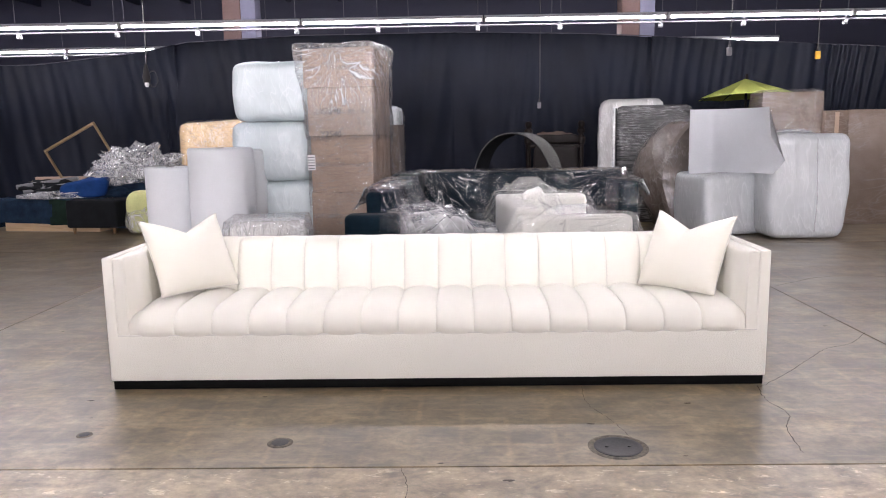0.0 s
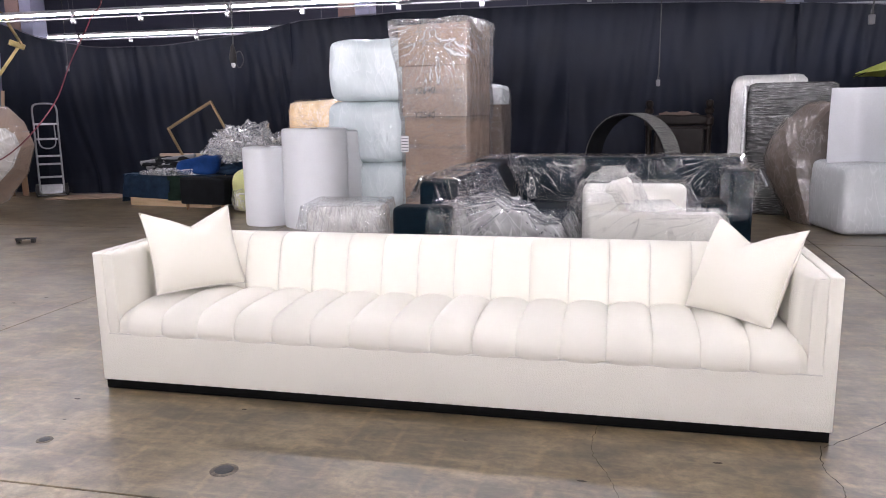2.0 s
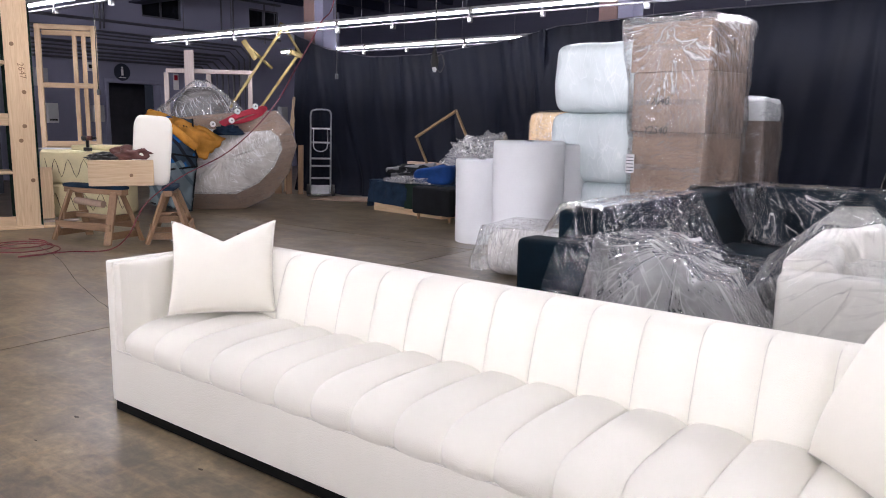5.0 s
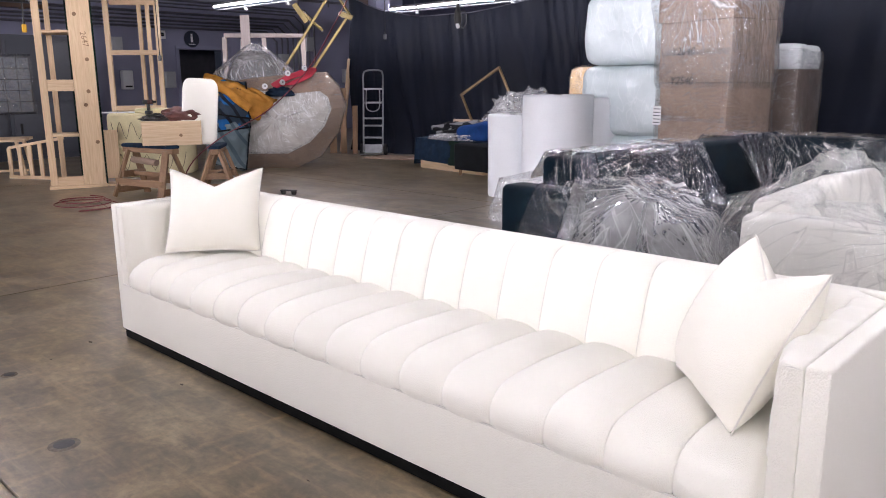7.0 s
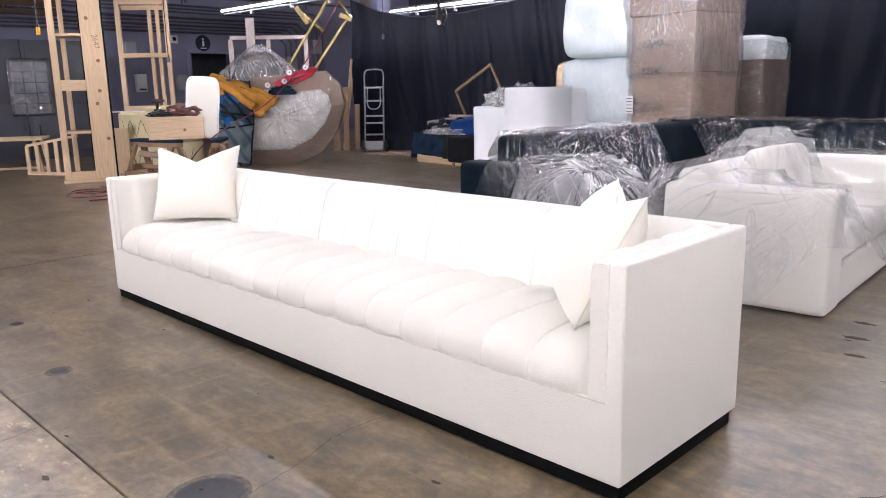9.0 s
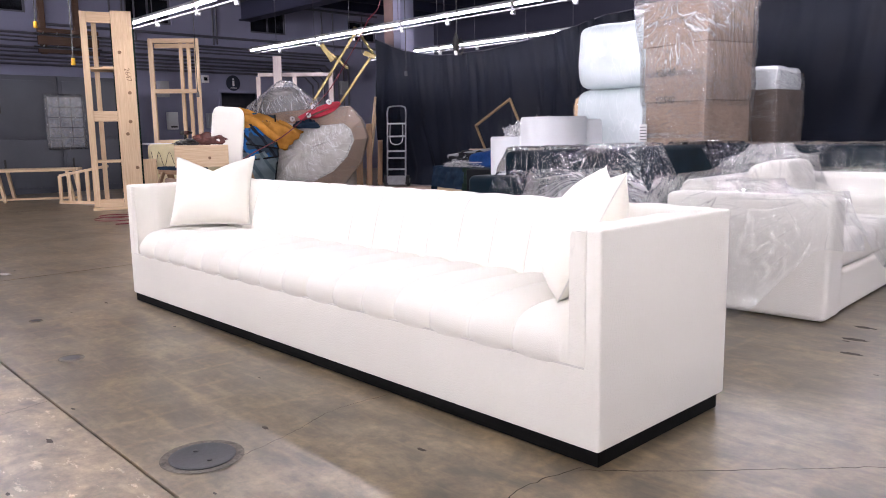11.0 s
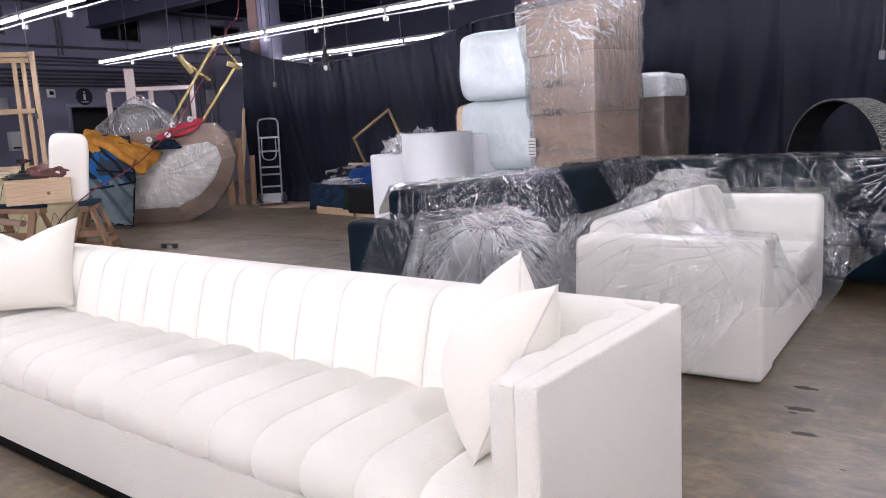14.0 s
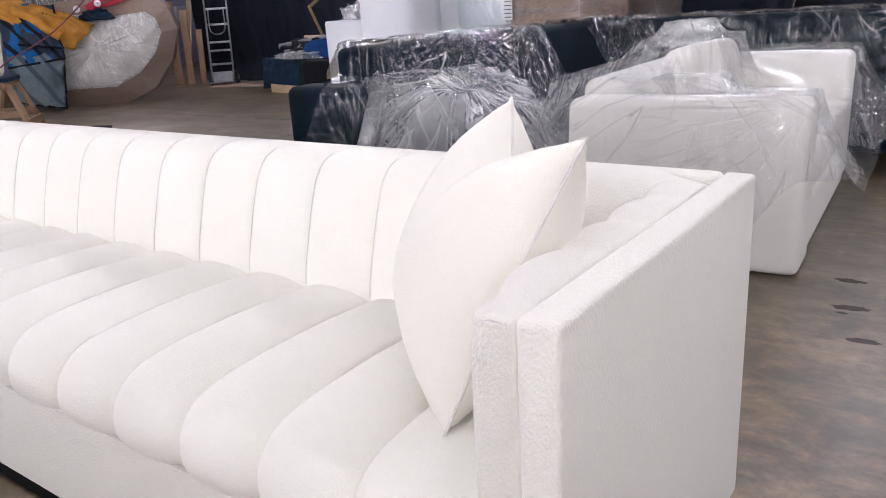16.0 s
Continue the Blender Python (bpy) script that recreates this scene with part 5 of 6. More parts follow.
loops = [[(r * math.cos(a), d, R + r * math.sin(a)) for r, d in ((R - 0.010, 0.004), (R - 0.010, D - 0.004), (R - 0.022, D - 0.004), (R - 0.022, 0.004))] for a in np.linspace(0, 2 * math.pi, 65)]
loft(loops, liner, cap=False)
bmesh.ops.remove_doubles(liner, verts=liner.verts, dist=0.0005)
part("inner_band", liner, "dark_cloth", ring, "black cloth inside", angle=60)
rim = pipe([(R * math.cos(a), 0.0, R + R * math.sin(a)) for a in np.linspace(0, 2 * math.pi, 65)], 0.004, 6)
part("welt", rim, "zebra", ring)
throne = thing("carved_armchair", pose(1.60, 12.35, 0, 0, 0, -8), "tall dark wooden armchair with turned posts and leather back", "armchair")
for x in (-0.42, 0.42):
    part("post", lathe([(0.035, 0), (0.035, 0.45), (0.045, 0.5), (0.035, 0.6), (0.045, 1.16), (0.065, 1.18), (0.068, 1.27), (0.05, 1.29), (0.03, 1.32), (0.064, 1.35), (0.066, 1.39), (0.034, 1.42), (0.05, 1.45), (0.056, 1.49), (0.04, 1.52), (0.0, 1.53)], 20), "dark_wood", throne, "turned post").location = (x, 0.25, 0)
    part("front_leg", lathe([(0.03, 0), (0.045, 0.2), (0.03, 0.3), (0.045, 0.55), (0.04, 0.62)], 16), "dark_wood", throne).location = (x, -0.3, 0)
    part("arm", box(x - 0.045, x + 0.045, -0.34, 0.26, 0.62, 0.67, 0.015, 3), "dark_wood", throne)
part("seat", box(-0.40, 0.40, -0.32, 0.26, 0.38, 0.50, 0.03, 3), "dark_leather", throne)
part("back_panel", soft_block(0.70, 0.17, 0.50, 7, 10, 0.012, 4, 2), "dark_leather", throne, "padded leather back").location = (0.02, 0.22, 0.64)
part("top_rail", soft_block(0.80, 0.13, 0.15, 5, 10, 0.012, 5, 6), "dark_leather", throne, "leather-covered top roll").location = (0, 0.24, 1.17)
part("back_rail", box(-0.40, 0.40, 0.21, 0.28, 1.10, 1.16, 0.015, 2), "dark_wood", throne)
part("back_rail", box(-0.40, 0.40, 0.22, 0.28, 0.53, 0.60, 0.015, 2), "dark_wood", throne)
crest = bmesh.new()
loft([[(x, y, 1.33 + 0.032 * math.cos(x * 4.6) + 0.010 * math.sin(x * 23) + 0.006 * math.sin(x * 61)) for x in np.linspace(-0.28, 0.28, 24)] + [(x, y, 1.31) for x in np.linspace(0.28, -0.28, 24)] for y in (0.23, 0.27)], crest)
part("crest", crest, "carton_old", throne, "worn carved crest", smooth=False)

# ---- wrapped furniture on the other side ----
single("wrapped_mattress", soft_block(1.02, 0.30, 1.86, 9, 12, 0.015, 3, 4), "mattress_film", pose(2.84, 12.55, 0, 0, 0, -6), "pale mattress on end, wrapped in clear film", "mattress", angle=100)
dark = thing("wrapped_cabinet", pose(3.00, 11.75, 0, 0, 0, -14), "cabinet bound in black stretch film with a grey side", "cabinet")
part("black_wrap", soft_block(1.08, 0.42, 1.73, 20, 12, 0.012, 4, 7), "black_film", dark, angle=100)
part("grey_side", box(-0.585, -0.545, -0.30, 0.26, 0.0, 1.70, 0.01, 2), "grey_film", dark, "grey padded side")


def bent_panel():
    """A bent slab: it swells towards its middle, then leans back to a narrow top, with flat facets."""
    loops = []
    for z, left, ridge, right in ((0.0, -0.10, 0.12, 0.44), (0.06, -0.14, 0.10, 0.45), (0.60, -0.41, -0.06, 0.45), (0.80, -0.43, -0.07, 0.45), (1.05, -0.36, 0.02, 0.45), (1.28, -0.20, 0.16, 0.44), (1.44, -0.02, 0.30, 0.43), (1.48, 0.06, 0.32, 0.41)):
        loops.append([(left, 0.30, z), (left + 0.03, 0.10, z), (left + 0.06, 0.02, z), (ridge - 0.02, -0.24, z), (ridge + 0.04, -0.265, z), (right - 0.05, -0.22, z), (right, -0.16, z), (right, 0.30, z)])
    bm = loft(loops)
    bmesh.ops.subdivide_edges(bm, edges=list(bm.edges), cuts=3, use_grid_fill=True)
    for v in bm.verts:
        v.co += 0.008 * noise.noise_vector(v.co * 7) * min(1.0, v.co.z * 8)
    return bm


single("wrapped_headboard", bent_panel(), "carton_dark", pose(2.98, 11.05, 0, 0, 0, -12), "bent brown furniture piece tightly wrapped in shiny film", "wrapped furniture", angle=25)
bundle(3.60, 10.50, 0.0, 0.96, 0.90, 0.80, 5, "short grey-white foam bundle in a clear bag", "foam_grey", 11)


def sheet_bm():
    """A stiff foam sheet, curled a little and with one torn corner."""
    top, bottom, nu = 0.84, 0.0, 20
    loops = []
    for k in range(nu + 1):
        u = k / nu
        x = -0.45 + 0.79 * u
        y = 0.10 * math.sin(u * 2.4) - 0.80 * max(0.0, u - 0.35) ** 1.6 / 0.5
        flare = 0.22 * max(0.0, u - 0.75) / 0.25
        loops.append([(x + flare * 0.2, y, bottom + 0.04 * u), (x + flare * 0.75, y - 0.03 * u, 0.2), (x, y + 0.02, 0.5), (x - 0.03 * (u - 0.3), y + 0.05, top),
                      (x - 0.03 * (u - 0.3), y + 0.075, top), (x, y + 0.045, 0.5), (x + flare * 0.75, y - 0.03 * u + 0.025, 0.2), (x + flare * 0.2, y + 0.025, bottom + 0.04 * u)])
    return loft(loops)


single("foam_sheet", sheet_bm(), "foam_sheet", pose(3.56, 10.28, 0.79, 0, 0, -4), "stiff pale grey foam sheet standing curled on a bundle", "foam sheet", angle=50)
big = thing("foam_bundle", pose(4.40, 10.10, 0), "large round pale foam roll bagged in clear plastic", "foam bundle", "bagged foam bundles")
part("wrapped_foam", soft_block(1.02, 0.96, 1.31, 9.0, 20, 0.03, 2.4, 6, lambda x, y, z: (x * (0.93 + 0.07 * min(1.0, z / 0.4)), y, z)), "foam_grey", big, angle=100)
part("bag_seam", pipe([(0.06, -0.505, 0.10), (0.07, -0.52, 0.5), (0.05, -0.515, 0.9), (0.06, -0.47, 1.24)], 0.008, 6, None, 5), "film_wad", big, "pinched plastic seam")
part("tied_bag_end", crumple(0.10, (2.6, 1.6, 0.5), 0.5, 3, 3, 3), "film_wad", big, "gathered plastic").location = (-0.1, 0, 1.28)
upper = thing("wrapped_carton", pose(4.80, 11.42, 0, 0, 0, -3), "tall brown carton bound in shiny film", "carton")
part("carton", box(-0.42, 0.42, -0.28, 0.28, 0.0, 1.87, 0.012, 2), "carton_wrapped", upper)
part("plastic_wrap", soft_block(0.89, 0.60, 1.91, 14, 14, 0.02, 4, 9), "film_stretch", upper, "creased clear stretch film", angle=120)
for k, (x0, x1, top, yy) in enumerate(((-0.32, 0.02, 1.60, 0.0), (0.03, 1.5, 1.61, 0.02))):
    c = thing("carton", pose(5.50, 11.30 + yy, 0, 0, 0, 3), "large brown cardboard carton under loose film", "carton", "cartons beside the curtain")
    part("carton_body", box(x0, x1, -0.25, 0.45, 0.0, top, 0.01, 2), "carton_wrapped", c)
    part("tape", box((x0 + x1) / 2 - 0.03, (x0 + x1) / 2 + 0.03, -0.2525, -0.2505, 0.3, top - 0.02), "carton", c, "brown paper tape")

# Lime umbrella leaning behind the cartons.
umb = thing("garden_umbrella", pose(4.55, 12.35, 0), "open lime-green canvas umbrella standing behind the cartons", "umbrella")
canopy = bmesh.new()
hub = Vector((0.0, 0.0, 2.13))
pts = []
for k in range(8):
    a = 2 * math.pi * k / 8 + 0.2
    pts.append(Vector((0.72 * math.cos(a), 0.62 * math.sin(a), 1.86 + 0.05 * math.cos(a + 1.0))))
for k in range(8):
    a, b = pts[k], pts[(k + 1) % 8]
    mid = (a + b) / 2 * 0.94 + Vector((0, 0, 0.115))
    for tri in ((hub, a, mid), (hub, mid, b)):
        canopy.faces.new([canopy.verts.new(p) for p in tri])
bmesh.ops.remove_doubles(canopy, verts=canopy.verts, dist=0.001)
bmesh.ops.solidify(canopy, geom=list(canopy.faces), thickness=0.006)
part("canopy", canopy, "lime_canvas", umb, smooth=False)
part("pole", pipe([(0.02, 0, 0.0), (0.02, 0, 2.2)], 0.02, 10), "dark_wood", umb)
part("base_plate", lathe([(0.25, 0.0), (0.25, 0.05), (0.06, 0.09), (0.04, 0.25)], 28), "iron", umb)
for p in pts:
    part("rib", pipe([hub - Vector((0, 0, 0.03)), p - Vector((0, 0, 0.02))], 0.008, 6), "black_plastic", umb)

# ---- the pile with the blanket ----
stand = thing("blanket_covered_crate", pose(-6.15, 11.75, 0, 0, 0, -8), "low wooden crate covered with navy and green blankets", "crate")
part("crate_body", box(-0.62, 0.95, -0.30, 0.42, 0.0, 0.46, 0.01, 2), "pine_flat", stand, "pale plywood crate")
part("navy_blanket", cloth((-0.72, -0.36, 0.14), (0.22, -0.36, 0.12), (-0.62, -0.34, 0.50), (0.22, -0.33, 0.50), 30, 12, 0.02, 0.03, 5, 1), "navy_cloth", stand)
part("green_blanket", cloth((0.18, -0.355, 0.10), (0.98, -0.36, 0.12), (0.18, -0.33, 0.50), (0.97, -0.33, 0.50), 24, 12, 0.02, 0.03, 5, 2), "green_cloth", stand)
part("blanket_top", cloth((-0.68, -0.36, 0.485), (0.99, -0.36, 0.49), (-0.66, 0.44, 0.49), (0.97, 0.44, 0.49), 36, 16, 0.01, 0.03, 4, 3), "navy_cloth", stand)
part("blanket_side", cloth((-0.70, 0.40, 0.03), (-0.73, -0.36, 0.06), (-0.64, 0.40, 0.50), (-0.66, -0.35, 0.50), 20, 12, 0.02, 0.03, 5, 4), "navy_cloth", stand)

hassock = thing("footstool", pose(-5.22, 11.30, 0, 0, 0, -6), "black upholstered footstool on short wooden legs", "footstool")
part("cushion_block", box(-0.38, 0.40, -0.27, 0.27, 0.09, 0.49, 0.035, 4), "dark_cloth", hassock)
for x in (-0.30, 0.32):
    for y in (-0.2, 0.2):
        part("leg", lathe([(0.018, 0.0), (0.026, 0.095)], 12), "old_pine", hassock).location = (x, y, 0)

single("dark_garment", crumple(0.26, (1.5, 0.8, 0.55), 0.55, 2.7, 17), "dark_cloth", pose(-5.85, 11.82, 0.50, 0, 0, 20), "black folded garment in the middle of the pile", "garment", angle=100)
single("blue_bag", soft_block(0.62, 0.30, 0.30, 6.0, 12, 0.06, 4, 4, lambda x, y, z: (x + 0.25 * z, y, z * (0.75 + 0.5 * (x + 0.3)))), "royal_cloth", pose(-5.55, 11.52, 0.50, 0, 0, 8), "royal blue fabric bag lying on the pile", "bag", angle=100)
for k, (dx, z, rz) in enumerate(((0.0, 0.55, 4), (0.05, 0.63, -3), (-0.05, 0.70, 9))):
    single("cardboard_tube", pipe([(-0.45, 0, 0), (0.45, 0, 0.02)], 0.038, 14), "grey_tube", pose(-6.15 + dx, 11.60 + 0.07 * k, z, 0, -6, rz), "grey tube lying on the blanket pile", "tube", "tubes on the pile")
single("dark_garment", crumple(0.28, (1.2, 0.8, 0.5), 0.5, 2.5, 7), "dark_cloth", pose(-6.28, 11.85, 0.50), "black crumpled garment on the pile", "garment", angle=100)
single("dark_garment", crumple(0.22, (1.6, 0.8, 0.4), 0.5, 2.5, 8), "navy_cloth", pose(-5.30, 11.72, 0.50), "navy crumpled cloth on the pile", "garment", angle=100)
single("plastic_scrap", crumple(0.2, (1.8, 0.7, 0.3), 0.6, 3, 9), "film_wad", pose(-5.95, 11.40, 0.50), "small crumpled clear plastic scraps", "plastic scraps", angle=100)
single("plastic_wad", crumple(0.38, (1.3, 0.8, 0.8), 0.75, 3.2, 3, 5), "film_wad", pose(-4.86, 11.85, 0.70), "large crumpled ball of clear plastic sheet", "plastic wad", angle=100)
single("plastic_wad", crumple(0.22, (1.1, 0.8, 0.8), 0.55, 2.6, 13), "film_wad", pose(-5.20, 11.75, 0.66), "crumpled clear plastic sheet", "plastic wad", angle=100)
single("storage_bin", box(-0.45, 0.45, -0.25, 0.25, 0.0, 0.72, 0.03, 3), "navy_cloth", pose(-4.75, 11.95, 0), "dark cloth-covered bin under the plastic", "bin")
lime = thing("bagged_foam_block", pose(-4.42, 11.10, 0, 0, 0, 12), "yellow-green foam block in a clear bag", "foam block")
part("foam_block", soft_block(0.55, 0.42, 0.62, 4, 10, 0.03, 3, 3), "lime_foam", lime)
part("plastic_bag", soft_block(0.60, 0.46, 0.40, 4, 12, 0.06, 5, 5), "film_wad", lime, "clear bag", angle=120)

frame_m = pose(-5.80, 12.10, 1.04, 0, -28, 0)
pic = thing("empty_picture_frame", frame_m, "empty gilt wooden frame leaning on the curtain", "frame")
for a, b in (((-0.45, 0, 0.40), (0.45, 0, 0.40)), ((-0.45, 0, -0.40), (0.45, 0, -0.40))):
    part("rail", stick(a, b, 0.03, 0.045, 0.006), "gilt", pic)
for x in (-0.45, 0.45):
    part("stile", stick((x, 0.002, -0.42), (x, 0.002, 0.42), 0.03, 0.045, 0.006), "gilt", pic)
head = thing("wooden_frame", pose(-6.32, 12.15, 0.0, 0, 0, 0), "pale upholstered wooden panel standing behind the pile", "frame")
part("panel", box(-0.30, 0.85, 0.0, 0.05, 0.0, 0.78, 0.01, 2), "carton", head)
part("border", box(-0.36, -0.28, -0.02, 0.06, 0.0, 0.72, 0.012, 2), "pine", head)

# ---- hand truck by the curtain ----
truck = thing("hand_truck", pose(-8.98, 12.42, 0, -7, 0, 38), "silver aluminium hand truck standing by the curtain", "hand truck")
for x in (-0.19, 0.19):
    part("rail", pipe([(x, 0.0, 0.08), (x, 0.0, 1.32)], 0.016, 10), "steel", truck)
part("handle", pipe([(-0.19, 0, 1.30), (-0.19, 0, 1.55), (-0.12, 0, 1.63), (0.12, 0, 1.63), (0.19, 0, 1.55), (0.19, 0, 1.30)], 0.016, 10, None, 5), "steel", truck)
for z in (0.35, 0.58, 0.72, 1.02, 1.28):
    part("crossbar", stick((-0.19, 0, z), (0.19, 0, z), 0.02, 0.035, 0.004), "steel", truck)
part("inner_loop", pipe([(-0.13, -0.02, 1.26), (-0.13, -0.03, 0.95), (-0.06, -0.03, 0.86), (0.06, -0.03, 0.86), (0.13, -0.03, 0.95), (0.13, -0.02, 1.26)], 0.012, 8, None, 5), "steel", truck)
part("toe_plate", box(-0.22, 0.22, -0.26, 0.02, 0.015, 0.03, 0.004, 1), "steel", truck)
part("kick_panel", box(-0.17, 0.17, -0.012, 0.012, 0.05, 0.22, 0.004, 1), "steel", truck)
for x in (-0.23, 0.23):
    wheel = part("wheel", loft([[(x + dx, 0.06 + r * math.cos(a), 0.12 + r * math.sin(a)) for a in np.linspace(0, 2 * math.pi, 24, endpoint=False)] for dx, r in ((-0.03, 0.08), (-0.025, 0.115), (0.025, 0.115), (0.03, 0.08))]), "rubber", truck, "black rubber wheel")
    part("hub", loft([[(x + dx, 0.06 + 0.05 * math.cos(a), 0.12 + 0.05 * math.sin(a)) for a in np.linspace(0, 2 * math.pi, 16, endpoint=False)] for dx in (-0.034, 0.034)]), "steel", wheel)
flat = single("cardboard_sheet", soft_block(1.25, 0.7, 0.012, 8, 6), "carton", pose(-8.3, 12.45, 0, 0, 0, 20), "flat brown cardboard sheet on the floor", "cardboard")
for k, (x, rz, h, w) in enumerate(((-9.98, 10, 1.45, 0.14), (-9.80, 6, 1.30, 0.12), (-9.60, 0, 0.95, 0.10), (-10.2, 4, 1.9, 0.05), (-10.32, -4, 1.85, 0.05))):
    single("plank", box(-w / 2, w / 2, -0.02, 0.02, 0, h, 0.003, 1), "old_pine" if k < 3 else "pine", pose(x, 12.25 + 0.12 * k, 0, -8, 6 if k > 2 else 0, 40 + rz), "wooden plank leaning upright by the curtain", "plank", "leaning planks")

# ---- round wrapped piece with blankets ----
DISC = frame_at(-8.47, 9.97, 51)
disc_thing = thing("wrapped_round_sofa", DISC, "large round sofa back on edge, in cardboard and clear film", "wrapped furniture")
OUTER = [(-0.70, 0.0), (0.22, 0.0), (0.62, 0.19), (0.92, 0.58), (1.05, 1.0), (0.95, 1.32), (0.75, 1.55), (0.25, 1.53), (-0.35, 1.48), (-0.95, 1.40), (-1.15, 1.0), (-1.12, 0.45), (-0.95, 0.15)]
INNER = [(-0.60, 0.26), (0.10, 0.25), (0.46, 0.43), (0.70, 0.68), (0.83, 0.97), (0.78, 1.16), (0.65, 1.26), (0.20, 1.22), (-0.35, 1.28), (-0.85, 1.22), (-0.98, 0.95), (-0.95, 0.55), (-0.82, 0.33)]


def polygon(pts, y, grow=0.0):
    return [(x + grow * (x / 1.1), y, max(0.0, z + grow * (z - 0.8))) for x, z in pts]


part("cardboard_edge", loft([polygon(INNER, -0.07), polygon(OUTER, 0.09), polygon(OUTER, 0.28, 0.03), polygon(OUTER, 0.52, 0.03)]), "carton", disc_thing, "folded cardboard edge", smooth=False)
part("film_cover", loft([polygon(INNER, -0.095, -0.06), polygon(INNER, -0.085, 0.01), polygon(OUTER, 0.075, 0.012), polygon(OUTER, 0.28, 0.045)], cap=False), "film_stretch", disc_thing, "clear film taped over the cardboard", smooth=False)
face = bmesh.new()
rim_pts = []
for (xa, za), (xb, zb) in zip(INNER, INNER[1:] + INNER[:1]):
    rim_pts += [(xa + (xb - xa) * k / 10, za + (zb - za) * k / 10) for k in range(10)]
loops = []
for f in (1.0, 0.985, 0.95, 0.9, 0.83, 0.75, 0.66, 0.56, 0.45, 0.33, 0.2, 0.08):
    ring = []
    for x, z in rim_pts:
        a = math.atan2(z - 0.95, x + 0.15)
        fold = max(0.0, 1 - 2.4 * abs(noise.noise(Vector((a * 4.2, f * 1.3, 2.0))))) ** 2 + 0.6 * max(0.0, 1 - 2.4 * abs(noise.noise(Vector((a * 9.0, f * 2.5, 6.0))))) ** 2
        y = -0.072 - 0.10 * (1 - f * f) - 0.024 * fold * min(1.0, 8 * (1 - f)) + 0.02 * noise.noise(Vector((x * 4, z * 4, 3))) * (1 - f)
        ring.append((-0.1 + (x + 0.1) * f, y, 0.80 + (z - 0.80) * f))
    loops.append(ring)
loft(loops, face)
part("wrapped_face", face, "white_film", disc_thing, "white padding under clear film", angle=70)

for k, (seed, label, tint, c) in enumerate(((2, "blue and dark quilted moving blanket draped over the round sofa", "blue_quilt", ((-1.18, -0.42, 0.62), (-0.46, -0.42, 0.70), (-1.24, -0.16, 1.44), (-0.52, -0.16, 1.42))),
                                            (9, "dark blue quilted moving blanket folded over the pile", "blue_quilt", ((-0.98, -0.46, 0.92), (-0.44, -0.47, 0.84), (-1.02, -0.30, 1.34), (-0.60, -0.30, 1.30))),
                                            (5, "grey-blue quilted moving blanket hanging to the floor", "grey_quilt", ((-1.14, -0.44, 0.16), (-0.56, -0.44, 0.03), (-1.20, -0.38, 0.80), (-0.47, -0.38, 0.74))))):
    blanket = thing("moving_blanket", DISC, label, "blanket", "moving blankets")
    part("quilted_cloth", cloth(*c, 30, 26, 0.08, 0.06, 3.0, seed, 0.02, 0.08), tint, blanket, angle=100)
    low_l, low_r, up_l, up_r = (Vector(p) for p in c)
    hem = [low_l.lerp(low_r, u) + Vector((0, -0.012 - 0.032 * 4 * u * (1 - u) - 0.02 * noise.noise(Vector((u * 4, seed, 0))), 0.008)) for u in np.linspace(0, 1, 12)]
    part("binding", pipe(hem, 0.014, 8), "dark_cloth", blanket, "dark sewn binding")
    part("binding", pipe([low_r.lerp(up_r, u) + Vector((0.004, -0.012, 0)) for u in np.linspace(0, 1, 8)], 0.014, 8), "dark_cloth", blanket, "dark sewn binding")
jacket = thing("mustard_jacket", DISC, "mustard-yellow padded jacket thrown over the blankets", "jacket")
part("shell", cloth((-1.27, -0.34, 1.33), (-0.34, -0.40, 0.83), (-1.14, -0.06, 1.56), (-0.03, -0.22, 1.13), 46, 24, 0.13, 0.065, 2.2, 7, 0.05, 0.07, (2.2, 0.8)), "mustard_cloth", jacket, angle=100)
part("sleeve", pipe([(-0.98, -0.40, 1.36), (-0.78, -0.48, 1.28), (-0.60, -0.50, 1.12), (-0.44, -0.50, 1.00)], 0.062, 12, None, 6), "mustard_cloth", jacket)
part("collar", pipe([(-0.42, -0.40, 1.30), (-0.28, -0.44, 1.24), (-0.14, -0.42, 1.12)], 0.035, 10, None, 6), "mustard_cloth", jacket)
single("navy_garment", crumple(0.14, (1.3, 0.8, 0.6), 0.5, 2.5, 21), "navy_cloth", DISC @ pose(0.02, -0.16, 1.18), "dark blue crumpled garment on the pile", "garment", angle=100)
coil = thing("red_webbing_coil", DISC @ pose(0.24, -0.12, 1.42), "flat bundle of red webbing with white casters on the pile", "webbing")
for k in range(6):
    d = 0.012 * k
    part("loop", pipe([(-0.36 + d, -0.01 * k, -0.05 - d), (-0.05, -0.04 - 0.008 * k, 0.10 - d), (0.30 - d, -0.02, 0.20 - 1.4 * d), (0.33 - d, 0.01, 0.14 - d), (0.0, 0.0, 0.0 - 0.6 * d), (-0.33, 0.0, -0.12 + d)], 0.017, 8, None, 5), "red_cloth", coil)
for x, z in ((0.18, 0.20), (-0.18, -0.02), (-0.46, -0.08), (-0.09, 0.12)):
    caster = part("caster", lathe([(0.0, 0.0), (0.04, 0.0), (0.046, 0.01), (0.046, 0.022), (0.04, 0.03), (0.0, 0.03)], 18), "white_enamel", coil, "white round caster")
    caster.matrix_basis = pose(x, -0.10, z, 80, 0, 20)
    part("hub", lathe([(0.0, 0.03), (0.014, 0.03), (0.014, 0.037), (0.0, 0.037)], 10), "steel", caster)

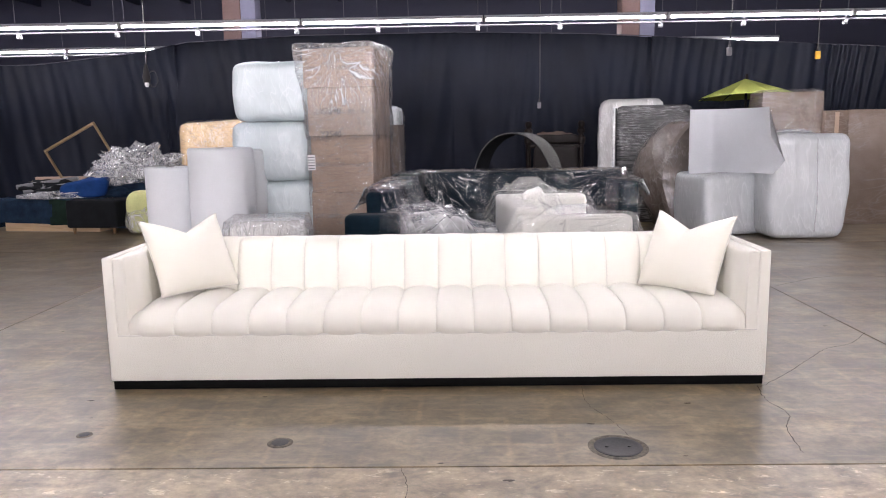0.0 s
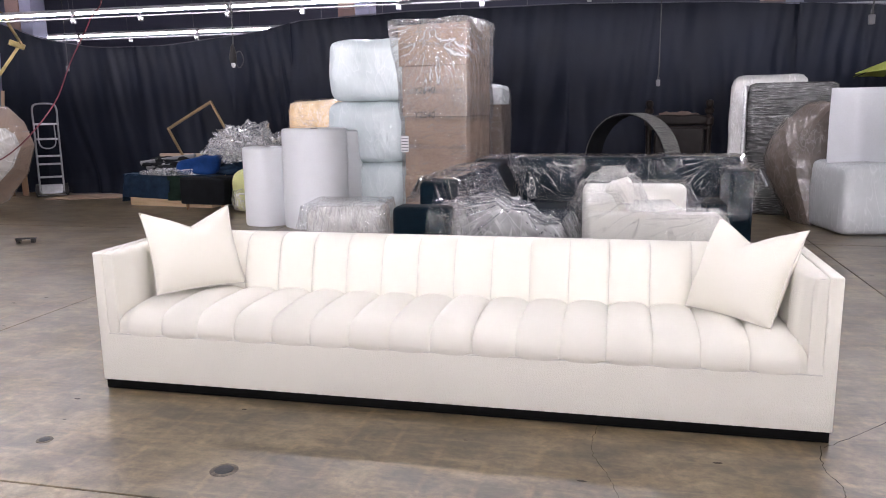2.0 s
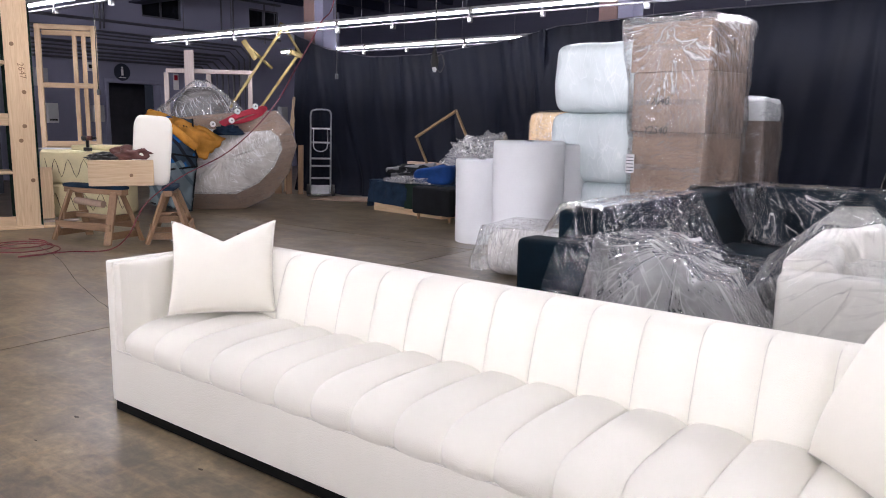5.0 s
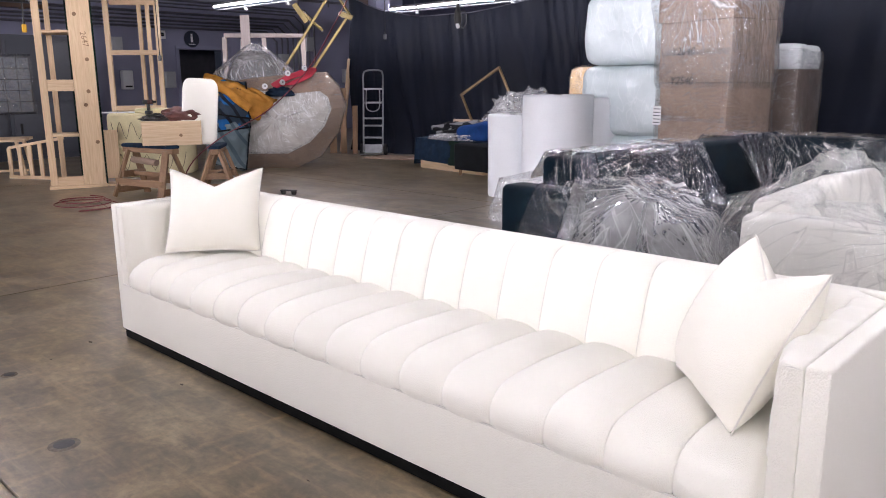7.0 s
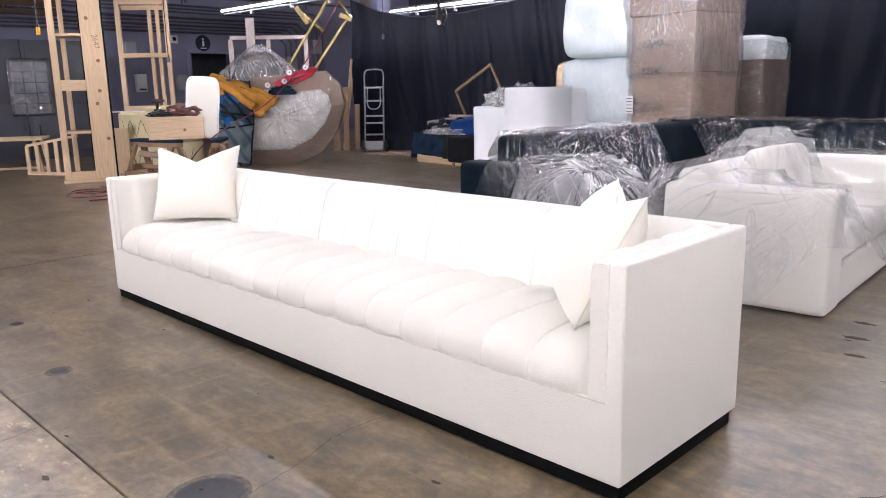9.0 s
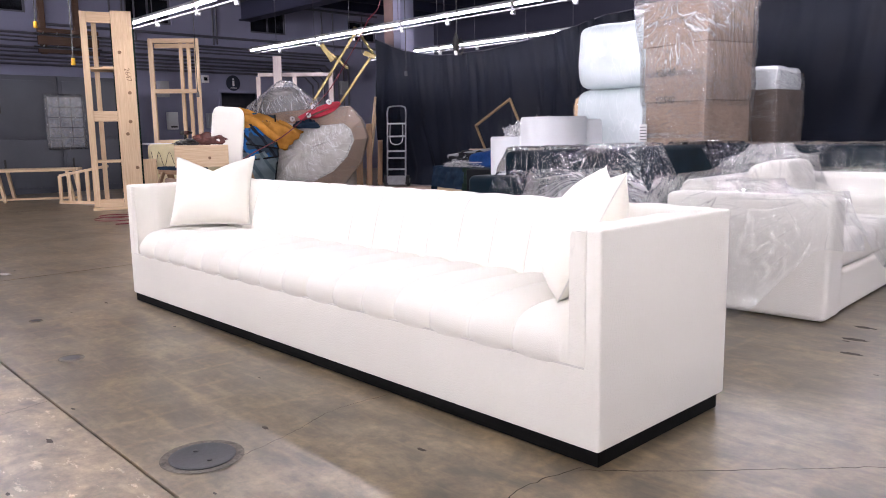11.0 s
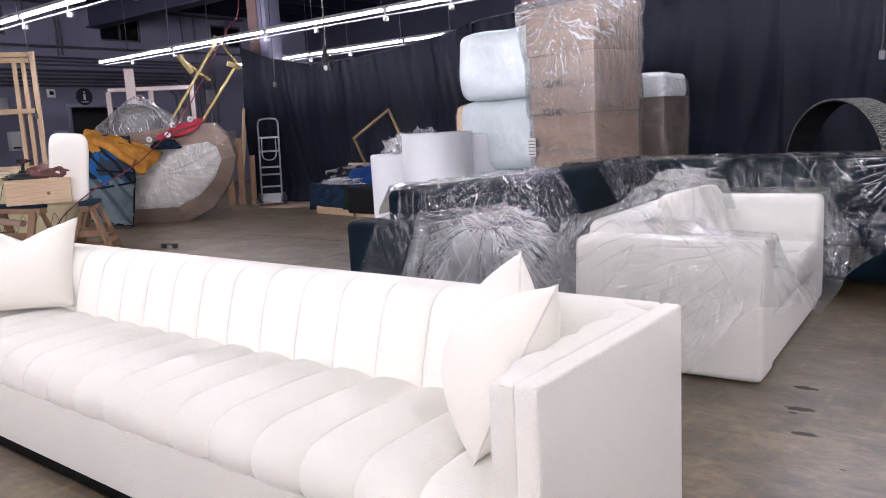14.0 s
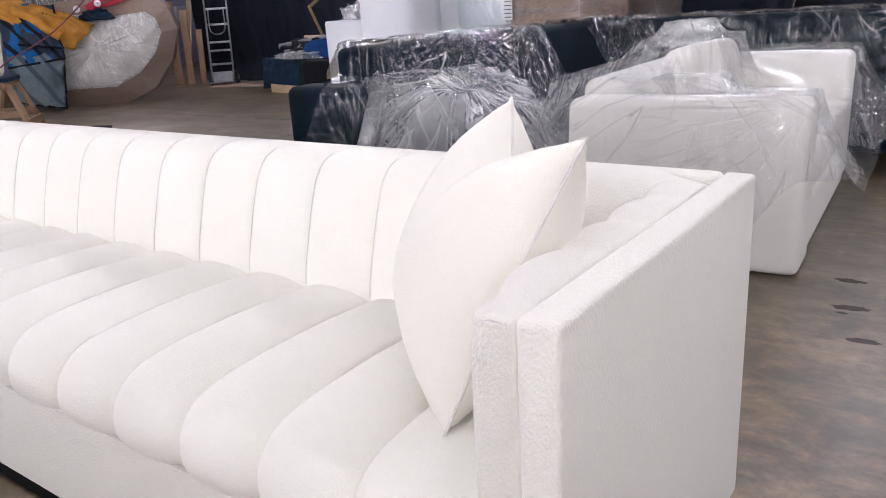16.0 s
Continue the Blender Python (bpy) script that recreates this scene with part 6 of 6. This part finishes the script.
cone = thing("wrapped_ottoman_stack", DISC @ pose(-0.40, 0.42, 0), "tall grey upholstered form under a clear plastic hood", "wrapped furniture")
part("padded_form", soft_block(1.0, 0.5, 1.93, 6, 12, 0.02, 2, 3, lambda x, y, z: (x * float(np.interp(z, [0, 1.5, 1.75, 1.93], [1.2, 0.95, 0.75, 0.45])), y, z)), "carton_grey", cone, angle=100)
part("plastic_hood", soft_block(1.20, 0.64, 2.03, 12, 18, 0.05, 3.4, 5, lambda x, y, z: (x * float(np.interp(z, [0, 1.40, 1.56, 1.80, 1.98, 2.03], [1.15, 1.15, 1.10, 0.66, 0.30, 0.16])), y * float(np.interp(z, [1.5, 2.0], [1.0, 0.5])), z)), "film_hood", cone, "clear plastic hood", angle=120)

legs = thing("brass_table_base", DISC @ pose(0, 0.62, 0), "upturned brass-coloured table base leaning in the pile", "table base")
for a, b in (((-0.75, 0.1, 0.45), (0.92, 0.1, 2.95)), ((-0.35, 0.45, 0.4), (1.18, 0.45, 2.55)), ((0.92, 0.1, 2.95), (1.20, 0.45, 2.55)), ((0.30, 0.1, 2.64), (0.72, 0.3, 2.28))):
    part("bar", stick(a, b, 0.028, 0.046, 0.005), "brass", legs)
for p, q in (((0.26, 0.1, 2.70), (0.46, 0.1, 2.40)), ((1.02, 0.45, 2.58), (1.24, 0.45, 2.50)), ((0.84, 0.1, 2.98), (1.0, 0.12, 2.90))):
    part("foot_plate", stick(p, q, 0.05, 0.09, 0.008), "brass", legs, "pale brass foot")

rack = thing("lumber_rack", DISC @ pose(0, 1.5, 0), "pale wooden frame with a tall board behind the pile", "rack")
part("tall_board", box(-0.74, -0.58, 0.0, 0.04, 0.0, 2.58, 0.004, 1), "pale_board", rack, "tall upright board")
for x in (-1.05, -0.35, 0.35):
    part("post", box(x - 0.04, x + 0.04, 0.1, 0.18, 0.0, 2.20, 0.004, 1), "pale_board", rack)
part("top_rail", box(-1.05, 0.40, 0.08, 0.20, 2.20, 2.27, 0.006, 1), "pale_board", rack, "pale rail")

# ---- timber frames, saw horses and workpieces ----
TOWER = frame_at(-8.80, 6.80, 70)
tower = thing("timber_frame", TOWER, "tall raw pine frame of studs, rungs and one broad board", "timber frame", "raw timber frames")
part("stud", box(-0.38, -0.29, -0.26, -0.22, 0.05, 2.87, 0.004, 1), "pine", tower)
part("stud", box(-0.24, -0.17, 0.22, 0.26, 0.05, 2.85, 0.004, 1), "pine", tower)
part("stud", box(0.12, 0.20, 0.24, 0.28, 0.05, 2.85, 0.004, 1), "pine", tower)
part("broad_board", box(0.03, 0.31, -0.27, -0.23, 0.0, 2.89, 0.005, 1), "pine", tower, "broad knotty pine board")
part("side_panel", box(0.315, 0.335, -0.26, 0.28, 0.03, 2.80, 0.004, 1), "green_cloth", tower, "dark green side panel")
for z in (0.09, 1.38, 2.79):
    part("rail", box(-0.29, 0.028, -0.258, -0.222, z - 0.075, z + 0.075, 0.004, 1), "pine_flat", tower)
    part("cross_piece", box(-0.28, 0.028, -0.218, 0.218, z - 0.02, z + 0.02, 0.004, 1), "pine_flat", tower)
for z in (0.72, 2.07):
    part("shelf", box(-0.288, 0.028, -0.30, 0.21, z - 0.018, z + 0.018, 0.004, 1), "pine_flat", tower)
    part("shelf_lip", box(-0.12, 0.02, -0.33, -0.302, z - 0.012, z + 0.022, 0.004, 1), "pine_flat", tower)
part("inner_panel", box(0.02, 0.11, 0.245, 0.262, 0.06, 2.80, 0.003, 1), "green_cloth", tower, "dark green back panel")
part("base_board", box(-0.40, 0.33, -0.28, 0.30, 0.0, 0.045, 0.005, 1), "pine_flat", tower)
part("toe_board", box(0.34, 0.92, -0.26, 0.06, 0.0, 0.03, 0.004, 1), "pine_flat", tower, "flat pine board on the floor")
part("toe_batten", box(0.36, 0.80, 0.07, 0.11, 0.0, 0.06, 0.004, 1), "pale_board", tower)
for x, z in ((0.12, 2.30), (0.22, 1.72), (0.15, 1.12), (0.25, 0.62), (0.20, 1.30)):
    part("knot", lathe([(0.026, 0), (0.02, 0.002), (0.0, 0.003)], 12), "old_pine", tower, "dark knot").matrix_basis = pose(x, -0.2705, z, 90, 0, 0)

lettering("2647", 0.10, pose(0.21, -0.2712, 1.98, 90, 0, 0) @ pose(0, 0, 0, 0, 0, -82), "old_pine", tower, "marking")

BACKF = frame_at(-11.15, 8.85, 52)
bframe = thing("timber_frame", BACKF, "open raw pine rectangle frame with a middle rail", "timber frame", "raw timber frames")
for x in (-0.42, 0.42):
    part("stud", box(x - 0.04, x + 0.04, -0.04, 0.04, 0.0, 2.90, 0.004, 1), "pine", bframe)
for x in (0.10, 0.24):
    part("stud", box(x - 0.03, x + 0.03, 0.10, 0.18, 0.95, 2.88, 0.004, 1), "pine", bframe)
for z in (0.98, 1.93, 2.86):
    part("rail", box(-0.38, 0.38, -0.04, 0.04, z - 0.04, z + 0.04, 0.004, 1), "pine_flat", bframe)
part("rear_rail", box(-0.38, 0.38, 0.10, 0.18, 2.74, 2.82, 0.004, 1), "pine_flat", bframe)
part("rear_rail", box(-0.38, 0.38, 0.05, 0.19, 0.90, 0.945, 0.004, 1), "pine_flat", bframe)

bench = thing("bench_frame", frame_at(-11.5, 6.3, 62), "long low raw pine bench frame on the concrete floor", "bench frame", "raw timber frames")
for y in (-0.28, 0.0, 0.28):
    part("top_board", box(-3.2, 0.75, y - 0.10, y + 0.10, 0.52, 0.56, 0.005, 1), "pine_flat", bench)
for x in (-3.0, -1.7, -0.45, 0.62):
    for y in (-0.3, 0.3):
        part("leg", stick((x + 0.08, y, 0.0), (x, y, 0.52), 0.09, 0.045, 0.004), "pine", bench)
part("stretcher", box(-3.1, 0.7, -0.02, 0.02, 0.02, 0.06, 0.004, 1), "pine_flat", bench)
slat = thing("slatted_frame", frame_at(-10.05, 6.72, 28), "short raw pine frame with upright slats", "slatted frame", "raw timber frames")
part("top_rail", stick((-0.55, 0, 0.46), (0.45, 0, 0.62), 0.05, 0.04), "pine_flat", slat)
part("bottom_rail", box(-0.58, 0.5, -0.03, 0.03, 0.0, 0.05, 0.004, 1), "pine_flat", slat)
for k in range(6):
    x = -0.52 + k * 0.19
    part("slat", box(x - 0.035, x + 0.035, -0.045, -0.02, 0.05, 0.45 + 0.16 * (x + 0.55), 0.004, 1), "pine", slat)
for k in range(5):
    s2 = thing("slatted_frame", frame_at(-9.45 + 0.03 * k, 7.36 + 0.05 * k, 60), "short raw pine slat standing on edge", "slat", "raw slats")
    part("slat", box(-0.04, 0.04, -0.02, 0.02, 0.0, 0.72, 0.004, 1), "pine", s2)

for k, (z0, z1, r) in enumerate(((0.0, 0.47, 0.66), (0.475, 0.95, 0.65))):
    drum = thing("foam_drum", pose(-9.58, 8.28, z0, 0, 0, 20 * k), "round yellow foam drum with marker lines, stacked", "foam drum", "foam drums")
    h = z1 - z0
    part("foam_body", lathe([(r * 0.94, 0.0), (r * 0.99, 0.03), (r, 0.10), (r, h - 0.1), (r * 0.99, h - 0.03), (r * 0.94, h), (0.1, h)], 48), "yellow_foam", drum)
    zig = []
    for i in range(15):
        a = -1.9 + i * 0.16
        zig.append(((r + 0.003) * math.cos(a), (r + 0.003) * math.sin(a), h * (0.22 if i % 2 else 0.75)))
    part("marker_line", pipe(zig, 0.004, 5, None, 3), "ink", drum, "drawn zigzag line")
single("foam_pad", box(-0.35, 0.35, -0.2, 0.2, 0, 0.07, 0.02, 2), "yellow_foam", pose(-9.35, 8.35, 0.95, 0, 0, 40), "flat yellow foam offcut", "foam pad")
single("white_board", box(-0.5, 0.5, -0.15, 0.15, 0, 0.015, 0.003, 1), "sign_white", pose(-9.80, 8.10, 0.95, 0, 0, 60), "thin white board lying on the foam drum", "board")


def saw_horse(m, span, label):
    h = thing("saw_horse", m, label, "saw horse", "saw horses")
    part("beam", box(-span / 2, span / 2, -0.05, 0.05, 0.55, 0.63, 0.006, 1), "old_pine_flat", h)
    part("padding", soft_block(span + 0.04, 0.15, 0.05, 6, 8, 0.008, 6, 2), "navy_cloth", h, "navy cloth padding").location = (0, 0, 0.61)
    for x in (-span / 2 + 0.12, span / 2 - 0.12):
        s = 1 if x > 0 else -1
        for y in (-1, 1):
            part("leg", stick((x + s * 0.08, y * 0.25, 0.0), (x, y * 0.05, 0.58), 0.085, 0.04, 0.004), "old_pine", h)
        part("brace", box(x - 0.02, x + 0.02, -0.17, 0.17, 0.24, 0.32, 0.004, 1), "old_pine_flat", h)
    for x in (-span / 2 + 0.08, span / 2 - 0.08):
        part("foot_board", box(x - 0.018, x + 0.018, -0.24, 0.24, 0.05, 0.13, 0.004, 1), "old_pine_flat", h)
    for y in (-0.215, 0.195):
        part("side_board", box(-span / 2 + 0.03, span / 2 - 0.03, y, y + 0.02, 0.15, 0.235, 0.004, 1), "old_pine_flat", h)
    part("stretcher", box(-span / 2 + 0.14, span / 2 - 0.14, -0.02, 0.02, 0.26, 0.31, 0.004, 1), "old_pine_flat", h)
    return h


saw_horse(frame_at(-7.02, 6.98, 12), 0.95, "worn brown wooden saw horse padded with navy cloth")
single("cardboard_tube", pipe([(-0.22, 0, 0), (0.22, 0, 0)], 0.04, 14), "carton", frame_at(-7.02, 6.98, 12) @ pose(0.05, -0.13, 0.46, 0, 3, 0), "brown cardboard tube tucked under the saw horse", "tube")
saw_horse(frame_at(-6.36, 7.54, 140), 0.62, "worn wooden saw horse carrying a padded back")
crate = thing("pine_box", pose(-6.78, 7.10, 0.66, 0, 0, 57), "new pine box resting on two saw horses", "wooden box")
part("box_body", box(-0.27, 0.42, -0.20, 0.24, 0.0, 0.29, 0.006, 1), "pine_flat", crate)
part("knot", lathe([(0.02, 0), (0.012, 0.002), (0, 0.003)], 12), "old_pine", crate).matrix_basis = pose(0.18, -0.2005, 0.12, 90, 0, 0)
lettering("2649", 0.10, pose(-0.2715, 0.0, 0.16, 90, 0, -90), "ink", crate, "marking", 0.2)
back_bm = soft_block(0.42, 0.16, 0.80, 7, 12, 0.012, 3, 2, lambda x, y, z: (x * float(np.interp(z, [0, 0.7, 0.8], [1.0, 1.0, 0.93])), y + 0.05 * z, z))
single("padded_seat_back", back_bm, "white_weave", pose(-6.49, 7.37, 0.66, -6, 4, 57), "white padded chair back standing on a saw horse", "chair back", angle=100)
single("leather_pouch", crumple(0.14, (1.5, 0.9, 0.7), 0.4, 2.5, 31), "leather", pose(-6.66, 7.24, 0.95, 0, 0, 57), "brown leather tool pouch on the pine box", "tool pouch", angle=100)
single("work_gloves", crumple(0.12, (1.6, 0.9, 0.4), 0.5, 3, 33), "black_plastic", pose(-6.82, 7.05, 0.95, 0, 0, 57), "crumpled black belt and gloves on the box", "gloves", angle=100)
drill = thing("power_drill", pose(-9.02, 7.98, 0.95, 0, 0, 30), "black and brown cordless drill standing on the foam drum", "drill")
part("battery", box(-0.05, 0.05, -0.035, 0.035, 0.0, 0.05, 0.008, 2), "black_plastic", drill)
part("grip", box(-0.02, 0.02, -0.02, 0.02, 0.05, 0.16, 0.008, 2), "black_plastic", drill)
part("motor", box(-0.08, 0.07, -0.03, 0.03, 0.15, 0.21, 0.015, 3), "black_plastic", drill)
part("gear_case", box(0.0, 0.075, -0.033, 0.033, 0.148, 0.213, 0.015, 3), "leather", drill, "brown gear case")
part("chuck", pipe([(0.07, 0, 0.18), (0.13, 0, 0.18)], 0.018, 10), "black_plastic", drill)
tin = single("caster_bag", crumple(0.10, (1.5, 0.8, 0.7), 0.4, 3, 37), "film_wad", pose(-6.18, 7.52, 0.0), "small clear bag of parts under the saw horse", "bag", angle=100)
toy = thing("caster_pair", pose(-5.85, 8.2, 0, 0, 0, 20), "small dark caster wheels lying on the floor", "casters")
part("plate", box(-0.11, 0.11, -0.03, 0.03, 0.045, 0.06, 0.003, 1), "iron", toy)
for x in (-0.08, 0.08):
    part("caster", loft([[(x + dx, 0.03 * math.cos(a), 0.03 + 0.03 * math.sin(a)) for a in np.linspace(0, 2 * math.pi, 16, endpoint=False)] for dx in (-0.02, 0.02)]), "rubber", toy)

# ---- red air hose ----
hose = [(-5.15, 9.05, 4.9), (-5.15, 9.05, 2.98), (-5.20, 8.84, 2.54), (-5.32, 8.58, 2.04), (-5.25, 8.15, 1.56), (-5.38, 7.65, 1.09), (-5.72, 7.25, 0.80), (-6.05, 7.02, 0.50), (-6.15, 6.85, 0.15), (-6.22, 6.65, 0.012), (-6.42, 6.32, 0.012)]
for k in range(26):
    a = -0.6 + k * 0.62
    hose.append((-6.85 + (0.42 - 0.006 * k) * math.cos(a), 6.05 + (0.36 - 0.006 * k) * math.sin(a), 0.010 + 0.0035 * k))
single("air_hose", pipe(hose, 0.0068, 8, None, 6), "red_hose", Matrix(), "dark red air hose hung from the roof, coiled on the floor", "hose")

# ---- wall fittings ----
for k in range(6):
    y0 = 1.2 + k * 1.25
    cab = thing("switch_cabinet", pose(-13.95, y0, 0), "grey steel electrical cabinet against the wall", "cabinet", "switch cabinets")
    part("cabinet_body", box(-0.5, 0.5, 0.0, 1.24, 0.0, 2.30, 0.01, 2), "panel_grey", cab)
    for z0, z1 in ((0.12, 1.05), (1.10, 2.2)):
        d = part("door", box(0.502, 0.525, 0.06, 1.18, z0, z1, 0.006, 2), "panel_grey", cab)
        part("handle", box(0.525, 0.55, 0.15, 0.19, (z0 + z1) / 2 - 0.1, (z0 + z1) / 2 + 0.1, 0.006, 1), "black_plastic", d)
chart = thing("notice_sheet", pose(-13.40, 7.18, 0.0), "large sheets of paper under clear plastic on the cabinet", "notice")
part("backing", box(0.0, 0.006, 0.0, 0.70, 0.88, 1.93, 0.002, 1), "panel_grey", chart)
for j in range(3):
    for k in range(5):
        part("sheet", box(0.007, 0.010, 0.03 + 0.22 * j, 0.03 + 0.22 * j + 0.205, 0.90 + 0.2 * k, 0.90 + 0.2 * k + 0.185), "paper", chart)
part("cover", cloth((0.016, -0.03, 0.86), (0.016, 0.73, 0.86), (0.018, -0.03, 1.95), (0.018, 0.73, 1.95), 14, 20, 0.003, 0.01, 5, 2, 0.002), "film_clear", chart, "clear plastic cover", angle=120)
sign = thing("round_sign", pose(XL + 0.012, 12.92, 2.52), "round navy restroom sign with a white symbol", "sign")
part("disc", loft([[(dx, 0.21 * math.cos(a), 0.21 * math.sin(a)) for a in np.linspace(0, 2 * math.pi, 40, endpoint=False)] for dx in (0.0, 0.02)]), "sign_navy", sign)
part("symbol", box(0.021, 0.025, -0.03, 0.03, -0.08, 0.07, 0.001, 1), "sign_white", sign)
part("symbol", box(0.021, 0.025, -0.025, 0.025, 0.085, 0.13, 0.001, 1), "sign_white", sign)
part("caption", box(0.021, 0.025, -0.09, 0.09, -0.14, -0.12), "sign_white", sign)
notice = thing("small_sign", pose(XL + 0.012, 14.35, 2.15), "small white notice with a dark red bar", "sign")
part("plate", box(0.0, 0.01, 0.0, 0.16, 0.0, 0.42, 0.003, 1), "sign_white", notice)
part("bar", box(0.011, 0.013, 0.03, 0.13, 0.25, 0.38), "red_cloth", notice)
for k, (y, z) in enumerate(((10.9, 2.3), (12.2, 1.5), (15.7, 2.0), (16.6, 2.5), (18.0, 1.6), (17.2, 1.3))):
    jb = thing("junction_box", pose(XL + 0.01, y, z), "grey steel junction box on the wall", "junction box", "junction boxes")
    part("box_body", box(0, 0.14, -0.14, 0.14, -0.2, 0.2, 0.008, 2), "grey_enamel", jb)
    part("lid", box(0.141, 0.155, -0.12, 0.12, -0.18, 0.18, 0.004, 1), "grey_enamel", jb)


shelf = thing("wall_bracket", pose(XL, 8.5, 0), "old red-brown timber bracket with iron pegs high on the wall", "wall bracket")
for y in (-0.36, 0.40):
    part("upright", box(0.03, 0.12, y - 0.07, y + 0.07, 3.02, TOP - 0.32, 0.006, 1), "brown_timber", shelf)
for z0, z1 in ((3.04, 3.13), (3.22, 3.42), (3.50, 3.60)):
    part("board", box(0.122, 0.17, -0.50, 0.86, z0, z1, 0.006, 1), "brown_timber", shelf)
for z in (3.17, 3.46):
    part("peg_rail", pipe([(0.20, -0.60, z), (0.20, 0.90, z)], 0.018, 8), "iron", shelf, "dark iron rail")
    for y in (-0.4, -0.1, 0.2, 0.5):
        part("peg", pipe([(0.17, y, z), (0.27, y, z + 0.03)], 0.014, 8), "grey_enamel", shelf)
panel = thing("wall_controller", pose(XL + 0.012, 12.1, 2.60), "small white wall controller with a dark window", "controller")
part("case", box(0.0, 0.05, -0.10, 0.10, -0.10, 0.10, 0.01, 2), "sign_white", panel)
part("display", box(0.051, 0.055, -0.05, 0.05, -0.04, 0.05, 0.002, 1), "dark_glass", panel)
unit = thing("paper_dispenser", pose(XL + 0.012, 11.09, 1.27), "tall white enamel dispenser on the wall", "dispenser")
part("case", box(0.0, 0.16, -0.13, 0.13, 0.0, 0.45, 0.02, 3), "white_enamel", unit)
part("slot", box(0.161, 0.164, -0.09, 0.09, 0.05, 0.09, 0.001, 1), "black_plastic", unit)


# ---- hanging cords ----
def cord(x, y, z, kind, label):
    c = thing("hanging_" + kind, pose(x, y, z), label, "hanging cord", "hanging cords")
    sway = 0.015 * math.sin(x * 7)
    part("cable", pipe([(0, 0, 0.06), (sway, 0, 0.6), (0, 0, TOP - z + 0.003)], 0.007, 6, None, 6), "black_plastic", c)
    if kind == "lamp":
        part("socket", lathe([(0.0, 0.0), (0.034, 0.0), (0.042, 0.06), (0.03, 0.13), (0.012, 0.2)], 14), "rubber", c)
        part("bulb", lathe([(0.0, -0.05), (0.016, -0.045), (0.024, -0.02), (0.024, 0.0)], 14), "sign_white", c, "unlit white bulb")
        part("loose_loop", pipe([(0.02, 0, 0.1), (0.09, 0, 0.12), (0.12, 0, 0.02), (0.07, 0, -0.05), (0.02, 0, 0.0)], 0.006, 6, None, 6), "black_plastic", c)
    else:
        part("connector", box(-0.026, 0.026, -0.02, 0.02, -0.01, 0.075, 0.008, 2), "yellow_plastic" if kind == "plug" else "box_grey", c)
        part("collar", lathe([(0.014, 0.07), (0.012, 0.10), (0.007, 0.13)], 12), "black_plastic", c)
    return c


cord(-3.32, 8.63, 1.98, "lamp", "hanging black lamp socket with a coiled cord")
cord(-8.0, 11.9, 2.14, "outlet", "thin hanging cord with a small grey outlet")
cord(-6.9, 5.64, 1.95, "plug", "yellow power connector hanging from the roof")
cord(-8.0, 5.57, 2.50, "plug", "yellow power connector hanging from the roof")
cord(4.06, 8.9, 2.14, "plug", "yellow power connector hanging from the roof")
cord(2.95, 8.51, 2.16, "outlet", "thin hanging cord with a grey outlet box")
cord(1.28, 11.6, 1.72, "outlet", "thin hanging cord with a small outlet")
cord(-9.95, 8.70, 1.77, "outlet", "hanging grey cord with an outlet box")
cord(-2.70, 4.62, 2.21, "outlet", "thin hanging cord with a pale outlet box")
